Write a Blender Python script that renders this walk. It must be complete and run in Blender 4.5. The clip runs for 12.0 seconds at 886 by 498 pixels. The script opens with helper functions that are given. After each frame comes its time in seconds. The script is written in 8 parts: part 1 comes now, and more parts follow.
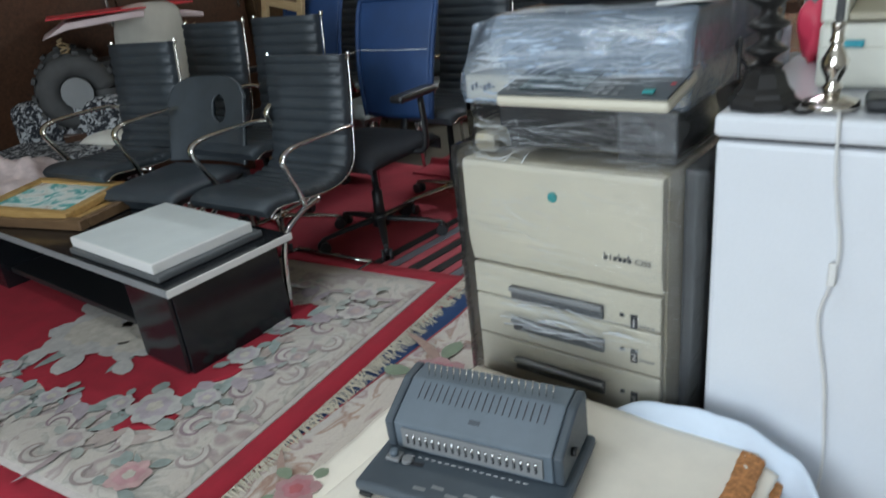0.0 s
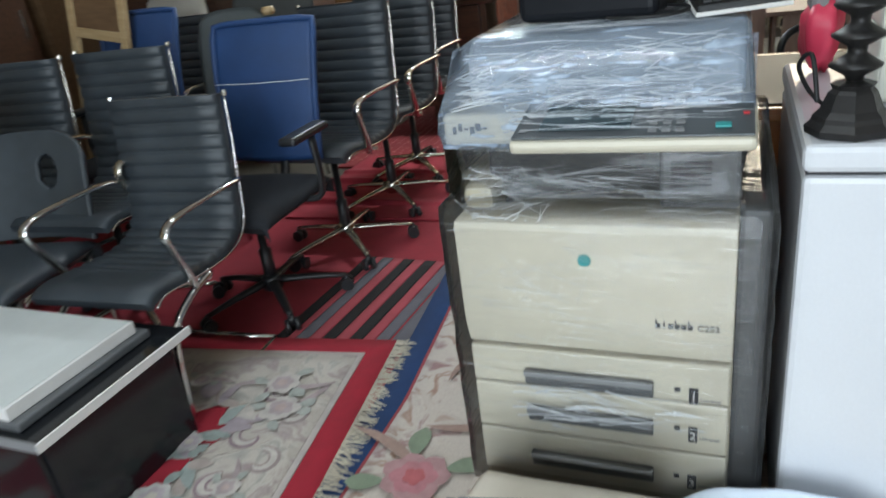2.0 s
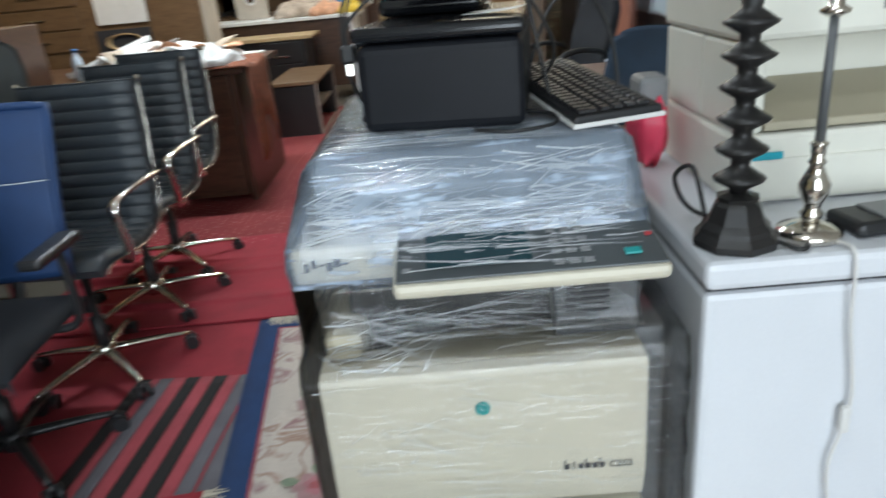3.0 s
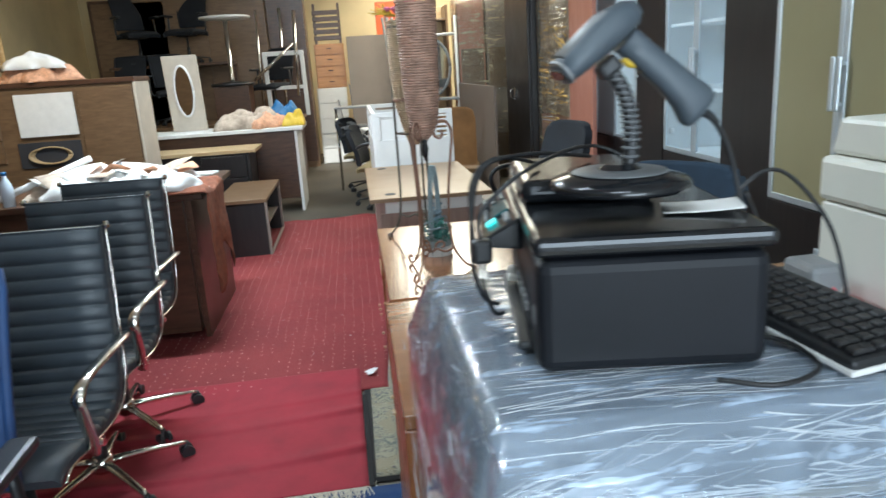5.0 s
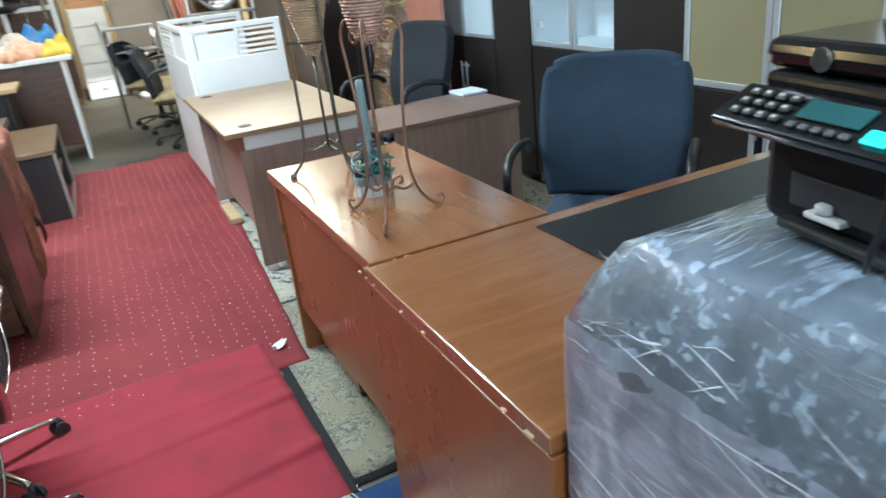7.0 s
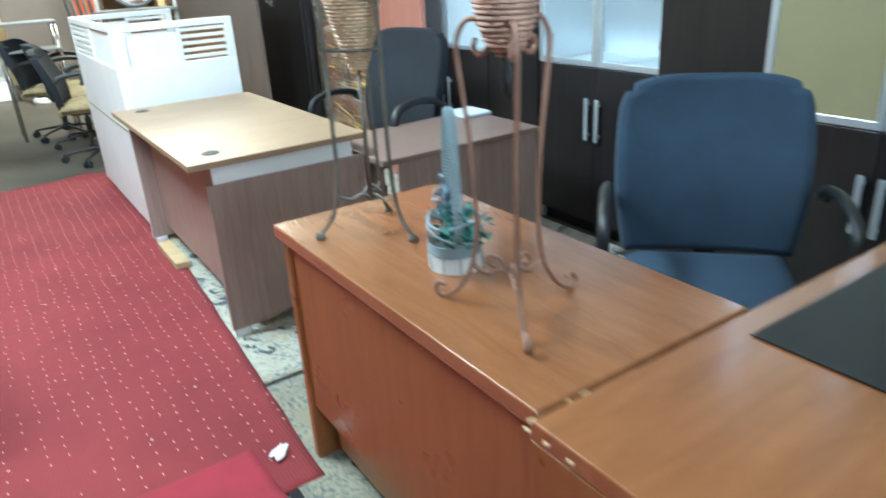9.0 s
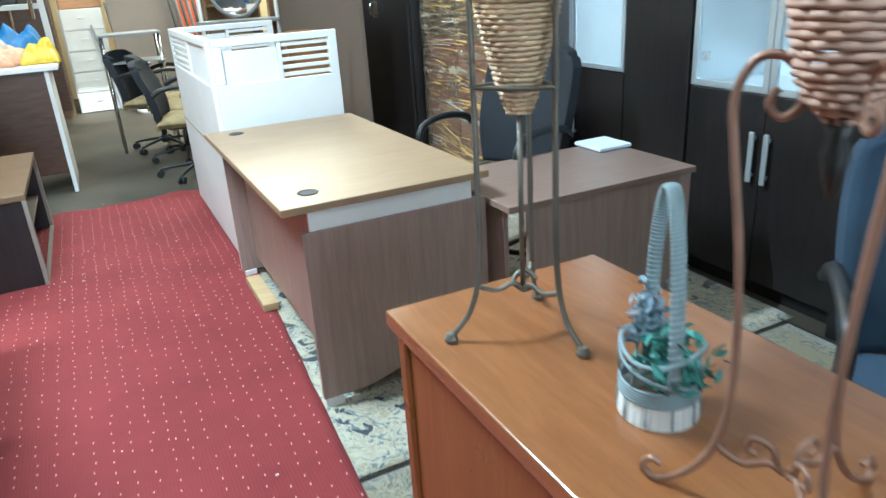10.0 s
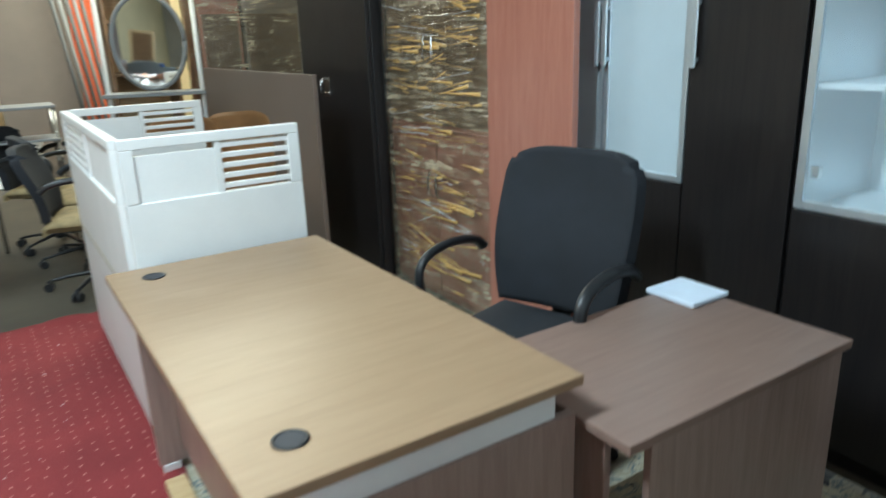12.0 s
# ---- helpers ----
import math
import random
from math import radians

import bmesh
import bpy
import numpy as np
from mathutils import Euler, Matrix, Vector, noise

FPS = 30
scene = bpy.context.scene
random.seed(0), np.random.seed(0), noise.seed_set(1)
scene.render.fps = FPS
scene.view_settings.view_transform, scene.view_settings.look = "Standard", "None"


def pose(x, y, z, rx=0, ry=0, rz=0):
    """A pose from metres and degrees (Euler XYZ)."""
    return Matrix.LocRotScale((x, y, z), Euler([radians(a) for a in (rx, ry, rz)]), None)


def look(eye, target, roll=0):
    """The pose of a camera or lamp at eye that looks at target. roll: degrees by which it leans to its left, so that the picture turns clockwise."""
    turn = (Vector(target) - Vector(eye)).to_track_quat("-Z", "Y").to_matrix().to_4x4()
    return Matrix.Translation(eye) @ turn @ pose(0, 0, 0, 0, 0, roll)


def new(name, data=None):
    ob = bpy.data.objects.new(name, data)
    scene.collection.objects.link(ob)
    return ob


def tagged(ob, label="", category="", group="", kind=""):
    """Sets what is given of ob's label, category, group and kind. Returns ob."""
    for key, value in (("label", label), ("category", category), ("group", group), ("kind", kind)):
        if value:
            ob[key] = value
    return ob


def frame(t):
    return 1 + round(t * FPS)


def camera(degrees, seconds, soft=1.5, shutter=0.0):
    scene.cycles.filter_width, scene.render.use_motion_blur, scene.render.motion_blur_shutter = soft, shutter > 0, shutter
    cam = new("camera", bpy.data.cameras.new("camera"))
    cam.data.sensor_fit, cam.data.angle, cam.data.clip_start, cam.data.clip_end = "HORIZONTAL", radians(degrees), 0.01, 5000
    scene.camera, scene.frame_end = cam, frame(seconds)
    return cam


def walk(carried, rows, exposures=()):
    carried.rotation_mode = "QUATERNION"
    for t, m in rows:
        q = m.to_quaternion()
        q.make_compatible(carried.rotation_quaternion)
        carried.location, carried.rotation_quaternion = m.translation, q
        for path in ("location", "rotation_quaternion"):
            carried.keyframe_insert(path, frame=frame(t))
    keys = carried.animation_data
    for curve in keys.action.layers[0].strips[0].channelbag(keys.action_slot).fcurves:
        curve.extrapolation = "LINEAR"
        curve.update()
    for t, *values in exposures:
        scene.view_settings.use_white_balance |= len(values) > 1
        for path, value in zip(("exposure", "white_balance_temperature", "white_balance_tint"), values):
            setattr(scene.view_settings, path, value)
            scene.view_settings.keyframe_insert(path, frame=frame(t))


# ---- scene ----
cam = camera(64.9, 12.0, 1.5, 0.5)
PATH = [
    (0, (1.167, 0.668, 1.268), (-0.014, 2.076, 0.478), -6.8),
    (0.5, (1.07, 0.726, 1.21), (-0.133, 2.057, 0.327), -9.1),
    (1, (0.922, 0.734, 1.204), (-0.095, 2.244, 0.377), -9.6),
    (1.5, (0.793, 0.738, 1.242), (-0.112, 2.336, 0.449), -8.4),
    (2, (0.623, 0.845, 1.291), (-0.128, 2.511, 0.478), -8.0),
    (2.5, (0.475, 0.976, 1.32), (0.008, 2.775, 0.583), -5.9),
    (3, (0.354, 1.086, 1.37), (0.314, 2.938, 0.615), -5.3),
    (3.2, (0.335, 1.14, 1.369), (0.442, 3.015, 0.683), -3.1),
    (4.8, (0.081, 1.512, 1.48), (0.359, 3.424, 0.961), -2.4),
    (5, (0.005, 1.512, 1.489), (0.227, 3.434, 0.982), -3.7),
    (5.5, (-0.108, 1.574, 1.468), (0.077, 3.494, 0.939), -1.9),
    (6, (-0.174, 1.794, 1.447), (0.079, 3.681, 0.835), -3.9),
    (6.5, (-0.261, 1.977, 1.429), (0.203, 3.782, 0.704), -3.7),
    (7, (-0.413, 2.178, 1.443), (0.346, 3.856, 0.664), -6.4),
    (7.2, (-0.456, 2.228, 1.463), (0.36, 3.866, 0.656), -5.2),
    (8.8, (-0.482, 2.9, 1.398), (0.548, 4.419, 0.603), -3.4),
    (9, (-0.515, 3.022, 1.406), (0.486, 4.571, 0.632), -3.4),
    (9.5, (-0.439, 3.318, 1.394), (0.485, 4.943, 0.683), -4.2),
    (10, (-0.371, 3.553, 1.397), (0.429, 5.231, 0.66), -3.7),
    (10.5, (-0.35, 3.827, 1.399), (0.489, 5.493, 0.678), -2.7),
    (11, (-0.365, 4.095, 1.415), (0.583, 5.705, 0.702), -2.8),
    (11.5, (-0.256, 4.389, 1.412), (0.629, 6.054, 0.745), -5.5),
    (12, (-0.172, 4.627, 1.454), (0.862, 6.236, 0.867), -2.1),
]
walk(cam, [(t, look(eye, target, roll)) for t, eye, target, roll in PATH], [(0, -0.24, 6250, 8), (2.5, 0.0, 6350, 8), (3.2, -0.05, 6300, 8), (5, 0.36, 5900, 5), (6, 0.66, 5750, 3), (6.5, 0.74, 5700, 3), (7, 0.74, 5650, 2), (9, 1.06, 5350, -3), (10.5, 0.88, 5400, -3), (11.5, 0.64, 5550, -3), (12, 0.34, 5700, -2)])

# ---- light ----
world = bpy.data.worlds.new("sky")
scene.world = world
world.use_nodes = True
_wn = world.node_tree.nodes
_sky = _wn.new("ShaderNodeTexSky")
_sky.sky_type, _sky.sun_disc = "NISHITA", False
_sky.sun_elevation, _sky.sun_rotation = radians(48), radians(200)
world.node_tree.links.new(_sky.outputs[0], _wn["Background"].inputs[0])
_wn["Background"].inputs[1].default_value = 0.12


def lamp(name, kind, energy, color, m, size=None):
    data = bpy.data.lights.new(name, kind)
    data.energy, data.color = energy, color
    if kind == "SUN":
        data.angle = radians(0.6)
    if kind == "AREA":
        data.shape, data.size, data.size_y = "RECTANGLE", size[0], size[1]
    if kind == "POINT":
        data.shadow_soft_size = size
    ob = new(name, data)
    ob.matrix_world = m
    return ob


lamp("sun", "SUN", 3.0, (1.0, 0.95, 0.87), look((4, -9, 11), (0, 0, 0)))
# the open shop front lets the sky in
lamp("shopfront_skylight", "AREA", 185, (0.84, 0.93, 1.0), look((0.65, -2.5, 1.6), (0.65, 5, 1.2)), (3.0, 2.7))
# a roof light near the back of the shop
lamp("roof_skylight", "AREA", 205, (1.0, 0.90, 0.70), look((1.35, 12.3, 3.42), (1.35, 12.3, 0)), (1.5, 4.6))

# unseen fluorescent tubes under the ceiling, added over the aisle as fill light
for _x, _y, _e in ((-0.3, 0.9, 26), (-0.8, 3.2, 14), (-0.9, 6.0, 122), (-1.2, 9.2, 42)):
    lamp("fill_tube_light", "AREA", _e, (0.86, 0.95, 1.0), look((_x, _y, 3.19), (_x, _y, 0)), (1.2, 0.06))
lamp("pendant_light", "POINT", 28, (1.0, 0.68, 0.30), pose(-2.7, 6.9, 2.54), 0.05)

# ---- materials ----


def rgb(c):
    return (*c, 1.0)


class Nodes:
    """A small builder for node materials."""

    def __init__(self, name):
        self.m = bpy.data.materials.new(name)
        self.m.use_nodes = True
        self.t = self.m.node_tree
        self.b = self.t.nodes["Principled BSDF"]
        self.coord = self.t.nodes.new("ShaderNodeTexCoord")

    def add(self, kind, **values):
        n = self.t.nodes.new(kind)
        for k, v in values.items():
            n.inputs[k.replace("_", " ")].default_value = v
        return n

    def link(self, a, b):
        self.t.links.new(a, b)

    def place(self, scale=(1, 1, 1), turn=0.0, kind="Object"):
        n = self.t.nodes.new("ShaderNodeMapping")
        n.inputs["Scale"].default_value = scale
        n.inputs["Rotation"].default_value = (0, 0, turn)
        self.link(self.coord.outputs[kind], n.inputs["Vector"])
        return n.outputs["Vector"]

    def noise(self, vec, scale, detail=4.0, rough=0.55, distort=0.0):
        n = self.add("ShaderNodeTexNoise", Scale=scale, Detail=detail, Roughness=rough, Distortion=distort)
        self.link(vec, n.inputs["Vector"])
        return n.outputs[0]

    def ramp(self, fac, *stops, hard=False):
        n = self.t.nodes.new("ShaderNodeValToRGB")
        n.color_ramp.interpolation = "CONSTANT" if hard else "LINEAR"
        e = n.color_ramp.elements
        while len(e) < len(stops):
            e.new(0.5)
        for el, (p, c) in zip(e, stops):
            el.position, el.color = p, rgb(c) if len(c) == 3 else c
        self.link(fac, n.inputs[0])
        return n.outputs[0]

    def mix(self, fac, a, b, how="MIX"):
        n = self.t.nodes.new("ShaderNodeMix")
        n.data_type, n.blend_type = "RGBA", how
        for sock, v in ((n.inputs[0], fac), (n.inputs[6], a), (n.inputs[7], b)):
            if isinstance(v, (int, float)):
                sock.default_value = v
            elif isinstance(v, tuple):
                sock.default_value = rgb(v)
            else:
                self.link(v, sock)
        return n.outputs[2]

    def math(self, op, a, b=0.0, clamp=False):
        n = self.t.nodes.new("ShaderNodeMath")
        n.operation, n.use_clamp = op, clamp
        for sock, v in zip(n.inputs, (a, b)):
            if isinstance(v, (int, float)):
                sock.default_value = v
            else:
                self.link(v, sock)
        return n.outputs[0]

    def bump(self, height, strength=0.2, distance=0.005):
        n = self.add("ShaderNodeBump", Strength=strength, Distance=distance)
        self.link(height, n.inputs["Height"])
        self.link(n.outputs[0], self.b.inputs["Normal"])

    def put(self, color=None, rough=0.5, metal=0.0, **more):
        if isinstance(color, tuple):
            self.b.inputs["Base Color"].default_value = rgb(color)
        elif color is not None:
            self.link(color, self.b.inputs["Base Color"])
        if isinstance(rough, (int, float)):
            self.b.inputs["Roughness"].default_value = rough
        else:
            self.link(rough, self.b.inputs["Roughness"])
        self.b.inputs["Metallic"].default_value = metal
        for k, v in more.items():
            self.b.inputs[k.replace("_", " ")].default_value = v
        return self.m


def plain(name, c, rough=0.5, metal=0.0, var=0.12, scale=6.0, grain=150.0, bump=0.08, spread=0.12, **more):
    """A painted, moulded or cast surface: stains at one scale, grain at another."""
    n = Nodes(name)
    v = n.place()
    big, small = n.noise(v, scale, 5.0, 0.6), n.noise(v, grain, 3.0)
    dark, light = tuple(x * (1 - var) for x in c), tuple(min(1, x * (1 + var)) for x in c)
    col = n.ramp(big, (0.3, dark), (0.7, light))
    col = n.mix(n.math("MULTIPLY", small, 0.25), col, tuple(x * 0.75 for x in c))
    r = n.math("ADD", rough - spread / 2, n.math("MULTIPLY", big, spread))
    n.bump(small, bump, 0.002)
    return n.put(col, r, metal, **more)


def wood(name, dark, light, axis=(1, 12, 12), rough=0.32, scale=3.0, bump=0.05, **more):
    n = Nodes(name)
    v = n.place(axis)
    g, fine = n.noise(v, scale, 6.0, 0.6, 0.6), n.noise(v, scale * 9, 3.0)
    col = n.ramp(g, (0.28, dark), (0.5, tuple((a + b) / 2 for a, b in zip(dark, light))), (0.72, light))
    col = n.mix(n.math("MULTIPLY", fine, 0.35), col, tuple(x * 0.7 for x in dark))
    wear = n.noise(n.place(), 5.0, 4.0)
    n.bump(fine, bump, 0.002)
    return n.put(col, n.math("ADD", rough - 0.06, n.math("MULTIPLY", wear, 0.14)), 0.0, **more)


LEATHER = plain("black_leather", (0.038, 0.047, 0.056), 0.44, var=0.2, scale=9, grain=260, bump=0.25)
MESHBLACK = plain("black_mesh_fabric", (0.013, 0.015, 0.02), 0.85, var=0.3, grain=500, bump=0.5)
BLUEMESH = plain("blue_mesh_fabric", (0.017, 0.052, 0.155), 0.55, var=0.18, grain=600, bump=0.4)
BLUEFABRIC = plain("dark_blue_fabric", (0.025, 0.047, 0.080), 0.9, var=0.2, grain=420, bump=0.5)
CHROME = plain("chrome", (0.75, 0.75, 0.74), 0.13, 1.0, var=0.05, bump=0.02)
# Plain chrome again, tinted with the warm light it reflects.
WARMLITCHROME = plain("warm_lit_chrome", (0.74, 0.71, 0.64), 0.16, 1.0, var=0.08, bump=0.02)
BLACKPLASTIC = plain("black_plastic", (0.015, 0.016, 0.018), 0.42, var=0.25, grain=300, bump=0.12)
GLOSSBLACK = plain("gloss_black_plastic", (0.009, 0.010, 0.012), 0.16, var=0.2, bump=0.03)
PALECREAM = plain("pale_cream_plastic", (0.74, 0.73, 0.65), 0.42, var=0.04, grain=400, bump=0.06)
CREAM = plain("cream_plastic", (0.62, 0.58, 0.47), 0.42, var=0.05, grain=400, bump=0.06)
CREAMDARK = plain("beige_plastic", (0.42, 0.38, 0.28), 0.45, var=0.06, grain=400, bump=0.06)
GREYPLASTIC = plain("dark_grey_plastic", (0.10, 0.105, 0.11), 0.45, var=0.15, grain=300, bump=0.1)
MIDGREY = plain("grey_plastic", (0.22, 0.225, 0.23), 0.5, var=0.1, grain=300)
WHITEENAMEL = plain("white_enamel", (0.71, 0.73, 0.77), 0.22, var=0.03, scale=3, bump=0.02)
WHITEPAINT = plain("white_paint", (0.72, 0.71, 0.69), 0.45, var=0.05, scale=4)
WHITEPAPER = plain("white_paper", (0.70, 0.69, 0.67), 0.75, var=0.06, scale=14)
BLACKLAM = wood("black_oak_laminate", (0.009, 0.008, 0.009), (0.022, 0.018, 0.017), (14, 14, 1), 0.34)
ALU = plain("brushed_aluminium", (0.62, 0.68, 0.72), 0.35, 0.7, var=0.06)
CHERRY_X = wood("cherry_veneer", (0.218, 0.080, 0.027), (0.312, 0.128, 0.046), (1.2, 9, 9), 0.21, Coat_Weight=0.7, Coat_Roughness=0.16)
CHERRY_Y = wood("cherry_veneer_long", (0.218, 0.080, 0.027), (0.312, 0.128, 0.046), (9, 1.2, 9), 0.21, Coat_Weight=0.7, Coat_Roughness=0.16)
CHERRY_Z = wood("cherry_veneer_upright", (0.20, 0.068, 0.020), (0.30, 0.11, 0.034), (14, 14, 1.2), 0.28)
REDWOOD = wood("red_brown_laminate", (0.41, 0.165, 0.115), (0.50, 0.22, 0.16), (12, 12, 1), 0.22)
OAKTOP = wood("light_walnut_laminate", (0.27, 0.175, 0.10), (0.335, 0.225, 0.135), (1.2, 14, 14), 0.40)
WALNUT_Z = wood("walnut_laminate_upright", (0.25, 0.168, 0.14), (0.36, 0.252, 0.21), (14, 14, 1.0), 0.4)
WALNUT_X = wood("walnut_laminate", (0.20, 0.13, 0.105), (0.26, 0.175, 0.14), (1.2, 14, 14), 0.35)
DARKBROWN = wood("dark_brown_wood", (0.042, 0.020, 0.012), (0.105, 0.050, 0.028), (2, 14, 14), 0.3)
MIDBROWN = wood("brown_wood", (0.115, 0.066, 0.034), (0.20, 0.122, 0.064), (2, 14, 10), 0.35)
PALEWOOD = wood("pale_wood", (0.40, 0.27, 0.13), (0.56, 0.42, 0.24), (1.5, 14, 14), 0.4)
GOLDWOOD = wood("gilded_wood", (0.33, 0.19, 0.06), (0.55, 0.36, 0.14), (3, 14, 14), 0.35)
IRON = plain("wrought_iron", (0.17, 0.155, 0.13), 0.5, 0.6, var=0.3, grain=200, bump=0.2)
COPPERIRON = plain("coppery_iron", (0.30, 0.17, 0.12), 0.5, 0.5, var=0.3, grain=200, bump=0.2)
DARKIRON = plain("blackened_cast_iron", (0.022, 0.021, 0.021), 0.4, 0.3, var=0.4, grain=120, bump=0.3)
CORD = plain("black_cord", (0.012, 0.012, 0.013), 0.5)
WALLPAINT = plain("cream_wall_paint", (0.66, 0.55, 0.33), 0.8, var=0.1, scale=1.6, grain=60, bump=0.15)
GREYWALL = plain("grey_plaster", (0.42, 0.40, 0.36), 0.85, var=0.12, scale=1.4, grain=60, bump=0.2)
CEILPAINT = plain("ceiling_paint", (0.62, 0.60, 0.55), 0.85, var=0.1, scale=1.2, grain=50, bump=0.15)
CONCRETE = plain("worn_concrete", (0.066, 0.055, 0.039), 0.6, var=0.4, scale=1.7, grain=45, bump=0.3)
ASPHALT = plain("asphalt", (0.06, 0.06, 0.06), 0.85, var=0.3, grain=80, bump=0.5)
FROST = plain("frosted_glass", (0.56, 0.66, 0.72), 0.35, var=0.06, scale=2, bump=0.05)
CABBACK = plain("pale_blue_cabinet_back", (0.74, 0.84, 0.90), 0.5, var=0.05, scale=2)
OLIVEGLASS = plain("olive_frosted_glass", (0.28, 0.25, 0.14), 0.30, var=0.06, scale=3, bump=0.05)
OLIVE = plain("olive_brown_back", (0.28, 0.24, 0.12), 0.5, var=0.08, scale=2)
TEAL = plain("teal_plastic", (0.02, 0.30, 0.30), 0.35)
RED = plain("red_plastic", (0.55, 0.03, 0.04), 0.4)
PINKRED = plain("pink_red_plastic", (0.75, 0.06, 0.12), 0.4)
YELLOW = plain("yellow_plastic", (0.62, 0.42, 0.03), 0.45)
BLUEPLASTIC = plain("blue_plastic", (0.02, 0.13, 0.30), 0.45)
TERRA = plain("rust_cloth", (0.21, 0.07, 0.035), 0.9, var=0.35, scale=30, grain=300, bump=0.5)
CALICO = plain("unbleached_cloth", (0.84, 0.77, 0.66), 0.9, var=0.07, scale=7, grain=500, bump=0.3)
BLUECLOTH = plain("pale_blue_sheet", (0.66, 0.74, 0.85), 0.85, var=0.06, scale=10, grain=400, bump=0.3)
FOAM = plain("orange_foam", (0.50, 0.22, 0.08), 0.95, var=0.5, scale=90, grain=300, bump=0.8)
RUBBER = plain("grey_rubber", (0.06, 0.06, 0.06), 0.8, var=0.3, grain=120, bump=0.4)
SLATEBLUE = plain("slate_grey_enamel", (0.125, 0.155, 0.185), 0.42, var=0.1, scale=9, grain=350, bump=0.15)
SLATEDARK = plain("dark_slate_plastic", (0.062, 0.078, 0.095), 0.45, var=0.12, scale=9, grain=350, bump=0.15)
SILVER = plain("polished_nickel", (0.72, 0.68, 0.62), 0.14, 1.0, var=0.08)
# Printed ink, and the shade inside holes, slots and gaps put in as colour.
INKSHADE = plain("ink_and_hollow_shade", (0.03, 0.03, 0.035), 0.6)
KEYCAP = plain("key_caps", (0.55, 0.53, 0.45), 0.5)
KEYBLACK = plain("black_key_caps", (0.02, 0.02, 0.022), 0.45)
SCREEN = plain("lcd_glass", (0.02, 0.05, 0.06), 0.12)
TEALGLOW = plain("lit_teal_key", (0.05, 0.55, 0.50), 0.3, Emission_Color=(0.1, 0.9, 0.85, 1), Emission_Strength=0.8)
GREENLEAF = plain("dried_teal_moss", (0.06, 0.20, 0.17), 0.8, var=0.4, scale=40)
WICKER = plain("wicker", (0.60, 0.44, 0.28), 0.6, var=0.3, scale=20, grain=200, bump=0.3)
WICKERROSE = plain("rose_wicker", (0.44, 0.27, 0.20), 0.6, var=0.35, scale=20, grain=200, bump=0.3)
PEACH = plain("peach_cloth", (0.62, 0.33, 0.2), 0.9, var=0.3, scale=30, grain=300, bump=0.5)
FADEDCLOTH = plain("faded_stone_cloth", (0.45, 0.36, 0.28), 0.9, var=0.4, scale=15, grain=300, bump=0.5)
BROWNPANEL = plain("brown_panel", (0.15, 0.112, 0.09), 0.35, var=0.12, scale=2)
GREYPANEL = plain("taupe_panel", (0.22, 0.18, 0.15), 0.5, var=0.1, scale=2)
WHITEFRINGE = plain("cotton_fringe", (0.50, 0.45, 0.36), 0.95, var=0.2, grain=300)
MIRROR = plain("mirror_glass", (0.85, 0.86, 0.86), 0.03, 1.0, var=0.01, bump=0.0, spread=0.02)
BULB = plain("warm_bulb_glass", (1, 0.9, 0.7), 0.4, Emission_Color=(1, 0.72, 0.36, 1), Emission_Strength=30.0)


def film_material(name, tint, low, high, stretch, cut=0.60, relief=1.0):
    """Clear stretch film with sharp glints; whitish crease streaks and hazy folds paint its sheen."""
    n = Nodes(name)
    a = n.noise(n.place(stretch, 0.12), 4.0, 3.0, 0.5, 0.7)
    b = n.noise(n.place(tuple(x * 1.6 for x in stretch), -0.10), 5.0, 2.0, 0.5, 0.25)
    haze = n.noise(n.place(), 7.0, 5.0, 0.6, 1.0)
    # Whitish streaks stand for light caught on the creases.
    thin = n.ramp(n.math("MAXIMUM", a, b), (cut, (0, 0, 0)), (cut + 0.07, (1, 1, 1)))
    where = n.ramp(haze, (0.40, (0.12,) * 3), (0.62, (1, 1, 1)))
    glint = n.math("MULTIPLY", thin, where)
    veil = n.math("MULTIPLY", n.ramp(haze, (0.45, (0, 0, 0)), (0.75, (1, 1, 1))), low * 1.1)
    alpha = n.math("ADD", n.math("ADD", low, veil), n.math("MULTIPLY", glint, high), True)
    n.link(alpha, n.b.inputs["Alpha"])
    n.bump(n.math("ADD", n.math("MULTIPLY", a, 1.5), n.math("ADD", b, haze)), relief, 0.012)
    n.put(tint, 0.12, 0.0)
    nrm = n.b.inputs["Normal"].links[0].from_socket
    gloss = n.add("ShaderNodeBsdfGlossy", Roughness=0.07)
    fres = n.add("ShaderNodeFresnel", IOR=1.5)
    n.link(nrm, gloss.inputs["Normal"])
    n.link(nrm, fres.inputs["Normal"])
    lay = n.t.nodes.new("ShaderNodeMixShader")
    n.link(fres.outputs[0], lay.inputs[0])
    n.link(n.b.outputs[0], lay.inputs[1])
    n.link(gloss.outputs[0], lay.inputs[2])
    n.link(lay.outputs[0], n.t.nodes["Material Output"].inputs["Surface"])
    return n.m


FILM = film_material("stretch_film", (0.86, 0.88, 0.90), 0.02, 0.07, (1.3, 1.3, 16), 0.60, 0.35)
# Blue-grey tint and raised alpha paint the sky's sheen on top and sides.
FILMTOPHAZE = film_material("stretch_film_top_haze", (0.50, 0.60, 0.74), 0.22, 0.50, (1.5, 10, 10), 0.575, 0.18)
FILMSIDEHAZE = film_material("stretch_film_sky_haze", (0.48, 0.54, 0.67), 0.48, 0.30, (9, 1.3, 7), 0.60, 0.16)
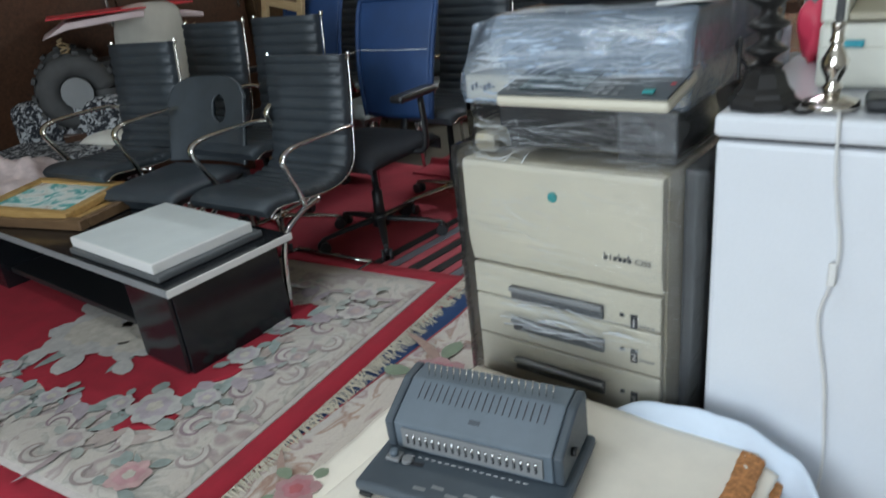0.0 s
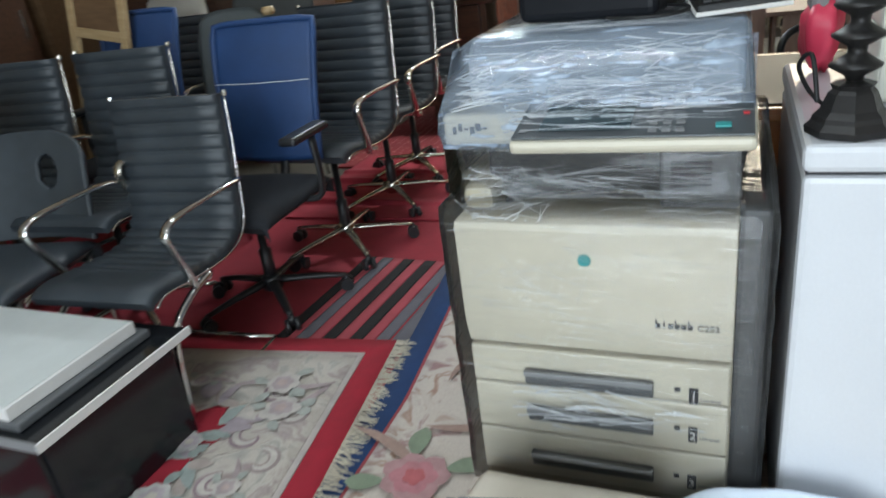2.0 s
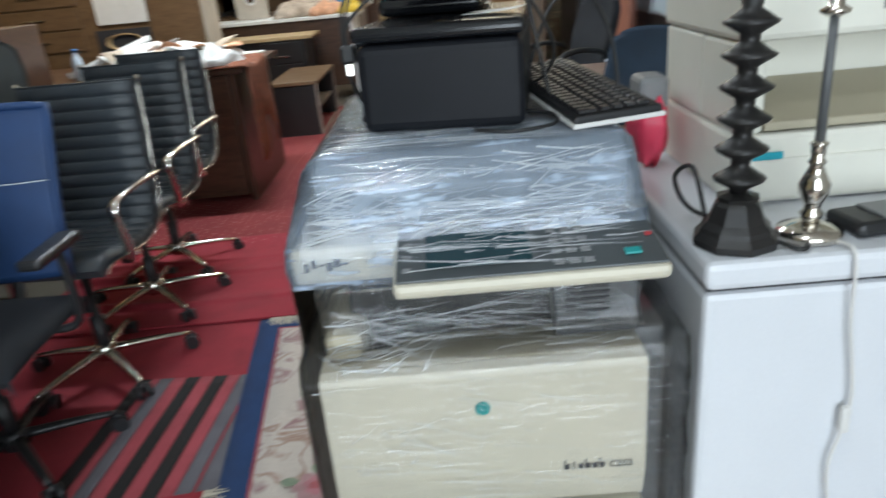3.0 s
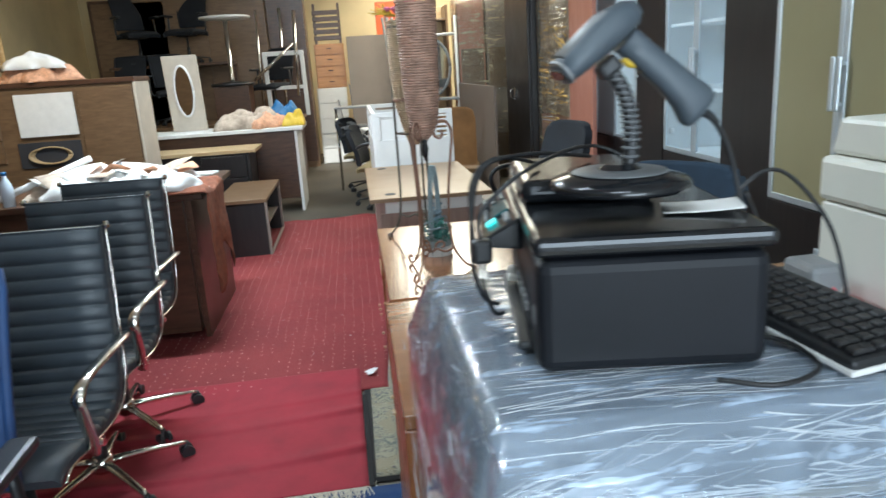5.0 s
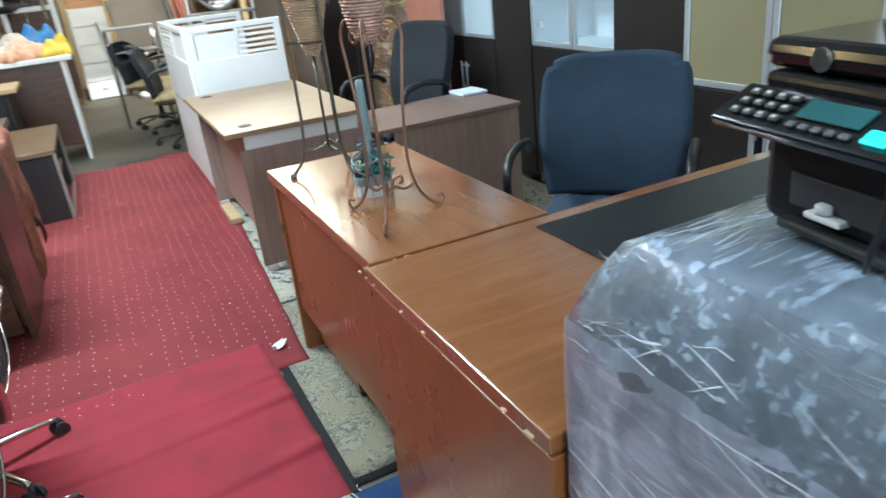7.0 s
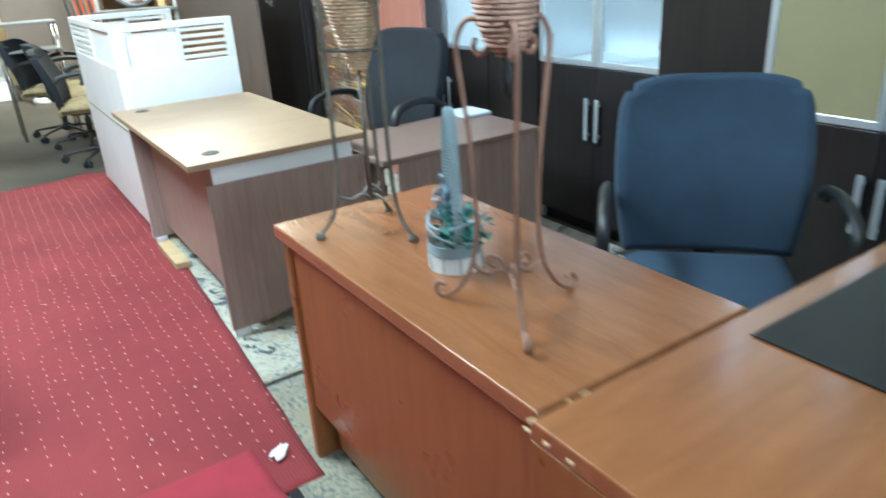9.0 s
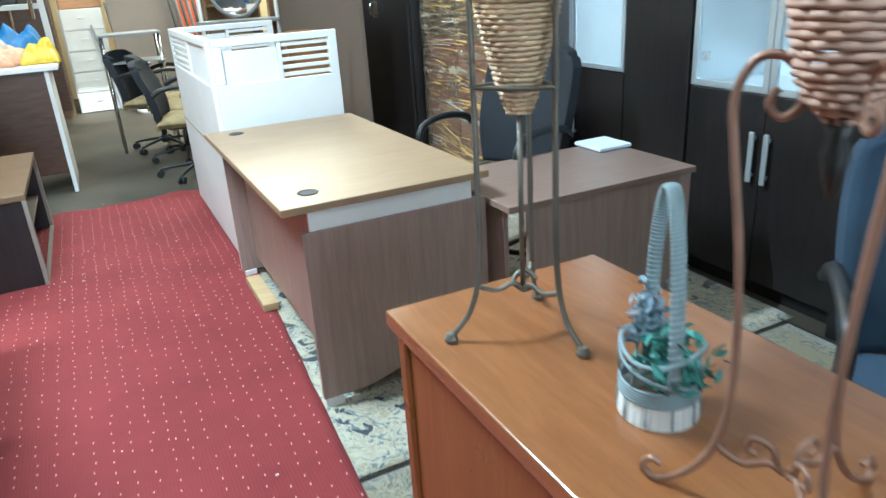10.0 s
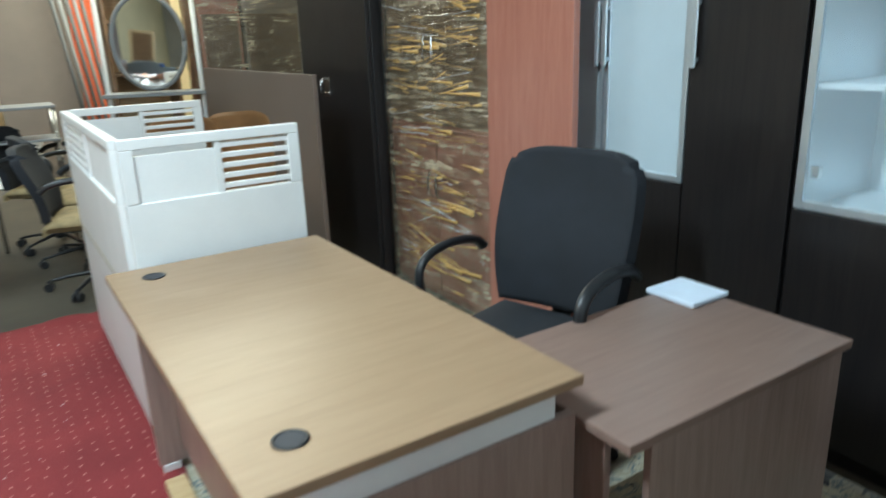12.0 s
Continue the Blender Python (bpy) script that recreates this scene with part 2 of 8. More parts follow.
# The warm tint stands for lamp light mirrored in clear wrap.
FILMWARMGLARE = film_material("stretch_film_warm_glare", (0.93, 0.78, 0.55), 0.08, 0.45, (0.8, 0.6, 9), 0.56, 0.8)


# Near-white ridges hold the film's glints in their colour.
CREASEGLINT = plain("film_glint", (0.90, 0.94, 0.98), 0.22, var=0.02, bump=0.0, Alpha=0.62)
# Amber colour paints warm glints onto the ridges.
WARMGLINT = plain("amber_film_glint", (0.88, 0.56, 0.20), 0.2, var=0.1, bump=0.0, Alpha=0.8)
PRINTERBLACK = plain("printer_black", (0.009, 0.010, 0.013), 0.45, var=0.2, grain=300, bump=0.1, Specular_IOR_Level=0.2)


def clear_glass():
    n = Nodes("clear_glass")
    n.b.inputs["Alpha"].default_value = 0.18
    return n.put((0.7, 0.8, 0.85), 0.04, 0.0)


GLASS = clear_glass()


def floral(name, field, cream, petal, leaf, accent, scale, thresh, soiled=0.4):
    """Hand-tufted floral pile: scrolls and blossoms over a field, with shading in the pile."""
    n = Nodes(name)
    v = n.place((1, 1, 1))
    warp = n.t.nodes.new("ShaderNodeVectorMath")
    warp.operation = "ADD"
    wn = n.add("ShaderNodeTexNoise", Scale=scale * 0.9, Detail=2.0)
    n.link(v, wn.inputs["Vector"])
    sc = n.t.nodes.new("ShaderNodeVectorMath")
    sc.operation = "SCALE"
    sc.inputs["Scale"].default_value = 0.22
    n.link(wn.outputs[1], sc.inputs[0])
    n.link(v, warp.inputs[0])
    n.link(sc.outputs[0], warp.inputs[1])
    vor = n.add("ShaderNodeTexVoronoi", Scale=scale * 1.6)
    n.link(warp.outputs[0], vor.inputs["Vector"])
    vorf = n.add("ShaderNodeTexVoronoi", Scale=scale * 5.5)
    n.link(warp.outputs[0], vorf.inputs["Vector"])
    mask = n.noise(warp.outputs[0], scale * 0.8, 3.0, 0.55, 0.8)
    tone = n.noise(warp.outputs[0], scale * 2.4, 3.0, 0.5, 1.2)
    flow = n.ramp(tone, (0.30, cream), (0.40, petal), (0.46, cream), (0.53, cream), (0.57, leaf), (0.63, cream))
    blossom = n.ramp(vorf.outputs["Distance"], (0.0, accent), (0.25, petal), (0.5, cream))
    heart = n.ramp(vor.outputs["Distance"], (0.0, (1, 1, 1)), (0.3, (1, 1, 1)), (0.34, (0, 0, 0)))
    pattern = n.mix(heart, flow, blossom)
    edge = n.ramp(mask, (thresh - 0.012, (0, 0, 0)), (thresh, (1, 1, 1)))
    col = n.mix(edge, field, pattern)
    pile = n.noise(v, 170.0, 3.0)
    soil = n.noise(v, 2.4, 5.0, 0.65)
    col = n.mix(n.math("MULTIPLY", soil, soiled), col, tuple(x * 0.55 for x in field), "MIX")
    col = n.mix(n.math("MULTIPLY", pile, 0.35), col, (0.10, 0.05, 0.05), "MULTIPLY")
    n.bump(n.math("ADD", n.math("MULTIPLY", pile, 0.6), edge), 0.6, 0.004)
    return n.put(col, 0.95, 0.0, Sheen_Weight=0.2)


RUGFIELD = floral("red_floral_pile", (0.33, 0.012, 0.03), (0.56, 0.50, 0.47), (0.36, 0.30, 0.33), (0.20, 0.23, 0.21), (0.46, 0.24, 0.24), 3.0, 0.53)
RUGBAND = floral("cream_floral_pile", (0.50, 0.45, 0.39), (0.54, 0.49, 0.43), (0.36, 0.29, 0.28), (0.38, 0.37, 0.33), (0.38, 0.28, 0.27), 2.6, 0.42, 0.25)
RUGCREAM = floral("beige_floral_pile", (0.58, 0.51, 0.44), (0.60, 0.53, 0.46), (0.32, 0.17, 0.17), (0.36, 0.21, 0.15), (0.40, 0.20, 0.22), 2.4, 0.46, 0.12)
PERSIAN = floral("persian_pile", (0.29, 0.25, 0.16), (0.33, 0.30, 0.21), (0.045, 0.07, 0.085), (0.04, 0.07, 0.05), (0.30, 0.08, 0.06), 9.0, 0.46)
PERSIANDARK = floral("dark_persian_pile", (0.035, 0.045, 0.06), (0.52, 0.48, 0.36), (0.10, 0.16, 0.19), (0.35, 0.30, 0.20), (0.30, 0.22, 0.12), 8.0, 0.38, 0.2)
REDPILE = plain("crimson_pile", (0.30, 0.011, 0.026), 0.95, var=0.15, scale=12, grain=220, bump=0.5)
REDMAT = plain("red_felt", (0.26, 0.020, 0.032), 0.95, var=0.2, scale=5, grain=300, bump=0.4)
NAVY = plain("navy_pile", (0.011, 0.036, 0.11), 0.95, var=0.2, grain=220, bump=0.5)
CREAMPILE = plain("cream_pile", (0.46, 0.41, 0.38), 0.95, var=0.12, scale=20, grain=220, bump=0.5)
BLACKPILE = plain("black_wool", (0.012, 0.010, 0.010), 0.95, var=0.2, grain=220, bump=0.5)
GREYPILE = plain("grey_wool", (0.11, 0.105, 0.12), 0.95, var=0.2, grain=220, bump=0.5)
SALMON = plain("salmon_wool", (0.33, 0.055, 0.07), 0.95, var=0.2, grain=220, bump=0.5)
PINLOOP = plain("pale_pin_dots", (0.62, 0.36, 0.30), 0.9)


def crimson_carpet():
    """Loop carpet with worn, soiled patches."""
    n = Nodes("crimson_loop_carpet")
    v = n.place()
    soil, loops = n.noise(v, 1.7, 6.0, 0.65), n.noise(v, 260.0, 2.0)
    rows = n.t.nodes.new("ShaderNodeTexWave")
    rows.inputs["Scale"].default_value = 28.0
    n.link(v, rows.inputs["Vector"])
    col = n.ramp(soil, (0.3, (0.14, 0.0145, 0.0165)), (0.7, (0.215, 0.027, 0.028)))
    col = n.mix(n.math("MULTIPLY", rows.outputs[1], 0.08), col, (0.22, 0.010, 0.016))
    n.bump(n.math("ADD", loops, n.math("MULTIPLY", rows.outputs[1], 0.3)), 0.5, 0.004)
    return n.put(col, 0.95)


CRIMSON = crimson_carpet()

# ---- mesh helpers ----


def join_box(bm, x0, x1, y0, y1, z0, z1, bev=0.003, m=None, seg=2):
    """Adds a bevelled box to bm."""
    g = bmesh.ops.create_cube(bm, size=1.0)["verts"]
    s = Matrix.Translation(((x0 + x1) / 2, (y0 + y1) / 2, (z0 + z1) / 2)) @ Matrix.Diagonal((x1 - x0, y1 - y0, z1 - z0, 1))
    bmesh.ops.transform(bm, matrix=s, verts=g)
    made = set(g)
    if bev > 0:
        edges = list({e for v in g for e in v.link_edges})
        res = bmesh.ops.bevel(bm, geom=edges, offset=min(bev, 0.45 * min(x1 - x0, y1 - y0, z1 - z0)), segments=seg, affect="EDGES", profile=0.5)
        made = {v for v in g if v.is_valid} | set(res["verts"])
    if m is not None:
        bmesh.ops.transform(bm, matrix=m, verts=list(made))
    return bm


def box(x0, x1, y0, y1, z0, z1, bev=0.003, m=None, seg=2):
    return join_box(bmesh.new(), x0, x1, y0, y1, z0, z1, bev, m, seg)


def boxes(*dims, bev=0.003):
    bm = bmesh.new()
    for d in dims:
        join_box(bm, *d, bev)
    return bm


def smooth_path(pts, steps=5):
    """Catmull-Rom through the points."""
    p = [Vector(q) for q in pts]
    out = []
    for i in range(len(p) - 1):
        a, b, c, d = p[max(i - 1, 0)], p[i], p[i + 1], p[min(i + 2, len(p) - 1)]
        for k in range(steps):
            t = k / steps
            out.append(0.5 * (2 * b + (c - a) * t + (2 * a - 5 * b + 4 * c - d) * t * t + (3 * b - a - 3 * c + d) * t ** 3))
    return out + [p[-1]]


def join_tube(bm, pts, r=0.01, seg=8, steps=0, flat=1.0):
    """Adds a round bar along the points; r is a number or one for each end."""
    p = smooth_path(pts, steps) if steps else [Vector(q) for q in pts]
    r0, r1 = r if isinstance(r, tuple) else (r, r)
    side, rings = None, []
    for i, q in enumerate(p):
        d = (p[min(i + 1, len(p) - 1)] - p[max(i - 1, 0)]).normalized()
        if side is None:
            side = d.cross(Vector((0, 0, 1)) if abs(d.z) < 0.9 else Vector((1, 0, 0))).normalized()
        else:
            side = (side - d * side.dot(d)).normalized()
        up = d.cross(side)
        rad = r0 + (r1 - r0) * i / max(1, len(p) - 1)
        rings.append([bm.verts.new(q + rad * (math.cos(a) * side + flat * math.sin(a) * up)) for a in (2 * math.pi * k / seg for k in range(seg))])
    for a, b in zip(rings, rings[1:]):
        for k in range(seg):
            f = bm.faces.new((a[k], a[(k + 1) % seg], b[(k + 1) % seg], b[k]))
            f.smooth = True
    bm.faces.new(rings[0][::-1])
    bm.faces.new(rings[-1])
    return bm


def tube(pts, r=0.01, seg=8, steps=0, flat=1.0):
    return join_tube(bmesh.new(), pts, r, seg, steps, flat)


def join_lathe(bm, profile, seg=24, at=(0, 0, 0), square=0.0):
    """Adds a turned shape: profile of (radius, height), closed at both ends."""
    rings = []
    for r, z in profile:
        ring = []
        for k in range(seg):
            a = 2 * math.pi * k / seg
            ring.append(bm.verts.new((at[0] + max(r, 1e-4) * math.cos(a), at[1] + max(r, 1e-4) * math.sin(a), at[2] + z)))
        rings.append(ring)
    for a, b in zip(rings, rings[1:]):
        for k in range(seg):
            f = bm.faces.new((a[k], a[(k + 1) % seg], b[(k + 1) % seg], b[k]))
            f.smooth = seg > 10
    bm.faces.new(rings[0][::-1])
    bm.faces.new(rings[-1])
    return bm


def lathe(profile, seg=24, at=(0, 0, 0)):
    return join_lathe(bmesh.new(), profile, seg, at)


def sheet(nx, ny, place, thick=0.0):
    """A grid sheet; place(u, v) gives each point. thick: a second skin below."""
    bm = bmesh.new()
    top = [[bm.verts.new(place(i / nx, j / ny)) for j in range(ny + 1)] for i in range(nx + 1)]
    for i in range(nx):
        for j in range(ny):
            bm.faces.new((top[i][j], top[i + 1][j], top[i + 1][j + 1], top[i][j + 1])).smooth = True
    if not thick:
        return bm
    low = []
    for i in range(nx + 1):
        row = []
        for j in range(ny + 1):
            du = top[min(nx, i + 1)][j].co - top[max(0, i - 1)][j].co
            dv = top[i][min(ny, j + 1)].co - top[i][max(0, j - 1)].co
            n = du.cross(dv)
            n = n.normalized() if n.length > 1e-12 else Vector((0, 0, 1))
            row.append(bm.verts.new(top[i][j].co - n * thick))
        low.append(row)
    for i in range(nx):
        for j in range(ny):
            bm.faces.new((low[i][j], low[i][j + 1], low[i + 1][j + 1], low[i + 1][j])).smooth = True
    for i in range(nx):
        for j in (0, ny):
            bm.faces.new((top[i][j], top[i + 1][j], low[i + 1][j], low[i][j]))
    for j in range(ny):
        for i in (0, nx):
            bm.faces.new((top[i][j], top[i][j + 1], low[i][j + 1], low[i][j]))
    return bm


def prism(outline, axis, a, b, bev=0.0):
    """A flat outline pushed out along an axis ("x": outline is y, z; "y": x, z; "z": x, y)."""
    bm = bmesh.new()

    def at(p, d):
        return {"x": (d, p[0], p[1]), "y": (p[0], d, p[1]), "z": (p[0], p[1], d)}[axis]
    lo, hi = [bm.verts.new(at(p, a)) for p in outline], [bm.verts.new(at(p, b)) for p in outline]
    n = len(outline)
    for k in range(n):
        bm.faces.new((lo[k], lo[(k + 1) % n], hi[(k + 1) % n], hi[k]))
    bm.faces.new(lo[::-1])
    bm.faces.new(hi)
    bmesh.ops.recalc_face_normals(bm, faces=bm.faces[:])
    if bev:
        bmesh.ops.bevel(bm, geom=bm.edges[:], offset=bev, segments=2, affect="EDGES", profile=0.5)
    return bm


def part(name, bm, material, parent=None, label=""):
    """Links a bmesh as one mesh object, under a thing or a part."""
    mesh = bpy.data.meshes.new(name)
    bmesh.ops.recalc_face_normals(bm, faces=bm.faces[:])
    bm.to_mesh(mesh)
    bm.free()
    mesh.materials.append(material)
    ob = new(name, mesh)
    if parent is not None:
        ob.parent = parent
    if label:
        ob["label"] = label
    return ob


def thing(name, label, category, m=None, group=""):
    ob = new(name)
    ob.empty_display_size = 0.1
    if m is not None:
        ob.matrix_world = m
    return tagged(ob, label, category, group)


def setting(name, bm, material, label, category=""):
    return tagged(part(name, bm, material), label, category or name.split("_")[0], kind="structure")


# ---- the room ----
XL, XR, YF, YB, H = -4.6, 2.52, -2.6, 15.2, 3.3
setting("ground", sheet(2, 2, lambda u, v: ((u - 0.5) * 1200, (v - 0.5) * 1200, -0.16)), ASPHALT, "grey asphalt ground outside the shop", "ground")
setting("floor", box(XL - 0.2, XR + 0.2, YF - 0.2, YB + 0.2, -0.18, 0.0, 0), CONCRETE, "worn grey-brown concrete shop floor", "floor")
setting("ceiling", boxes((XL - 0.2, XR + 0.2, YF - 0.2, 9.9, H, H + 0.2), (XL - 0.2, 0.55, 9.9, 14.7, H, H + 0.2), (2.15, XR + 0.2, 9.9, 14.7, H, H + 0.2), (XL - 0.2, XR + 0.2, 14.7, YB + 0.2, H, H + 0.2), bev=0), CEILPAINT, "plain painted shop ceiling with a roof light", "ceiling")
setting("wall_east", box(XR, XR + 0.2, YF, YB, 0, H, 0), GREYWALL, "grey plaster wall behind the cabinets", "wall")
setting("wall_west", box(XL - 0.2, XL, YF, YB, 0, H, 0), WALLPAINT, "cream painted side wall", "wall")
setting("wall_north", box(XL, XR, YB, YB + 0.2, 0, H, 0), WALLPAINT, "cream painted back wall", "wall")
setting("wall_south", boxes((XL, -0.9, YF - 0.2, YF, 0, H), (2.2, XR, YF - 0.2, YF, 0, H), (-0.9, 2.2, YF - 0.2, YF, 3.0, H), bev=0), GREYWALL, "grey plaster front wall with a wide open shopfront", "wall")
# Opaque sheet out of view, added to keep direct sun out.
setting("window_2", box(0.45, 2.25, 11.0, 14.8, H + 0.21, H + 0.22, 0), WHITEPAINT, "opaque white sheet added over the roof light to block the sun", "window")
setting("window_1", boxes((0.55, 2.15, 11.1, 11.15, H + 0.02, H + 0.07), (0.55, 2.15, 14.65, 14.7, H + 0.02, H + 0.07), *[(x, x + 0.05, 11.15, 14.65, H + 0.02, H + 0.07) for x in (0.55, 1.32, 2.1)], bev=0), WHITEPAINT, "white framed roof light", "window")

# ---- floor coverings ----


def rug_piece(name, x0, x1, y0, y1, z0, z1, material, parent, wob=0.004, label=""):
    nx, ny = max(4, int((x1 - x0) / 0.06)), max(4, int((y1 - y0) / 0.06))

    def at(u, v):
        x, y = x0 + (x1 - x0) * u, y0 + (y1 - y0) * v
        return (x, y, z1 + wob * noise.noise(Vector((x * 2.2, y * 2.2, z1 * 50))) + 0.3 * wob)
    return part(name, sheet(nx, ny, at, z1 - z0), material, parent, label)


def fringe(name, parent, x, y0, y1, z, out, count, axis="y"):
    bm = bmesh.new()
    for k in range(count):
        y = y0 + (y1 - y0) * (k + random.random()) / count
        d, s = out * random.uniform(0.6, 1.15), random.gauss(0, 0.022)
        pts = [(x, y, z), (x + d * 0.5, y + s * 0.5, z * 0.6 + 0.002), (x + d, y + s, 0.008)]
        if axis == "x":
            pts = [(b, a, c) for a, b, c in pts]
        join_tube(bm, pts, (0.0032, 0.0018), 4, 2)
    ob = part(name, bm, WHITEFRINGE, parent, "cream knotted cotton fringe")
    ob["kind"] = "stuff"
    return ob


def red_floral_rug():
    t = thing("floral_rug", "crimson hand-tufted rug with grey flowers and a cream floral border", "rug", pose(-0.226, 1.095, 0, 0, 0, 7.5))
    rug_piece("red_border", -2.9, 0.0, 0.0, 1.62, 0.012, 0.020, REDPILE, t, 0.002)
    rug_piece("cream_line", -2.8, -0.09, 0.09, 1.53, 0.016, 0.0245, CREAMPILE, t, 0.001)
    rug_piece("floral_band", -2.78, -0.11, 0.11, 1.51, 0.018, 0.027, RUGBAND, t, 0.001)

    def field(u, v):
        """The red field, whose edge runs in and out of the cream scrolls."""
        x, y = -2.45 + 2.04 * u, 0.37 + 0.82 * v
        ex = 0.020 * math.sin(y * 19) + 0.05 * noise.noise(Vector((y * 9, 3, 0)))
        ey = 0.020 * math.sin(x * 17) + 0.06 * noise.noise(Vector((x * 8, 7, 0)))
        return (x + ex * abs(2 * u - 1) ** 3, y + ey * abs(2 * v - 1) ** 3, 0.0308)
    part("field", sheet(90, 50, field, 0.008), REDPILE, t)
    fringe("fringe", t, 0.0, 0.0, 1.62, 0.02, 0.062, 300)
    return t


def cream_floral_rug():
    t = thing("cream_rug", "cream rug with pink and green flowers and a navy border", "rug", pose(-0.525, -0.62, 0))
    rug_piece("navy_border", 0, 1.75, 0, 4.42, 0.0, 0.008, NAVY, t, 0.001)
    rug_piece("rose_line", 0.09, 1.66, 0.10, 4.32, 0.004, 0.011, SALMON, t, 0.001)
    rug_piece("cream_field", 0.102, 1.645, 0.115, 4.305, 0.006, 0.0135, RUGCREAM, t, 0.001)
    fringe("fringe", t, 4.42, 0.0, 0.5, 0.008, 0.028, 26, "x")
    for piece in t.children:
        for v in piece.data.vertices:
            v.co.x += 0.112 * min(1.4, max(0.0, 4.42 - v.co.y))
    return t


def striped_kilim():
    t = thing("striped_kilim", "red woven kilim with black, grey and salmon stripes", "rug", pose(-0.52, 2.35, 0, 0, 0, -3.0))
    rug_piece("ground_weave", -2.6, 0.26, 0.0, 1.52, 0.0, 0.0045, REDMAT, t, 0.0005)
    rug_piece("stripe", 0.10, 0.16, 0.0, 1.0, 0.003, 0.0066, SALMON, t, 0.0005)
    rug_piece("stripe", 0.03, 0.095, 0.0, 1.0, 0.003, 0.0066, GREYPILE, t, 0.0005)
    x = 0.02
    for w, m in ((0.05, GREYPILE), (0.045, SALMON), (0.05, BLACKPILE), (0.05, SALMON), (0.05, BLACKPILE), (0.05, SALMON), (0.05, GREYPILE), (0.03, SALMON), (0.05, BLACKPILE)):
        rug_piece("stripe", x - w, x, 0.0, 1.0, 0.003, 0.0066, m, t, 0.0005)
        x -= w + 0.003
    return t


def red_mat():
    t = thing("red_mat", "bright red felt runner with two raised folds and a dark edge", "mat", pose(-0.06, 3.80, 0, 0, 0, 1.0))

    def at(u, v):
        x, y = -1.55 + 1.55 * u, 1.07 * v
        fold = 0.0
        for c, h in ((0.26, 0.036), (0.60, 0.030), (0.78, 0.014)):
            s = y - c - 0.05 * x - 0.02 * math.sin(3 * x)
            fold += h * math.exp(-(s / (0.014 if s < 0 else 0.055)) ** 2)
        return (x, y, 0.016 + fold * (0.6 + 0.4 * math.sin(x * 3)) + 0.003 * noise.noise(Vector((x * 4, y * 4, 0))))
    part("cloth", sheet(50, 130, at, 0.007), REDMAT, t)
    part("edge_band", box(0.0, 0.022, 0.0, 0.76, 0.004, 0.014, 0.003), BLACKPILE, t, "black bound edge")
    fringe("fringe", t, 0.0, -0.42, 0.0, 0.012, -0.06, 100, "x")
    return t


red_floral_rug()
cream_floral_rug()
striped_kilim()
red_mat()
_t = thing("crimson_carpet", "dark crimson carpet with rows of pale pin dots, worn", "carpet", pose(0, 4.7, 0))


def carpet_edge(y):
    return 0.058 + 0.062 * min(2.3, max(0, y)) + 0.004 * noise.noise(Vector((y * 5, 0, 4)))


def _carpet(u, v):
    x0 = -1.75
    y = -0.08 + (4.21 + 0.05 * noise.noise(Vector((u * 9, 2, 0))) + 0.02 * noise.noise(Vector((u * 40, 5, 0)))) * v
    x = x0 + (carpet_edge(y) - x0) * u
    curl = 0.05 * max(0, v - 0.975) / 0.025 * max(0, noise.noise(Vector((u * 6, 9, 1))))
    return (x, y, 0.0125 + 0.004 * noise.noise(Vector((x * 2.2, y * 2.2, 0.5))) + curl)


part("carpet_sheet", sheet(50, 120, _carpet, 0.010), CRIMSON, _t)
_dots = bmesh.new()
for _i in range(34):
    for _j in range(70):
        _x, _y = -1.7 + _i * 0.057 + random.uniform(-0.006, 0.006), 0.05 + _j * 0.058 + (_i % 2) * 0.029 + random.uniform(-0.006, 0.006)
        if _x < carpet_edge(_y) - 0.01 and random.random() < 0.86:
            _z = 0.0118 + 0.004 * noise.noise(Vector((_x * 2.2, (_y) * 2.2, 0.5)))
            join_box(_dots, _x - 0.002, _x + 0.002, _y - 0.0035, _y + 0.0035, _z, _z + 0.003, 0)
part("pin_dots", _dots, PINLOOP, _t, "rows of pale woven pin dots")["kind"] = "stuff"
_bits = bmesh.new()
_r = random.Random(11)
for _k in range(60):
    _x, _y, _s = _r.uniform(-1.3, 0.0), _r.uniform(0.3, 4.2) ** 1.0, _r.uniform(0.0015, 0.0045)
    join_box(_bits, -_s, _s, -_s * 0.6, _s * 0.6, 0.0, 0.0012, 0, pose(_x, _y, 0.0165, _r.uniform(-9, 9), 0, _r.uniform(0, 180)))
_litter = thing("paper_litter", "tiny cream paper scraps and fluff scattered on the carpet", "litter", pose(0, 4.7, 0))
tagged(part("scraps", _bits, WHITEPAPER, _litter), kind="stuff")
_t = thing("torn_card", "torn piece of cream card at the corner of the red mat", "paper", pose(-0.018, 4.785, 0.027, 4, -3, 35))
part("card", sheet(8, 6, lambda u, v: (0.055 * (u - 0.5) * (1 + 0.3 * math.sin(7 * v)), 0.035 * (v - 0.5) * (1 + 0.3 * math.sin(5 * u)), 0.008 * u * u), 0.0015), WHITEPAPER, _t)
_t = thing("persian_rug", "beige and teal persian rug with a dark edge", "rug", pose(0, 0, 0))
rug_piece("rug_border", -0.06, 1.93, 3.83, 5.2, 0.0, 0.007, BLACKPILE, _t, 0.001)
rug_piece("rug_field", -0.03, 1.91, 3.86, 5.18, 0.004, 0.010, PERSIAN, _t, 0.001)
_t = thing("dark_persian_rug", "navy and cream persian rug under the office desks", "rug", pose(0, 0, 0))
rug_piece("rug_field", 0.0, 1.985, 5.21, 8.4, 0.0, 0.006, PERSIANDARK, _t, 0.001)

# ---- chairs ----


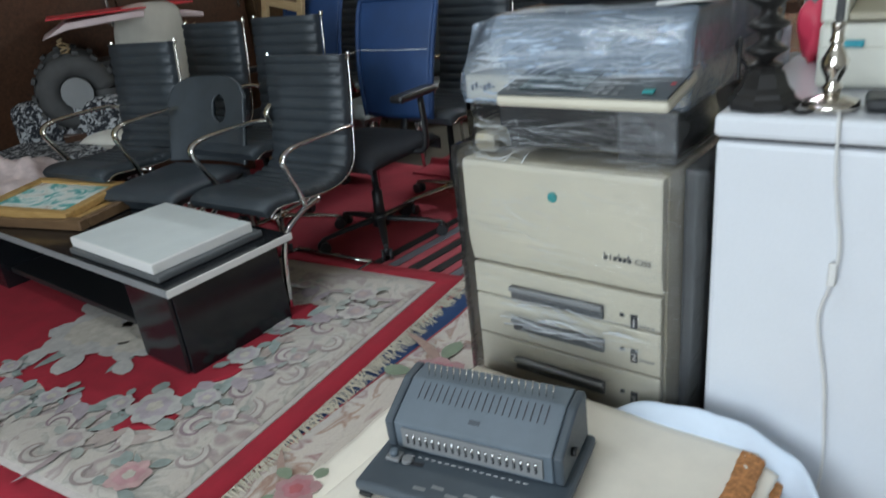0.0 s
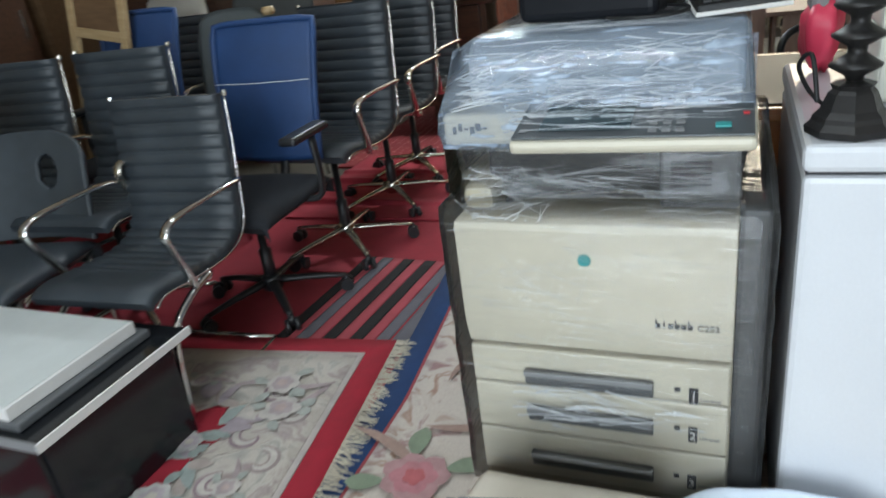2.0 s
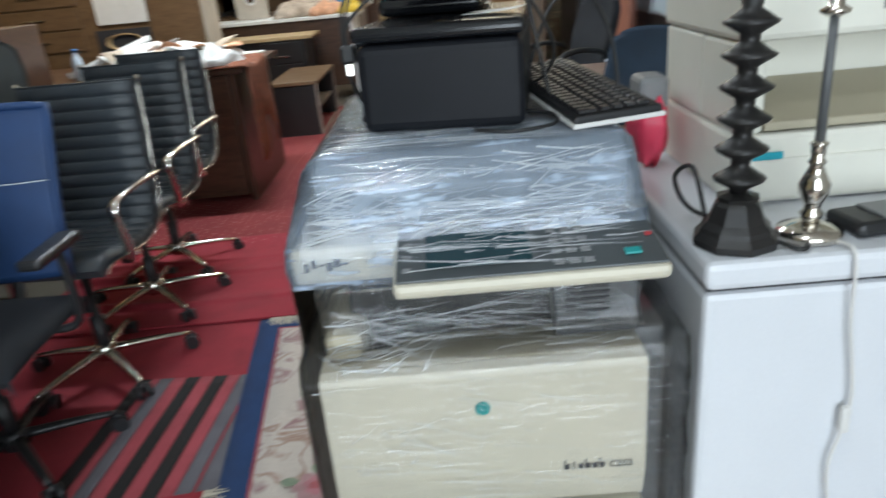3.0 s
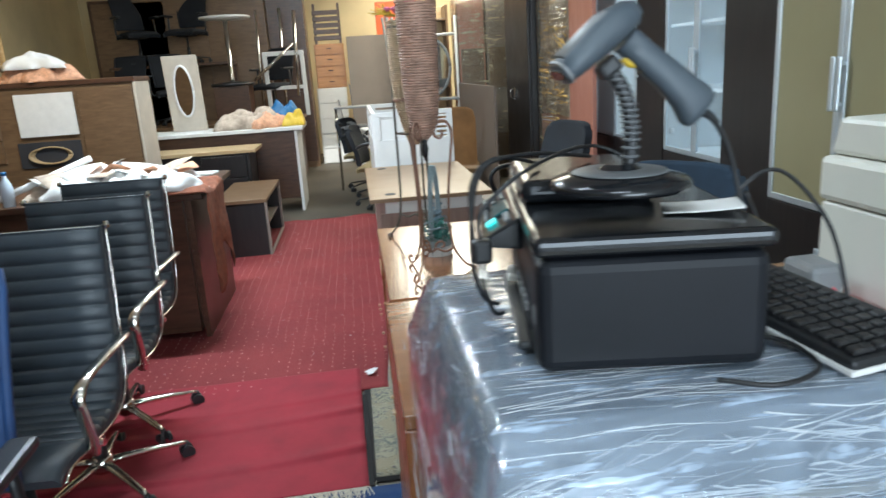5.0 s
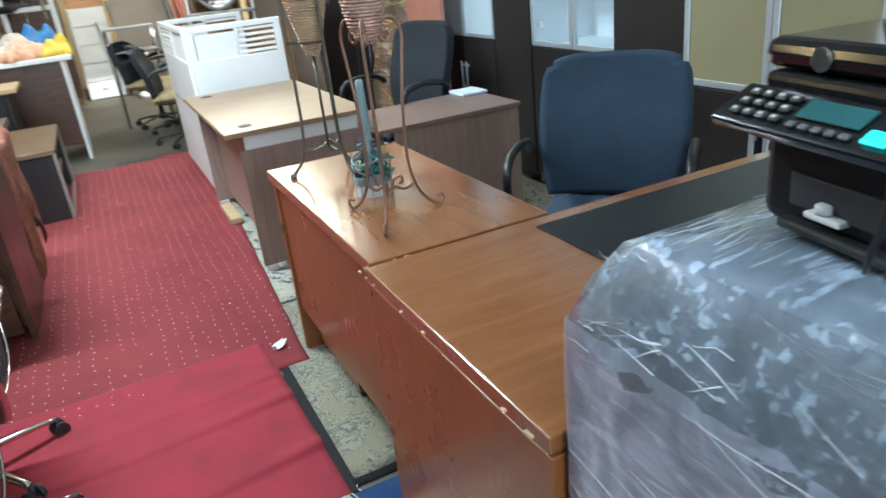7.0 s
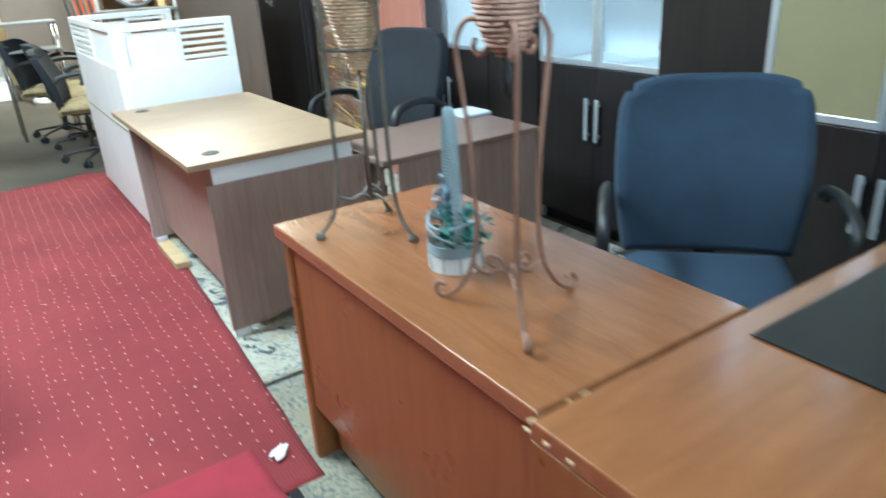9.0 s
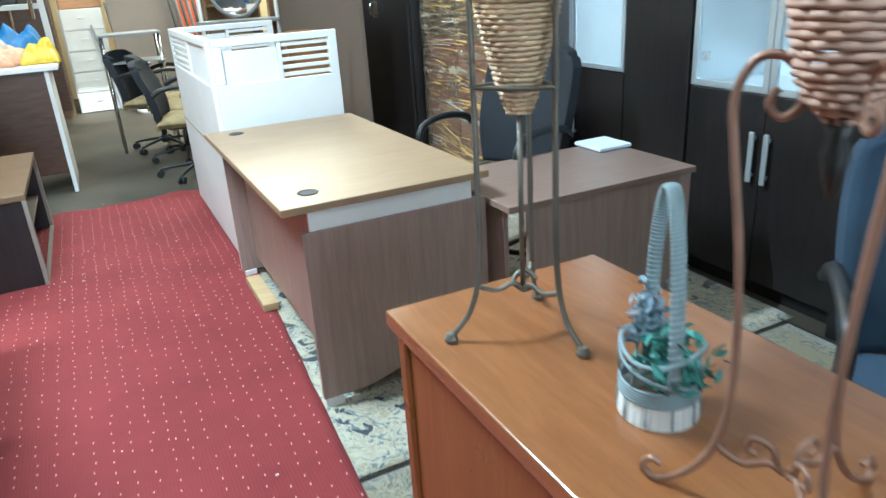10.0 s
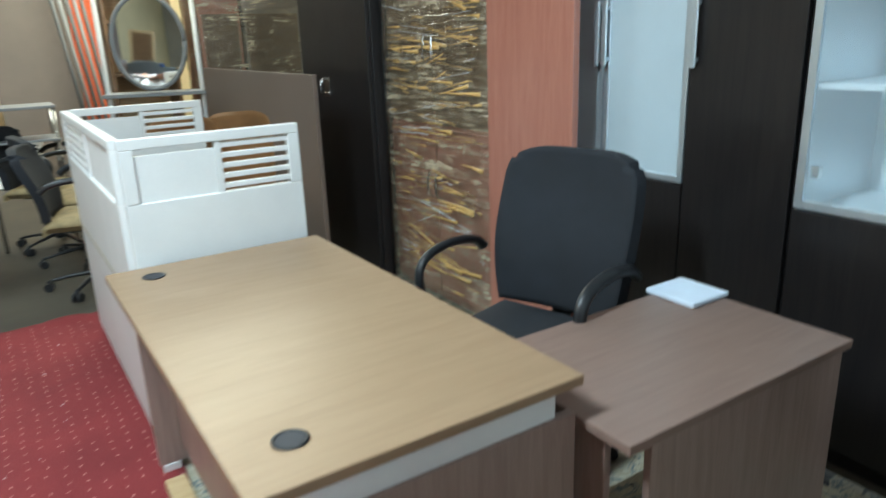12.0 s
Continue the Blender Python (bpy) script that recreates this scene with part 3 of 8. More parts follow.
def ribbed_shell(w, profile, pitch, start=0.0, thick=0.014, bulge=0.016):
    """Upholstery over a bent profile of (y, z), with cross ribs."""
    p = smooth_path([(0, a, b) for a, b in profile], 10)
    pts, total = [p[0]], 0.0
    lens = [0.0]
    for a, b in zip(p, p[1:]):
        total += (b - a).length
        lens.append(total)
    n = max(24, int(total / pitch * 14))
    rows = []
    for k in range(n + 1):
        s = total * k / n
        i = min(len(lens) - 2, max(j for j in range(len(lens)) if lens[j] <= s + 1e-9))
        f = (s - lens[i]) / max(1e-6, lens[i + 1] - lens[i])
        q, d = p[i].lerp(p[i + 1], f), (p[i + 1] - p[i]).normalized()
        rows.append((q, Vector((0, -d.z, d.y)), s))
    bm = bmesh.new()
    cols = (-1, -0.96, -0.5, 0, 0.5, 0.96, 1)
    fr, bk = [], []
    for q, nrm, s in rows:
        h = thick + (bulge * abs(math.sin(math.pi * s / pitch)) ** 0.3 if s > start else bulge * 0.8)
        fr.append([bm.verts.new(q + nrm * (h if abs(c) < 0.99 else h * 0.35) + Vector((c * w / 2, 0, 0))) for c in cols])
        bk.append([bm.verts.new(q - nrm * thick * 0.6 + Vector((c * w / 2, 0, 0))) for c in cols])
    m = len(cols)
    for i in range(len(rows) - 1):
        for j in range(m - 1):
            bm.faces.new((fr[i][j], fr[i + 1][j], fr[i + 1][j + 1], fr[i][j + 1])).smooth = True
            bm.faces.new((bk[i][j + 1], bk[i + 1][j + 1], bk[i + 1][j], bk[i][j])).smooth = True
        bm.faces.new((fr[i][0], bk[i][0], bk[i + 1][0], fr[i + 1][0]))
        bm.faces.new((fr[i + 1][-1], bk[i + 1][-1], bk[i][-1], fr[i][-1]))
    for a, b in ((fr[0], bk[0]), (fr[-1], bk[-1])):
        for j in range(m - 1):
            bm.faces.new((a[j], a[j + 1], b[j + 1], b[j]))
    return bm


def star_base(t, material, reach=0.31, hub=0.09, column=0.40, turn=0.3):
    part("gas_column", lathe([(0.026, 0.08), (0.026, 0.24), (0.016, 0.245), (0.016, column)], 14), BLACKPLASTIC, t)
    base = part("star_base", lathe([(0.03, hub - 0.03), (0.042, hub - 0.02), (0.042, hub + 0.03), (0.03, hub + 0.04)], 16), material, t)
    for k in range(5):
        a = turn + 2 * math.pi * k / 5
        c, s = math.cos(a), math.sin(a)
        part("spoke", tube([(0.03 * c, 0.03 * s, hub + 0.01), (reach * 0.6 * c, reach * 0.6 * s, hub - 0.004), (reach * c, reach * s, hub - 0.022)], (0.022, 0.012), 8, 3, 0.7), material, base)
        bm = bmesh.new()
        for o in (-0.018, 0.018):
            x, y = reach * c - s * o, reach * s + c * o
            join_tube(bm, [(x - s * -0.008, y + c * -0.008, 0.03), (x - s * 0.008, y + c * 0.008, 0.03)], 0.027, 14)
        join_tube(bm, [(reach * c, reach * s, 0.03), (reach * c, reach * s, hub - 0.02)], 0.012, 8)
        part("caster", bm, BLACKPLASTIC, base)


RIB_PROFILE = [(-0.25, 0.445), (-0.20, 0.465), (-0.05, 0.45), (0.10, 0.445), (0.20, 0.475), (0.245, 0.56), (0.265, 0.72), (0.285, 0.88), (0.30, 1.06)]


def ribbed_chair(label, m, chrome, base="star", top=1.06, group="black ribbed office chairs", turn=0.3, lift=0.0):
    t = thing("ribbed_office_chair", label, "chair", m, group)
    zs = (top - 0.475 - lift) / (1.06 - 0.475)
    prof = [(a, b + lift if b < 0.476 else 0.475 + lift + (b - 0.475) * zs) for a, b in RIB_PROFILE]
    part("seat_and_back", ribbed_shell(0.45, prof, 0.048, 0.16), LEATHER, t)
    for sx in (-1, 1):
        x = sx * 0.236
        part("side_frame", tube([(x * 0.985, a + 0.014, b - 0.004) for a, b in prof], 0.0038, 8, 4), chrome, t)
        part("armrest", tube([(x, 0.26, 0.655 + lift), (x + sx * 0.03, 0.20, 0.672 + lift), (x + sx * 0.035, 0.0, 0.675 + lift), (x + sx * 0.035, -0.12, 0.668 + lift), (x + sx * 0.034, -0.165, 0.64 + lift), (x + sx * 0.03, -0.150, 0.585 + lift), (x + sx * 0.015, -0.095, 0.48 + lift), (x, -0.07, 0.43 + lift)], 0.018 if base == "sled" else 0.020, 8, 5, 0.5), chrome, t)
        part("cap", lathe([(0.009, -0.010), (0.010, 0), (0.008, 0.010)], 10, (x, 0.312, top)), chrome, t)
    part("top_bar", tube([(-0.236, 0.314, top - 0.006), (0.236, 0.314, top - 0.006)], 0.0045, 8), chrome, t)
    part("cross_bar", tube([(-0.24, 0.0, 0.425 + lift), (0.24, 0.0, 0.425 + lift)], 0.012, 8), chrome, t)
    if base == "star":
        part("mechanism", box(-0.09, 0.09, -0.10, 0.10, 0.385 + lift, 0.43 + lift, 0.01), BLACKPLASTIC, t)
        star_base(t, chrome, turn=turn, column=0.39 + lift)
    else:
        for sx in (-1, 1):
            x = sx * 0.23
            part("sled_leg", tube([(x, 0.02, 0.43 + lift), (x, -0.10, 0.40 + lift), (x, -0.20, 0.30), (x, -0.235, 0.05), (x, -0.20, 0.014), (x, 0.0, 0.012), (x, 0.26, 0.012)], 0.0125, 8, 5), chrome, t)
        part("rear_bar", tube([(-0.23, 0.26, 0.012), (0.23, 0.26, 0.012)], 0.0125, 8), chrome, t)
    return t


def mesh_task_chair(label, m, back_mat, seat_mat, arms=True, wide=0.47, top=1.08, group="", base_mat=None, turn=0.2, filmed=False):
    """A task chair with a tall fabric back, T arms and a star base."""
    t = thing("task_chair", label, "chair", m, group)

    def seat(u, v):
        x, y = (u - 0.5) * 0.50, -0.26 + 0.50 * v
        e = max(abs(2 * u - 1) ** 6, abs(2 * v - 1) ** 6)
        return (x * (1 - 0.06 * e), y, 0.50 - 0.05 * e - 0.03 * max(0, 0.25 - v) + 0.008 * math.cos(3 * (u - 0.5)))
    part("seat", sheet(16, 16, seat, 0.055), seat_mat, t)

    def back(u, v):
        taper = 1 - 0.14 * (1 - v) ** 1.5 - 0.03 * max(0, v - 0.94) / 0.06
        e = abs(2 * u - 1)
        z = 0.54 + (top - 0.54) * v - 0.008 * (e ** 5) * (1 if v > 0.9 else 0)
        return ((u - 0.5) * wide * taper, 0.235 + 0.10 * v - 0.03 * math.sin(3.1 * v) - 0.035 * e * e * -1 * 0.6 - 0.02, z)
    b = part("backrest", sheet(16, 24, back, 0.022), back_mat, t)
    if filmed:
        def cover(u, v):
            x, y, z = back(0.02 + 0.96 * u, 0.03 + 0.56 * v)
            return (x, y - 0.024 - 0.006 * noise.noise(Vector((x * 9, 0, z * 14))), z)
        # Pale line painted as the highlight on the film's top edge.
        part("film_edge", tube([cover(k / 12, 1) for k in range(13)], 0.0035, 5, 0, 0.5), CREASEGLINT, b)
    rim = [back(0, v / 10) for v in range(11)] + [back(u / 10, 1) for u in range(1, 11)] + [back(1, 1 - v / 10) for v in range(1, 11)]
    part("rim", tube(rim, 0.013, 6), back_mat, b)
    part("back_stem", tube([(0, 0.05, 0.43), (0, 0.24, 0.45), (0, 0.28, 0.56), (0, 0.285, 0.72)], 0.022, 8, 4, 0.5), BLACKPLASTIC, t)
    part("mechanism", box(-0.11, 0.11, -0.12, 0.12, 0.395, 0.45, 0.012), BLACKPLASTIC, t)
    if arms:
        for sx in (-1, 1):
            x = sx * 0.285
            arm = part("armrest", tube([(sx * 0.18, 0.05, 0.44), (x, 0.06, 0.46), (x, 0.06, 0.69)], 0.018, 8, 4, 0.7), BLACKPLASTIC, t)
            part("arm_pad", box(x - 0.035, x + 0.035, -0.11, 0.15, 0.69, 0.722, 0.012), BLACKPLASTIC, arm)
    star_base(t, base_mat or BLACKPLASTIC, 0.30, turn=turn)
    return t


def loop_arm_chair(label, m, fabric, wide=0.50, top=1.05, turn=0.2, seat_m=None):
    """A padded swivel chair with looped plastic arms."""
    t = thing("swivel_chair", label, "chair", m)

    def seat(u, v):
        e = max(abs(2 * u - 1) ** 5, abs(2 * v - 1) ** 5)
        return ((u - 0.5) * 0.52 * (1 - 0.05 * e), -0.27 + 0.49 * v, 0.505 - 0.05 * e)
    part("seat", sheet(20, 20, seat, 0.05), seat_m or fabric, t)

    def back(u, v):
        e = abs(2 * u - 1)
        grow = 0.80 + 0.22 * math.sin(math.pi * min(1, 0.15 + 0.62 * v)) - 0.12 * max(0, v - 0.85) / 0.15
        z = 0.488 + (top - 0.488) * v - (0.03 * e ** 4 if v > 0.95 else 0)
        return ((u - 0.5) * wide * grow, 0.20 + 0.09 * v + 0.035 * math.sin(5 * v) * -0.5 - 0.03 * e * e, z)
    part("backrest", sheet(18, 24, back, 0.05), fabric, t)
    part("back_stem", box(-0.035, 0.035, 0.22, 0.25, 0.42, 0.62, 0.008), BLACKPLASTIC, t)
    part("mechanism", box(-0.11, 0.11, -0.12, 0.16, 0.39, 0.43, 0.012), BLACKPLASTIC, t)
    for sx in (-1, 1):
        x = sx * 0.315
        part("loop_arm", tube([(sx * 0.24, -0.08, 0.44), (x, -0.13, 0.52), (x, -0.185, 0.64), (x, -0.15, 0.715), (x, -0.02, 0.74), (x, 0.12, 0.72), (x, 0.18, 0.68)], 0.021, 8, 5, 0.75), BLACKPLASTIC, t)
    star_base(t, BLACKPLASTIC, 0.30, turn=turn)
    return t


ribbed_chair("black ribbed leather cantilever chair with chrome sled legs", pose(-1.135, 2.38, 0, 0, 0, 3), CHROME, "sled", 0.92, "black ribbed visitor chairs", lift=-0.02)
mesh_task_chair("blue mesh office chair with black arms still in film", pose(-1.10, 2.93, 0, 0, 0, 2), BLUEMESH, MESHBLACK, turn=0.45, filmed=True)
for _x, _y, _a, _u in ((-1.04, 3.47, -2, 0.5), (-1.07, 4.06, -2, 0.5), (-1.13, 4.55, -3, 0.5)):
    ribbed_chair("black ribbed leather swivel chair with chrome arms and casters", pose(_x, _y, 0, 0, 0, _a), WARMLITCHROME, "star", 1.075, turn=_u, lift=0.065)
ribbed_chair("black ribbed leather chair pushed in among others", pose(-2.18, 2.28, 0, 0, 0, 8), WARMLITCHROME, "star", 1.0, turn=0.5, lift=0.03)
ribbed_chair("black ribbed leather chair in the back row", pose(-2.20, 2.71, 0, 0, 0, 4), WARMLITCHROME, "star", 1.035, turn=0.1, lift=0.05)
ribbed_chair("black ribbed leather chair in the back row", pose(-1.64, 2.74, 0, 0, 0, 3), WARMLITCHROME, "star", 1.045, turn=0.6, lift=0.05)
mesh_task_chair("blue mesh office chair behind the ribbed chairs", pose(-2.20, 3.42, 0, 0, 0, 0), BLUEMESH, MESHBLACK, top=1.14, wide=0.50)
ribbed_chair("black ribbed leather chair in the back row", pose(-2.34, 3.95, 0, 0, 0, 0), WARMLITCHROME, "star", 1.06, turn=0.6, lift=0.05)


def padded_chair(label, m, fabric, top, wide=0.50, hole=False, ear=False):
    """A padded guest chair; one has a round hole in its shell back."""
    t = thing("padded_chair", label, "chair", m)

    def seat(u, v):
        e = max(abs(2 * u - 1) ** 5, abs(2 * v - 1) ** 5)
        return ((u - 0.5) * 0.50 * (1 - 0.10 * e), -0.27 + 0.48 * v, 0.475 - 0.05 * e)
    part("seat", sheet(16, 16, seat, 0.07), fabric, t)

    def back(u, v):
        e = abs(2 * u - 1)
        return ((u - 0.5) * wide * (1 - 0.10 * max(0, v - 0.8) / 0.2), 0.21 + 0.10 * v - 0.04 * e * e, 0.46 + (top - 0.46) * v - (0.05 * e ** 4 * max(0, v - 0.7) / 0.3))
    bm = sheet(60, 72, back) if hole else sheet(20, 24, back)
    if hole:
        c = Vector(back(0.62, 0.62))
        bmesh.ops.delete(bm, geom=[f for f in bm.faces if ((f.calc_center_median() - c) * Vector((1, 0, 0))).length < 1 and ((f.calc_center_median().x - c.x) / 0.045) ** 2 + ((f.calc_center_median().z - c.z) / 0.06) ** 2 < 1], context="FACES")
    bmesh.ops.solidify(bm, geom=bm.faces[:], thickness=0.018 if hole else 0.06)
    part("backrest", bm, fabric, t)
    if ear:
        part("wood_cap", lathe([(0.03, -0.02), (0.035, 0.0), (0.03, 0.02)], 14, (wide * 0.47, 0.30, top - 0.03)), PALEWOOD, t)
    for x in (-0.21, 0.21):
        for y in (-0.22, 0.19):
            part("leg", tube([(x * 0.9, y * 0.9, 0.42), (x, y, 0.01)], (0.014, 0.011), 8), CHROME, t)
    return t


padded_chair("black padded chair with a round hole in its back", pose(-1.70, 2.30, 0, 0, 0, 10), LEATHER, 0.84, 0.48, True)
padded_chair("white padded high-back chair", pose(-2.98, 2.85, 0, 0, 0, 8), plain("white_leatherette", (0.80, 0.77, 0.69), 0.5, var=0.08), 1.16, 0.66)
padded_chair("white padded chair further back", pose(-2.95, 4.62, 0, 0, 0, -3), plain("off_white_leatherette", (0.82, 0.80, 0.74), 0.5, var=0.08), 1.18, 0.58)
padded_chair("grey padded chair with a wooden cap", pose(-1.83, 3.72, 0, 0, 0, -3), plain("grey_leatherette", (0.19, 0.21, 0.21), 0.45, var=0.15), 1.09, 0.48, False, True)
padded_chair("dark grey padded high-back chair", pose(-1.96, 4.32, 0, 0, 0, -3), plain("charcoal_leatherette", (0.13, 0.14, 0.14), 0.45, var=0.15), 1.22, 0.60)

# ---- desks and cabinets ----


def cherry_desk():
    """Executive desk with an inlaid pad, and its side return."""
    t = thing("executive_desk", "cherry veneer executive desk with a black inlaid pad and chipped edges", "desk", pose(0, 0, 0))
    top = part("desktop", box(0.055, 1.66, 2.905, 3.69, 0.715, 0.752, 0.004), CHERRY_X, t)
    part("writing_pad", box(0.52, 1.60, 2.94, 3.63, 0.753, 0.757, 0.0015), plain("black_leatherette", (0.012, 0.014, 0.016), 0.42, var=0.3, grain=300, bump=0.3), top, "black leatherette writing pad")
    part("front_panel", box(0.055, 0.085, 2.90, 3.69, 0.0, 0.714, 0.003), CHERRY_Z, t)
    part("side_panel", box(1.60, 1.63, 2.90, 3.67, 0.0, 0.714, 0.003), CHERRY_Z, t)
    part("modesty_panel", box(0.087, 1.598, 2.93, 2.955, 0.18, 0.714, 0.003), CHERRY_Z, t)
    chips = bmesh.new()
    for y in (2.92, 3.0, 3.31, 3.42, 3.58, 3.63, 3.67):
        join_box(chips, 0.0335, 0.040, y, y + random.uniform(0.006, 0.022), 0.748, 0.7535, 0.0015)
    for x in (0.05, 0.13, 0.16):
        join_box(chips, x, x + random.uniform(0.008, 0.02), 3.687, 3.6915, 0.746, 0.7536, 0.0015)
    part("chipped_edge", chips, PALEWOOD, top, "bare pale board where the veneer is chipped")["kind"] = "stuff"
    r = thing("desk_return", "glossy cherry veneer desk return beside the executive desk", "desk", pose(0, 0, 0))
    part("desktop", box(0.070, 0.605, 3.694, 4.775, 0.72, 0.757, 0.004), CHERRY_Y, r)
    part("end_panel", box(0.075, 0.56, 4.70, 4.73, 0.0, 0.714, 0.003), CHERRY_Z, r)
    part("front_panel", box(0.085, 0.11, 3.70, 4.698, 0.20, 0.714, 0.003), CHERRY_Z, r)
    ped = part("drawer_pedestal", box(0.13, 0.54, 4.22, 4.66, 0.05, 0.70, 0.003), CHERRY_Z, r)
    for k in range(3):
        part("drawer_front", box(0.541, 0.558, 4.235, 4.645, 0.07 + 0.21 * k, 0.265 + 0.21 * k, 0.003), CHERRY_X, ped)
    for x in (0.16, 0.50):
        for y in (4.26, 4.61):
            part("foot", lathe([(0.02, 0.012), (0.02, 0.05)], 10, (x, y, 0)), BLACKPLASTIC, ped)


cherry_desk()


def walnut_desk():
    t = thing("office_desk", "walnut laminate office desk with white rails and cable holes", "desk", pose(0, 0, 0))
    top = part("desktop", box(0.062, 0.80, 5.598, 7.02, 0.725, 0.75, 0.003), OAKTOP, t)
    for y in (5.735, 6.90):
        g = part("cable_grommet", lathe([(0.034, 0.7505), (0.036, 0.7525), (0.030, 0.7535), (0.028, 0.751)], 24, (0.19, y, 0)), BLACKPLASTIC, top)
        # Dark disc on the closed top stands for shade down the hole.
        part("hole", lathe([(0.027, 0.7515), (0.027, 0.7522)], 24, (0.19, y, 0)), INKSHADE, g)
    part("rail", box(0.15, 0.74, 5.622, 5.637, 0.64, 0.724, 0.002), WHITEPAINT, t)
    part("rail", box(0.15, 0.74, 6.97, 6.985, 0.64, 0.724, 0.002), WHITEPAINT, t)
    out = [(0.12, 0.04), (0.12, 0.655), (0.79, 0.655), (0.79, 0.04), (0.66, 0.04), (0.58, 0.075), (0.44, 0.085), (0.32, 0.05), (0.27, 0.04)]
    leg = part("end_panel", prism(out, "y", 5.612, 5.637, 0.002), WALNUT_Z, t)
    for x in (0.13, 0.72):
        part("foot", box(x, x + 0.06, 5.609, 5.640, 0.0, 0.04, 0.003), WHITEPAINT, leg)
    leg = part("end_panel", prism(out, "y", 6.965, 6.99, 0.002), WALNUT_Z, t)
    for x in (0.13, 0.72):
        part("foot", box(x, x + 0.06, 6.962, 6.993, 0.0, 0.04, 0.003), WHITEPAINT, leg)
    part("modesty_panel", box(0.20, 0.218, 5.642, 6.96, 0.10, 0.70, 0.002), WALNUT_Z, t)
    r = thing("side_return", "dark walnut laminate side table against the office desk", "desk", pose(0, 0, 0))
    part("desktop", box(0.79, 1.635, 5.455, 6.0, 0.625, 0.65, 0.003), WALNUT_X, r)
    part("side_panel", box(0.88, 1.63, 5.475, 5.495, 0.0, 0.624, 0.002), WALNUT_Z, r)
    part("end_panel", box(0.83, 0.85, 5.56, 6.0, 0.0, 0.624, 0.002), WALNUT_Z, r)
    part("end_panel", box(1.61, 1.63, 5.53, 6.0, 0.0, 0.624, 0.002), WALNUT_Z, r)
    part("clip_tray", box(1.48, 1.65, 5.84, 6.02, 0.652, 0.668, 0.004), BLUECLOTH, r, "pale blue plastic corner tray")
    w = thing("wood_offcut", "pale offcut of board on the carpet under the desk", "board", pose(0, 0, 0))
    part("board", box(0.11, 0.18, 6.48, 6.86, 0.013, 0.05, 0.004), PALEWOOD, w)


walnut_desk()


def bar_handle(parent, x, y, z0, z1):
    h = part("handle", box(x - 0.03, x - 0.018, y - 0.012, y + 0.012, z0, z1, 0.004), ALU, parent, "brushed aluminium bar handle")
    for z in (z0 + 0.02, z1 - 0.035):
        join = box(x - 0.018, x, y - 0.006, y + 0.006, z, z + 0.015, 0.001)
        part("post", join, ALU, h)


def glass_cabinet(label, y0, y1, back, split=0.90, xf=2.0):
    """Tall black cabinet: two solid doors below, two framed glass doors above."""
    t = thing("tall_cabinet", label, "cabinet", pose(0, 0, 0), "tall black office cabinets")
    x0, x1, h = xf + 0.022, xf + 0.46, 2.05
    part("side_panel", box(x0, x1, y0, y0 + 0.018, 0.0, h, 0.002), ALU, t)
    part("side_panel", box(x0, x1, y1 - 0.018, y1, 0.0, h, 0.002), ALU, t)
    part("top_panel", box(x0, x1, y0 + 0.019, y1 - 0.019, h - 0.02, h, 0.002), BLACKLAM, t)
    part("back_panel", box(x1 - 0.012, x1 - 0.002, y0 + 0.019, y1 - 0.019, 0.0, h - 0.021, 0.001), back, t)
    part("plinth", box(x0 + 0.02, x1 - 0.02, y0 + 0.019, y1 - 0.019, 0.0, 0.07, 0.001), BLACKLAM, t)
    for z in (split - 0.02, split + 0.38, split + 0.76):
        part("shelf", box(x0 + 0.01, x1 - 0.013, y0 + 0.019, y1 - 0.019, z, z + 0.018, 0.001), CABBACK if back is CABBACK else back, t)
    mid = (y0 + y1) / 2
    for a, b, side in ((y0 + 0.004, mid - 0.002, 1), (mid + 0.002, y1 - 0.004, -1)):
        d = part("door", box(xf, xf + 0.02, a, b, 0.075, split - 0.006, 0.002), BLACKLAM, t)
        bar_handle(d, xf, (mid - 0.035) if side == 1 else (mid + 0.035), split - 0.36, split - 0.15)
        f = part("glass_door", boxes((xf, xf + 0.02, a, a + 0.028, split, h - 0.01), (xf, xf + 0.02, b - 0.028, b, split, h - 0.01), (xf, xf + 0.02, a + 0.028, b - 0.028, split, split + 0.028), (xf, xf + 0.02, a + 0.028, b - 0.028, h - 0.038, h - 0.01), bev=0.002), ALU, t, "aluminium framed glass door")
        g = part("pane", box(xf + 0.008, xf + 0.012, a + 0.026, b - 0.026, split + 0.026, h - 0.036, 0), GLASS if back is CABBACK else OLIVEGLASS, f)
        g.visible_shadow = False
        bar_handle(f, xf, (mid - 0.018) if side == 1 else (mid + 0.018), split + 0.42, split + 0.63)
        part("hinge", box(xf + 0.022, xf + 0.05, (a + 0.03) if side == 1 else (b - 0.06), (a + 0.06) if side == 1 else (b - 0.03), split + 0.10, split + 0.14, 0.004), CHROME, f)
    return t


glass_cabinet("tall black cabinet with olive backed glass doors above", 3.635, 4.535, OLIVE, split=0.80, xf=1.905)
glass_cabinet("tall black cabinet with clear glass doors over pale blue shelves", 5.055, 5.875, CABBACK, split=0.872)
_t = thing("black_filler_panel", "tall plain black cabinet side panel", "cabinet", pose(0, 0, 0))
part("door", box(1.945, 1.965, 4.545, 5.045, 0.0, 2.05, 0.002), BLACKLAM, _t)
part("body", box(1.967, 2.45, 4.545, 5.045, 0.0, 2.05, 0.002), BLACKLAM, _t)


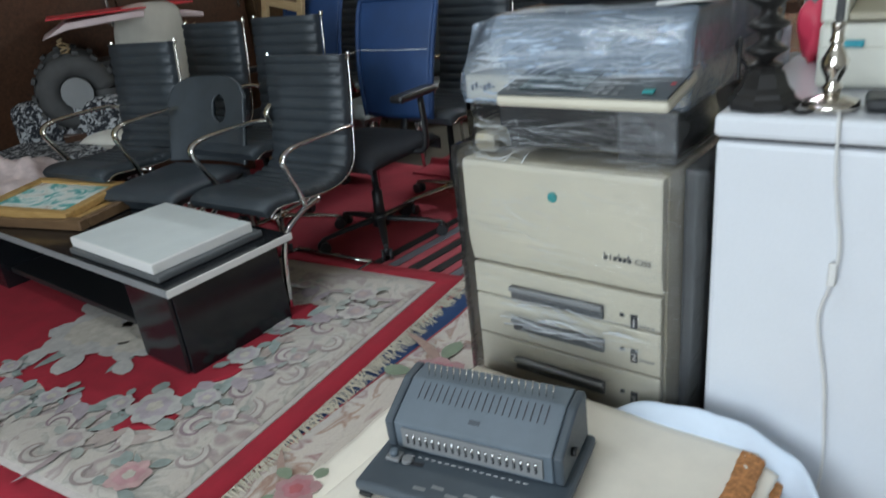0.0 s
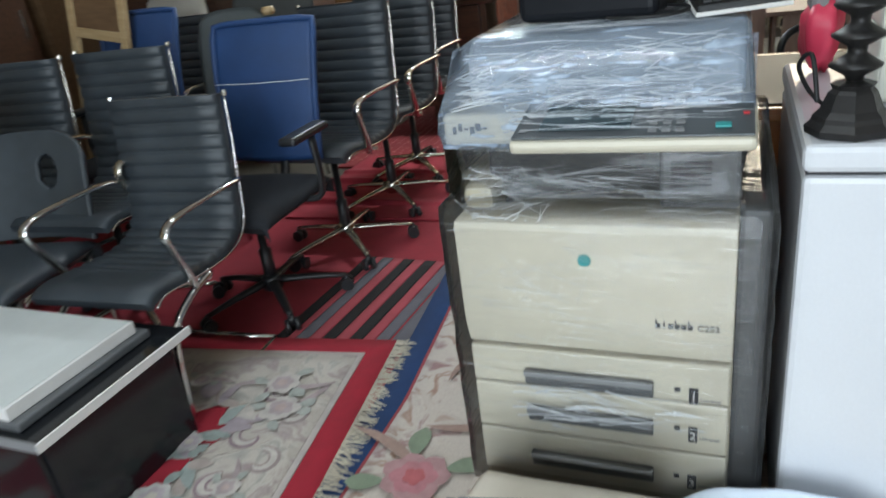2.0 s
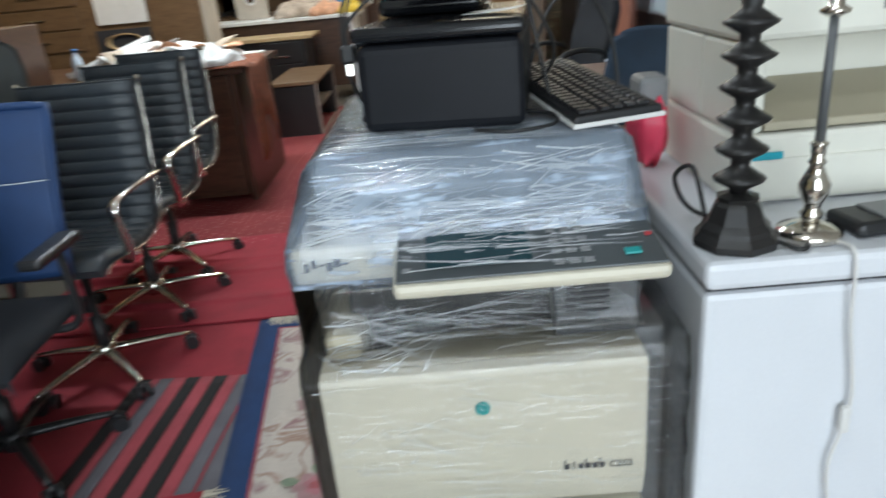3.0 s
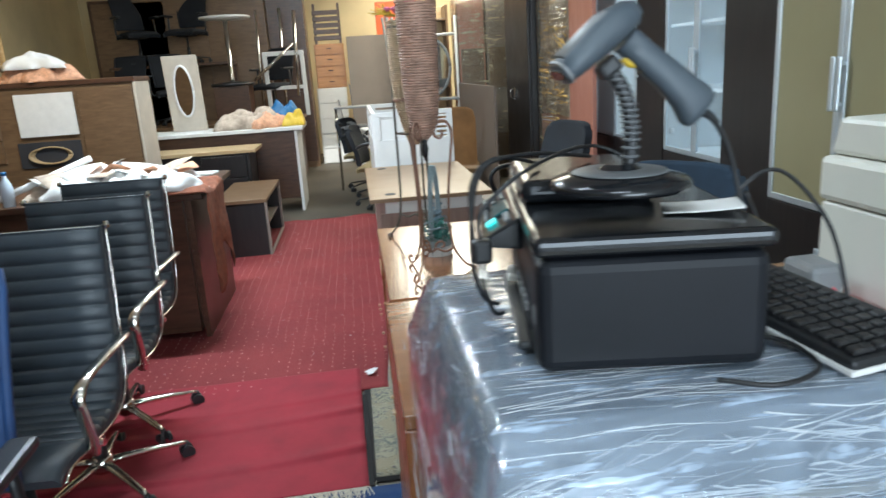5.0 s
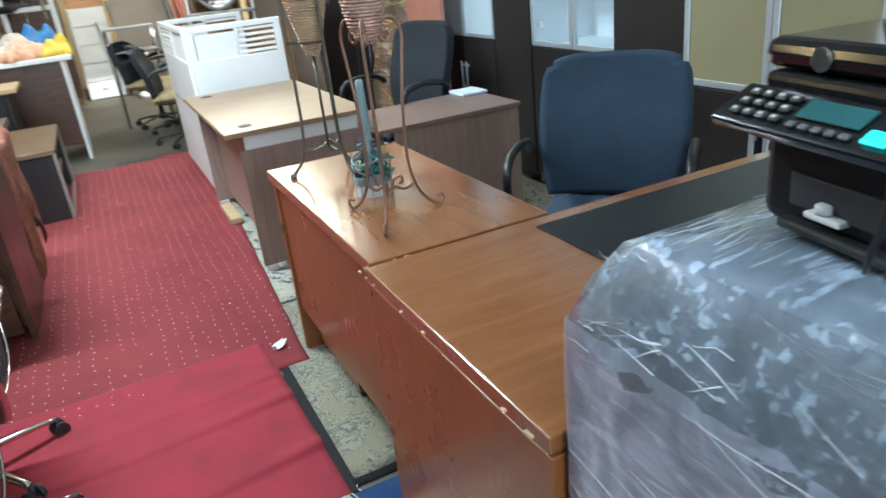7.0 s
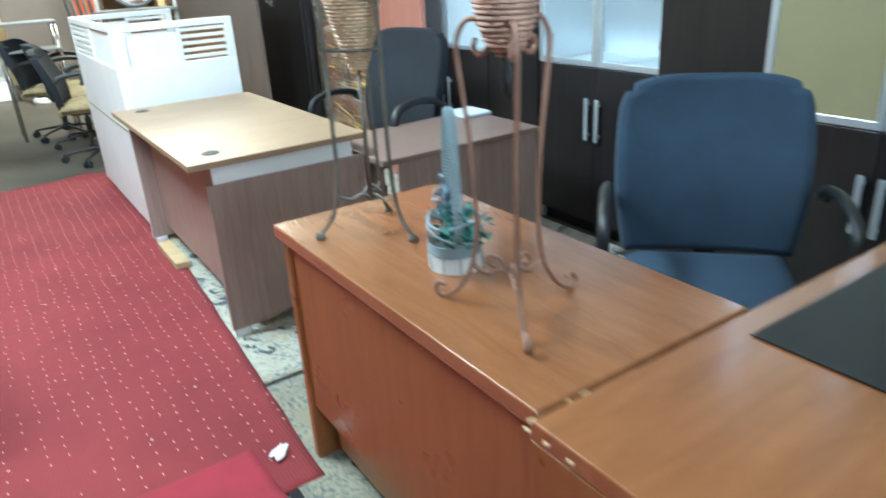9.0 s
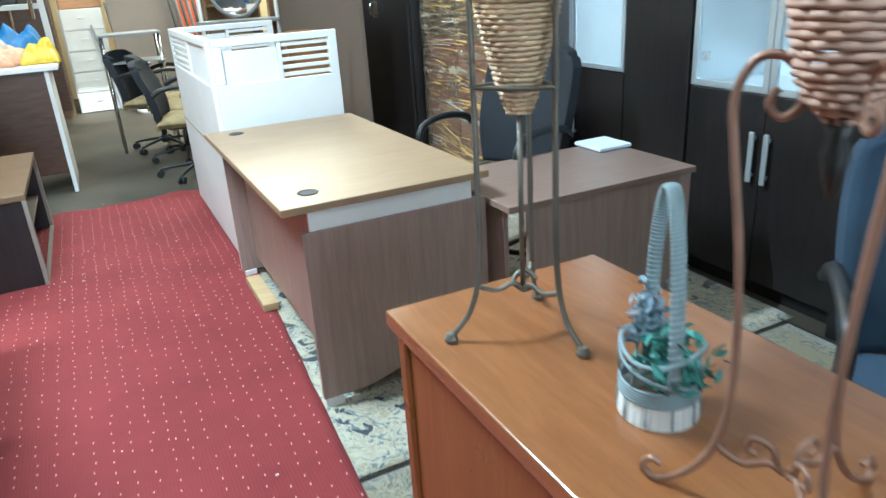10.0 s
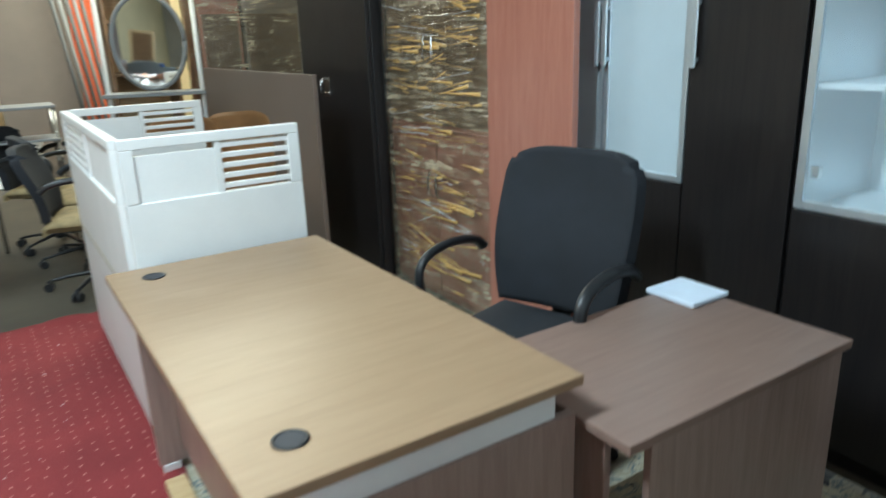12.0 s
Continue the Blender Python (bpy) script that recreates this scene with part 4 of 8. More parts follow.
def wardrobe_cabinet():
    t = thing("wardrobe_cabinet", "tall black wardrobe with narrow frosted glass doors", "cabinet", pose(0, 0, 0), "tall black office cabinets")
    X = 2.0
    part("body", box(X + 0.024, X + 0.46, 5.885, 7.15, 0.0, 2.05, 0.003), BLACKLAM, t)
    d = part("door", box(X, X + 0.022, 5.89, 6.312, 0.06, 2.03, 0.002), BLACKLAM, t)
    bar_handle(d, X, 6.285, 1.31, 1.56)
    for a, b, hy, low in ((6.318, 6.732, 6.715, 6.70), (6.738, 7.145, 6.755, 6.77)):
        d = part("door", box(X, X + 0.022, a, b, 0.06, 0.875, 0.002), BLACKLAM, t)
        bar_handle(d, X, low, 0.50, 0.71)
        f = part("glass_door", boxes((X, X + 0.022, a, a + 0.024, 0.882, 2.03), (X, X + 0.022, b - 0.024, b, 0.882, 2.03), (X, X + 0.022, a + 0.024, b - 0.024, 0.882, 0.906), (X, X + 0.022, a + 0.024, b - 0.024, 2.006, 2.03), bev=0.002), ALU, t, "aluminium framed frosted glass door")
        part("pane", box(X + 0.006, X + 0.012, a + 0.022, b - 0.022, 0.904, 2.008, 0), FROST, f)
        bar_handle(f, X, hy, 1.31, 1.56)


wardrobe_cabinet()


def wrapped_shell(name, x0, x1, y0, y1, z0, z1, material, parent, puff=0.012, seed=0.0):
    """Loose film round a box, with puckers, and a gathered top."""
    bm = bmesh.new()
    g = bmesh.ops.create_cube(bm, size=1.0)["verts"]
    bmesh.ops.transform(bm, matrix=Matrix.Translation(((x0 + x1) / 2, (y0 + y1) / 2, (z0 + z1) / 2)) @ Matrix.Diagonal((x1 - x0, y1 - y0, z1 - z0, 1)), verts=g)
    bmesh.ops.subdivide_edges(bm, edges=bm.edges[:], cuts=22, use_grid_fill=True)
    bm.normal_update()
    for v in bm.verts:
        p = v.co
        v.co = p + v.normal * (0.004 + puff * (0.5 + 0.5 * noise.noise(Vector((p.x * 6, p.y * 6, p.z * 16 + seed)))))
    for f in bm.faces:
        f.smooth = True
    return part(name, bm, material, parent, "clear stretch film")


def film_creases(t, n, p0, eu, ev, rng, length, slant, r0, r1, material, bundles=0, tilt=0.30, flat=1.0):
    """Fine ridges of gathered film, coloured as glints, over a face from p0 along eu and ev."""
    p0, eu, ev = Vector(p0), Vector(eu), Vector(ev)
    lu, lv = eu.length, ev.length
    bm = bmesh.new()
    knots = [(rng.random(), rng.random(), rng.gauss(0, tilt), rng.uniform(0.02, 0.07)) for k in range(bundles)]
    for k in range(n):
        u, v, lean = rng.random(), rng.random(), 0.0
        if knots and k % 6:
            cu, cv, lean, spread = rng.choice(knots)
            u, v = cu + rng.gauss(0, 0.16), cv + rng.gauss(0, spread)
            lean += (v - cv) * tilt * 6
        l = length * rng.uniform(0.15, 1.0) ** 1.5
        a = lean + rng.gauss(0, slant)
        pts = []
        for j in range(5):
            s = (j / 4 - 0.5) * l
            uu = u + s * math.cos(a) / lu
            vv = v + (s * math.sin(a) + rng.gauss(0, 0.002)) / lv
            if 0 < uu < 1 and 0 < vv < 1:
                pts.append(p0 + eu * uu + ev * vv)
        if len(pts) > 2:
            join_tube(bm, pts, (rng.uniform(r0, r1), r0 * 0.4), 4, 0, flat)
    part("film_glint", bm, material, t, "bright streaks along film creases, coloured as glints")["kind"] = "stuff"


def red_wrapped_cabinet():
    t = thing("wrapped_cabinet", "red-brown laminate cabinet wrapped in stretch film", "cabinet", pose(0, 0, 0))
    part("body", box(1.86, 2.30, 7.16, 8.28, 0.0, 2.1, 0.003), REDWOOD, t)
    part("side_panel", box(1.825, 1.858, 6.73, 7.30, 0.0, 2.1, 0.003), REDWOOD, t)
    for k in range(2):
        d = part("door", box(1.845, 1.858, 7.32 + 0.48 * k, 7.79 + 0.48 * k, 0.05, 0.98, 0.002), REDWOOD, t)
        part("handle", tube([(1.845, 7.76 + 0.08 * k, 0.60), (1.815, 7.76 + 0.08 * k, 0.62), (1.815, 7.76 + 0.08 * k, 0.72), (1.845, 7.76 + 0.08 * k, 0.74)], 0.007, 6, 3), CHROME, d)
        d = part("door", box(1.845, 1.858, 7.32 + 0.48 * k, 7.79 + 0.48 * k, 1.0, 2.05, 0.002), MIDBROWN, t)
        part("handle", tube([(1.845, 7.76 + 0.08 * k, 1.32), (1.815, 7.76 + 0.08 * k, 1.34), (1.815, 7.76 + 0.08 * k, 1.44), (1.845, 7.76 + 0.08 * k, 1.46)], 0.007, 6, 3), CHROME, d)
    wrapped_shell("film", 1.83, 2.29, 7.31, 8.29, 0.01, 2.1, FILMWARMGLARE, t, 0.02, 4.0)
    # Amber and white ridges, coloured as glints, run across the wrapped front.
    for n, r1, seed, m in ((120, 0.0026, 5, WARMGLINT), (90, 0.0009, 6, WARMGLINT), (50, 0.0006, 8, CREASEGLINT)):
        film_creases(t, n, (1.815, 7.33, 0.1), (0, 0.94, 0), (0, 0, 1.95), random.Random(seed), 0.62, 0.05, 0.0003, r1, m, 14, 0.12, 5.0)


red_wrapped_cabinet()
_t = thing("black_cupboard", "tall black cupboard with a steel lock handle", "cabinet", pose(0, 0, 0))
part("body", box(1.76, 2.30, 8.31, 9.30, 0.0, 2.15, 0.003), BLACKLAM, _t)
_d = part("door", box(1.735, 1.758, 8.32, 9.29, 0.05, 2.13, 0.002), BLACKLAM, _t)
_h = part("lock_plate", box(1.728, 1.734, 8.86, 8.95, 1.10, 1.22, 0.002), CHROME, _d)
part("handle", tube([(1.728, 8.90, 1.12), (1.69, 8.90, 1.13), (1.69, 8.90, 1.20), (1.728, 8.90, 1.21)], 0.008, 6, 3), CHROME, _h)
_t = thing("brown_laminate_sheet", "brown laminate board standing on edge", "panel", pose(0, 0, 0))
part("board", box(1.38, 1.405, 8.30, 10.5, 0.0, 1.27, 0.003), BROWNPANEL, _t)


def partition_booth():
    """White cubicle screens with louvred upper panes."""
    t = thing("partition_screens", "white cubicle partition screens with louvred openings", "partition", pose(0, 0, 0))

    def screen(y, x0, x1, h):
        top, low = h - 0.035, h - 0.215
        s = part("screen", boxes((x0, x1, y, y + 0.035, 0.05, low), (x0, x0 + 0.045, y, y + 0.035, low, top), (x1 - 0.045, x1, y, y + 0.035, low, top), (x0, x1, y, y + 0.035, top, h), bev=0.003), WHITEPAINT, t)
        part("blind_panel", box(x0 + 0.046, (x0 + x1) / 2, y + 0.010, y + 0.02, low - 0.002, top - 0.022, 0.001), WHITEPAINT, s)
        part("mullion", box((x0 + x1) / 2 + 0.001, (x0 + x1) / 2 + 0.022, y + 0.003, y + 0.032, low, top, 0.002), WHITEPAINT, s)
        n = 5
        for k in range(n):
            z = low + 0.012 + (top - low) * k / n
            part("slat", box((x0 + x1) / 2 + 0.023, x1 - 0.045, y + 0.006, y + 0.028, z, z + 0.017, 0.001), WHITEPAINT, s)
    screen(7.08, 0.17, 0.79, 1.165)
    screen(8.55, 0.19, 0.83, 1.165)
    s = part("side_screen", boxes((0.15, 0.185, 7.12, 8.545, 0.05, 0.945), (0.15, 0.185, 7.12, 7.17, 0.945, 1.13), (0.15, 0.185, 8.5, 8.545, 0.945, 1.13), (0.15, 0.185, 7.12, 8.545, 1.13, 1.165), bev=0.003), WHITEPAINT, t)
    part("blind_panel", box(0.163, 0.172, 7.171, 7.80, 0.946, 1.129, 0.001), WHITEPAPER, s)
    part("mullion", box(0.153, 0.182, 7.801, 7.83, 0.946, 1.129, 0.002), WHITEPAINT, s)
    for k in range(5):
        part("slat", box(0.156, 0.179, 7.831, 8.499, 0.955 + 0.036 * k, 0.972 + 0.036 * k, 0.001), WHITEPAINT, s)
    part("seam_strip", box(0.147, 0.149, 7.12, 8.545, 0.595, 0.61, 0.0005), CREAMDARK, s)
    part("corner_post", box(0.13, 0.20, 7.03, 7.078, 0.0, 0.72, 0.004), WHITEPAINT, t)


partition_booth()
loop_arm_chair("dark blue fabric executive chair drawn up to the desk", pose(1.16, 4.155, 0, 0, 0, -48), BLUEFABRIC, 0.56, 1.03)
loop_arm_chair("black fabric swivel chair with looped plastic arms", pose(1.25, 6.335, 0, 0, 0, -74), MESHBLACK, 0.53, 1.06, 0.5)

# ---- copier and washer ----


def copier():
    t = thing("office_copier", "cream office copier wrapped in clear stretch film", "copier", pose(0, 0, 0))
    X0, X1, Y0, Y1 = 0.112, 0.645, 2.05, 2.82
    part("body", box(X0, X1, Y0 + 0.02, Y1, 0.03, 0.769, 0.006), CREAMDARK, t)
    part("side_cover", box(X1 + 0.001, X1 + 0.06, Y0 + 0.10, Y1 - 0.05, 0.05, 0.76, 0.01), GREYPLASTIC, t)
    d = part("front_door", prism([(Y0 - 0.008, 0.768), (Y0 - 0.012, 0.755), (Y0 - 0.012, 0.560), (Y0 - 0.009, 0.535), (Y0 - 0.002, 0.505), (Y0 + 0.004, 0.485), (Y0 + 0.018, 0.484), (Y0 + 0.018, 0.770)], "x", X0 + 0.002, X1 - 0.002, 0.003), CREAM, t)
    part("badge", lathe([(0.013, -0.003), (0.013, 0.0), (0.010, 0.003)], 20), TEAL, d, "round teal maker's badge").matrix_local = pose(0.374, Y0 - 0.014, 0.697, 90, 0, 0)
    for k, (za, zb) in enumerate(((0.389, 0.479), (0.264, 0.384), (0.139, 0.259))):
        w = part("paper_drawer", box(X0 + 0.004, X1 - 0.004, Y0 - 0.006, Y0 + 0.018, za, zb, 0.005), CREAM, t)
        zc = zb - 0.062
        h = part("handle", box(0.235, 0.50, Y0 - 0.016, Y0 - 0.007, zc - 0.022, zc + 0.018, 0.006), GREYPLASTIC, w, "dark grey recessed drawer handle")
        part("lip", box(0.235, 0.50, Y0 - 0.026, Y0 - 0.016, zc + 0.004, zc + 0.018, 0.003), MIDGREY, h)
        part("number_plate", box(0.567, 0.585, Y0 - 0.0085, Y0 - 0.0065, zc - 0.03, zc + 0.008, 0.0005), INKSHADE, w)
        part("paper_mark", box(0.54, 0.551, Y0 - 0.0085, Y0 - 0.0065, zc - 0.004, zc + 0.006, 0.0005), INKSHADE, w)
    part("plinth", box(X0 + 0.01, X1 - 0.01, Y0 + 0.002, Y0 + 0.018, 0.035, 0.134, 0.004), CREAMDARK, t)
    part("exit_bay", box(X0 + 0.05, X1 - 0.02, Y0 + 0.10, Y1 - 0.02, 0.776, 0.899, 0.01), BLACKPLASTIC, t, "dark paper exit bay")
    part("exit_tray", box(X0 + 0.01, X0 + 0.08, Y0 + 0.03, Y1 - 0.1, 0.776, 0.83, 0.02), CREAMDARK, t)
    part("right_pillar", box(X1 - 0.14, X1, Y0 + 0.06, Y1 - 0.02, 0.776, 0.899, 0.008), GREYPLASTIC, t)
    # Dark bars stand for the shade between the vent's fins.
    part("vent", boxes(*[(X1 - 0.12, X1 - 0.05, Y0 + 0.056, Y0 + 0.059, 0.82 + 0.011 * k, 0.825 + 0.011 * k) for k in range(5)], bev=0), INKSHADE, t)
    sc = part("scanner_bed", box(0.082, 0.655, 2.125, 2.87, 0.90, 0.965, 0.010), CREAM, t)
    panel_m = pose(0.405, 2.075, 0.955, 10, 0, 0)
    cp = part("control_panel", box(-0.15, 0.26, -0.075, 0.10, -0.026, 0.0, 0.010, panel_m), CREAM, t)
    top = part("panel_face", box(-0.145, 0.255, -0.070, 0.09, 0.001, 0.006, 0.003, panel_m), plain("panel_grey", (0.07, 0.08, 0.085), 0.3), cp)
    part("display", box(-0.10, 0.06, -0.045, 0.07, 0.007, 0.009, 0.001, panel_m), SCREEN, top)
    for i in range(3):
        for j in range(4):
            part("key", box(0.09 + 0.022 * i, 0.104 + 0.022 * i, -0.06 + 0.03 * j, -0.048 + 0.03 * j, 0.007, 0.009, 0.002, panel_m), MIDGREY, top)
    part("key", box(0.195, 0.220, -0.05, -0.034, 0.007, 0.012, 0.008, panel_m), TEAL, top, "teal start key")
    part("key", box(0.237, 0.247, 0.0, 0.009, 0.007, 0.009, 0.002, panel_m), RED, top, "red stop key")
    for j in range(3):
        part("key", box(-0.135, -0.122, -0.05 + 0.035 * j, -0.039 + 0.035 * j, 0.007, 0.009, 0.002, panel_m), MIDGREY, top)
    lid = part("feeder_lid", prism([(2.185, 0.968), (2.19, 1.06), (2.22, 1.09), (2.70, 1.09), (2.80, 1.06), (2.86, 0.968)], "x", 0.125, 0.645, 0.012), plain("lid_slate", (0.155, 0.185, 0.225), 0.4), t)
    wrapped_shell("film", 0.095, 0.70, 2.035, 2.83, 0.12, 0.80, FILM, t, 0.010, 1.0)
    wrapped_shell("film", 0.118, 0.66, 2.085, 2.80, 0.79, 0.905, FILM, t, -0.03, 2.0)
    rings = ((0.080, 0.658, 2.120, 2.874, 0.895), (0.078, 0.660, 2.116, 2.876, 0.935), (0.079, 0.659, 2.118, 2.876, 0.968), (0.098, 0.655, 2.150, 2.850, 1.030), (0.122, 0.650, 2.186, 2.812, 1.088), (0.140, 0.640, 2.205, 2.790, 1.0985), (0.37, 0.41, 2.48, 2.52, 1.099))
    skin, loops = bmesh.new(), []
    for x0, x1, y0, y1, z in rings:
        loop = []
        for k in range(96):
            s, e = divmod(k, 24)
            f = e / 24
            p = ((x0 + (x1 - x0) * f, y0), (x1, y0 + (y1 - y0) * f), (x1 - (x1 - x0) * f, y1), (x0, y1 - (y1 - y0) * f))[s]
            w = 0.006 * noise.noise(Vector((p[0] * 14, p[1] * 14, z * 30))) if z < 1.08 else 0.0
            loop.append(skin.verts.new((p[0] + w, p[1] + w, z + 0.5 * w)))
        loops.append(loop)
    for la, lb in zip(loops, loops[1:]):
        for k in range(96):
            skin.faces.new((la[k], la[(k + 1) % 96], lb[(k + 1) % 96], lb[k])).smooth = True
    # The skin's bluish veil is reflected light put into its tint.
    part("film", skin, FILMTOPHAZE, t, "clear stretch film")

    def west_drape(u, v):
        """Film hanging from the lid over the edge of the scanner bed."""
        s = v
        y = 2.13 + (0.66 + 0.095 * min(1.0, s / 0.2)) * u
        if s < 0.2:
            x, z = 0.128 - 0.044 * s / 0.2, 1.088 - 0.128 * s / 0.2
        else:
            f = (s - 0.2) / 0.8
            x, z = 0.084 - 0.004 * math.sin(3 * f), 0.96 - 0.80 * f
        w = 0.010 * noise.noise(Vector((y * 7 + z * 5, z * 3, 2))) * min(1, s * 3)
        return (x - 0.006 + w, y, z)

    def north_drape(u, v):
        x, z = 0.082 + 0.60 * u, 0.96 - 0.80 * v
        return (x, 2.890 + 0.010 * noise.noise(Vector((x * 7 + z * 4, z * 3, 8))), z)
    # Both drapes are denser and greyer to stand for mirrored sky.
    part("film", sheet(40, 40, west_drape), FILMSIDEHAZE, t, "clear stretch film hanging over the side, with painted sky haze")
    part("film", sheet(30, 30, north_drape), FILMSIDEHAZE, t, "clear stretch film hanging over the back, with painted sky haze")
    part("printed_mark", boxes(*[(0.105 + 0.012 * k, 0.112 + 0.013 * k, 2.123, 2.1245, 0.925 + 0.006 * (k % 3), 0.934 + 0.006 * ((k + 1) % 3)) for k in range(6)], bev=0), INKSHADE, sc, "dark printed mark")
    # Painted glint streaks, laid over each film face as pale ridges.
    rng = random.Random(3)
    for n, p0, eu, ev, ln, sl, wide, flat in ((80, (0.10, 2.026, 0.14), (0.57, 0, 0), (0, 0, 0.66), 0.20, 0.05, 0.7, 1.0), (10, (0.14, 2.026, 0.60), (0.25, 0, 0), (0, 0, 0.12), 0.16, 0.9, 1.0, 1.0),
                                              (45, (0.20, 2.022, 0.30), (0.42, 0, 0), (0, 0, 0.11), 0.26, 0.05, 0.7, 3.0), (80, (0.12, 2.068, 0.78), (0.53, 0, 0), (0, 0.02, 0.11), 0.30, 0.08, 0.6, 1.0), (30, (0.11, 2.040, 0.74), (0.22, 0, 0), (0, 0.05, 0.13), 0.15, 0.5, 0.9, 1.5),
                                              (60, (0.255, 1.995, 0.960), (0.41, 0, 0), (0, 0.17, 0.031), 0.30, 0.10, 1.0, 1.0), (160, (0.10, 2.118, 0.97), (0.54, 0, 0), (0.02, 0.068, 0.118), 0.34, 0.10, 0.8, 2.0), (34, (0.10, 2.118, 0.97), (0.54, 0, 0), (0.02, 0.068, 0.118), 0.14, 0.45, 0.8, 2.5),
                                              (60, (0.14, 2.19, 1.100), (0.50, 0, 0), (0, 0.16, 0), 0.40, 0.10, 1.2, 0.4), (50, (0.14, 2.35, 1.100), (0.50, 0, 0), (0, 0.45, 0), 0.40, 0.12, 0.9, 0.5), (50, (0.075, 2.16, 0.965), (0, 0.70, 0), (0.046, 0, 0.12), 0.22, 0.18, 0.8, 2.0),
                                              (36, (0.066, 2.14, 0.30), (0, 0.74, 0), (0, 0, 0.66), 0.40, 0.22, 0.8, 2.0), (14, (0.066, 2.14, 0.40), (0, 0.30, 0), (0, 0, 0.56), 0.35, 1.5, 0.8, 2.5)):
        film_creases(t, n, p0, eu, ev, rng, ln, sl, 0.0004 * wide, 0.0012 * wide, CREASEGLINT, 9 if n > 20 else 0, 0.14, flat)
    name_bars = [(0.504 + 0.0118 * k, 0.5135 + 0.0118 * k, Y0 - 0.0135, Y0 - 0.0122, 0.560, 0.571) for k in (0, 2, 3, 4, 5)]
    name_bars += [(0.504 + 0.0118 * k, 0.507 + 0.0118 * k, Y0 - 0.0135, Y0 - 0.0122, 0.5712, 0.579) for k in (0, 3, 5)] + [(0.519, 0.522, Y0 - 0.0135, Y0 - 0.0122, 0.560, 0.5745)]
    part("maker_mark", boxes(*name_bars, bev=0), INKSHADE, d, "dark printed maker's mark")
    marks = [("C252", 0.018, 0.580, Y0 - 0.0135, 0.560, INKSHADE)]
    for k, z in enumerate((0.417, 0.322, 0.197)):
        marks += [(str(k + 1), 0.026, 0.5695, Y0 - 0.0095, z - 0.022, WHITEPAPER), ("Universal", 0.010, 0.589, Y0 - 0.0075, z - 0.022, MIDGREY)]
    for w, s, lx, ly, lz, lm in marks:
        cu = bpy.data.curves.new("lettering", "FONT")
        cu.body, cu.size, cu.extrude, cu.offset = w, s, 0.0004, 0.0002
        o = new("lettering", cu)
        o.data.materials.append(lm)
        o.matrix_world = pose(lx, ly, lz, 90, 0, 0)
        o.parent = t
    return t


copier()


def washer():
    t = thing("washing_machine", "tall white enamelled appliance with a grooved top", "appliance", pose(0, 0, 0))
    part("body", box(0.737, 1.42, 2.066, 2.72, 0.02, 0.855, 0.012), WHITEENAMEL, t)
    part("top_cover", box(0.734, 1.423, 2.058, 2.725, 0.862, 0.91, 0.012), WHITEENAMEL, t)
    part("shadow_gap", box(0.742, 1.415, 2.074, 2.715, 0.8555, 0.8615, 0), INKSHADE, t)
    for x in (0.79, 1.37):
        for y in (2.12, 2.66):
            part("foot", lathe([(0.025, 0.0), (0.025, 0.02)], 10, (x, y, 0)), BLACKPLASTIC, t)
    return t


washer()

# ---- the sitting corner ----


def coffee_table():
    t = thing("coffee_table", "low black gloss coffee table with a pale edge strip", "table", pose(-0.035, 0.01, 0))
    top = part("tabletop", box(-2.62, -0.758, 1.628, 2.135, 0.345, 0.375, 0.003), GLOSSBLACK, t)
    part("edge_strip", box(-2.62, -0.752, 1.620, 1.627, 0.352, 0.377, 0.001), MIDGREY, top)
    part("edge_strip", box(-0.757, -0.750, 1.620, 2.14, 0.352, 0.377, 0.001), WHITEPAINT, top)
    part("end_block", box(-1.08, -0.80, 1.66, 2.10, 0.03, 0.344, 0.004), GLOSSBLACK, t)
    part("drawer_front", box(-1.075, -0.81, 1.645, 1.659, 0.04, 0.338, 0.002), GLOSSBLACK, t)
    part("end_block", box(-2.58, -2.30, 1.66, 2.10, 0.03, 0.344, 0.004), GLOSSBLACK, t)
    part("low_shelf", box(-2.299, -1.081, 1.70, 2.08, 0.10, 0.125, 0.003), BLACKPLASTIC, t)
    for x in (-2.55, -0.83):
        for y in (1.69, 2.07):
            part("foot", box(x - 0.02, x + 0.02, y - 0.02, y + 0.02, 0.024, 0.0295, 0), MIDGREY, t)


coffee_table()
_t = thing("dark_tray", "flat dark grey case on the coffee table", "case", pose(-1.165, 1.87, 0.376, 0, 0, 0))
part("case", box(-0.30, 0.30, -0.215, 0.215, 0.0, 0.024, 0.006), GREYPLASTIC, _t)
_t = thing("white_board_box", "flat white laminated box lying on the case", "box", pose(-1.175, 1.865, 0.4005, 0, 0, -1))
part("body", box(-0.285, 0.285, -0.20, 0.20, 0.0, 0.036, 0.003), WHITEPAINT, _t)
part("top_sheet", box(-0.278, 0.278, -0.193, 0.193, 0.0365, 0.038, 0.001), plain("grey_white_board", (0.58, 0.61, 0.60), 0.6, var=0.05, scale=9), _t)


def picture_frame(label, m, w, h, wood_m, deep, picture):
    t = thing("picture_frame", label, "picture", m, "stacked picture frames")
    b = 0.045
    for d in ((-w, w, -h, -h + b), (-w, w, h - b, h), (-w, -w + b, -h + b, h - b), (w - b, w, -h + b, h - b)):
        part("rail", box(d[0], d[1], d[2], d[3], 0, deep, 0.006), wood_m, t)
    p = part("picture", box(-w + b, w - b, -h + b, h - b, 0.004, deep - 0.012, 0), picture, t)
    return t, p


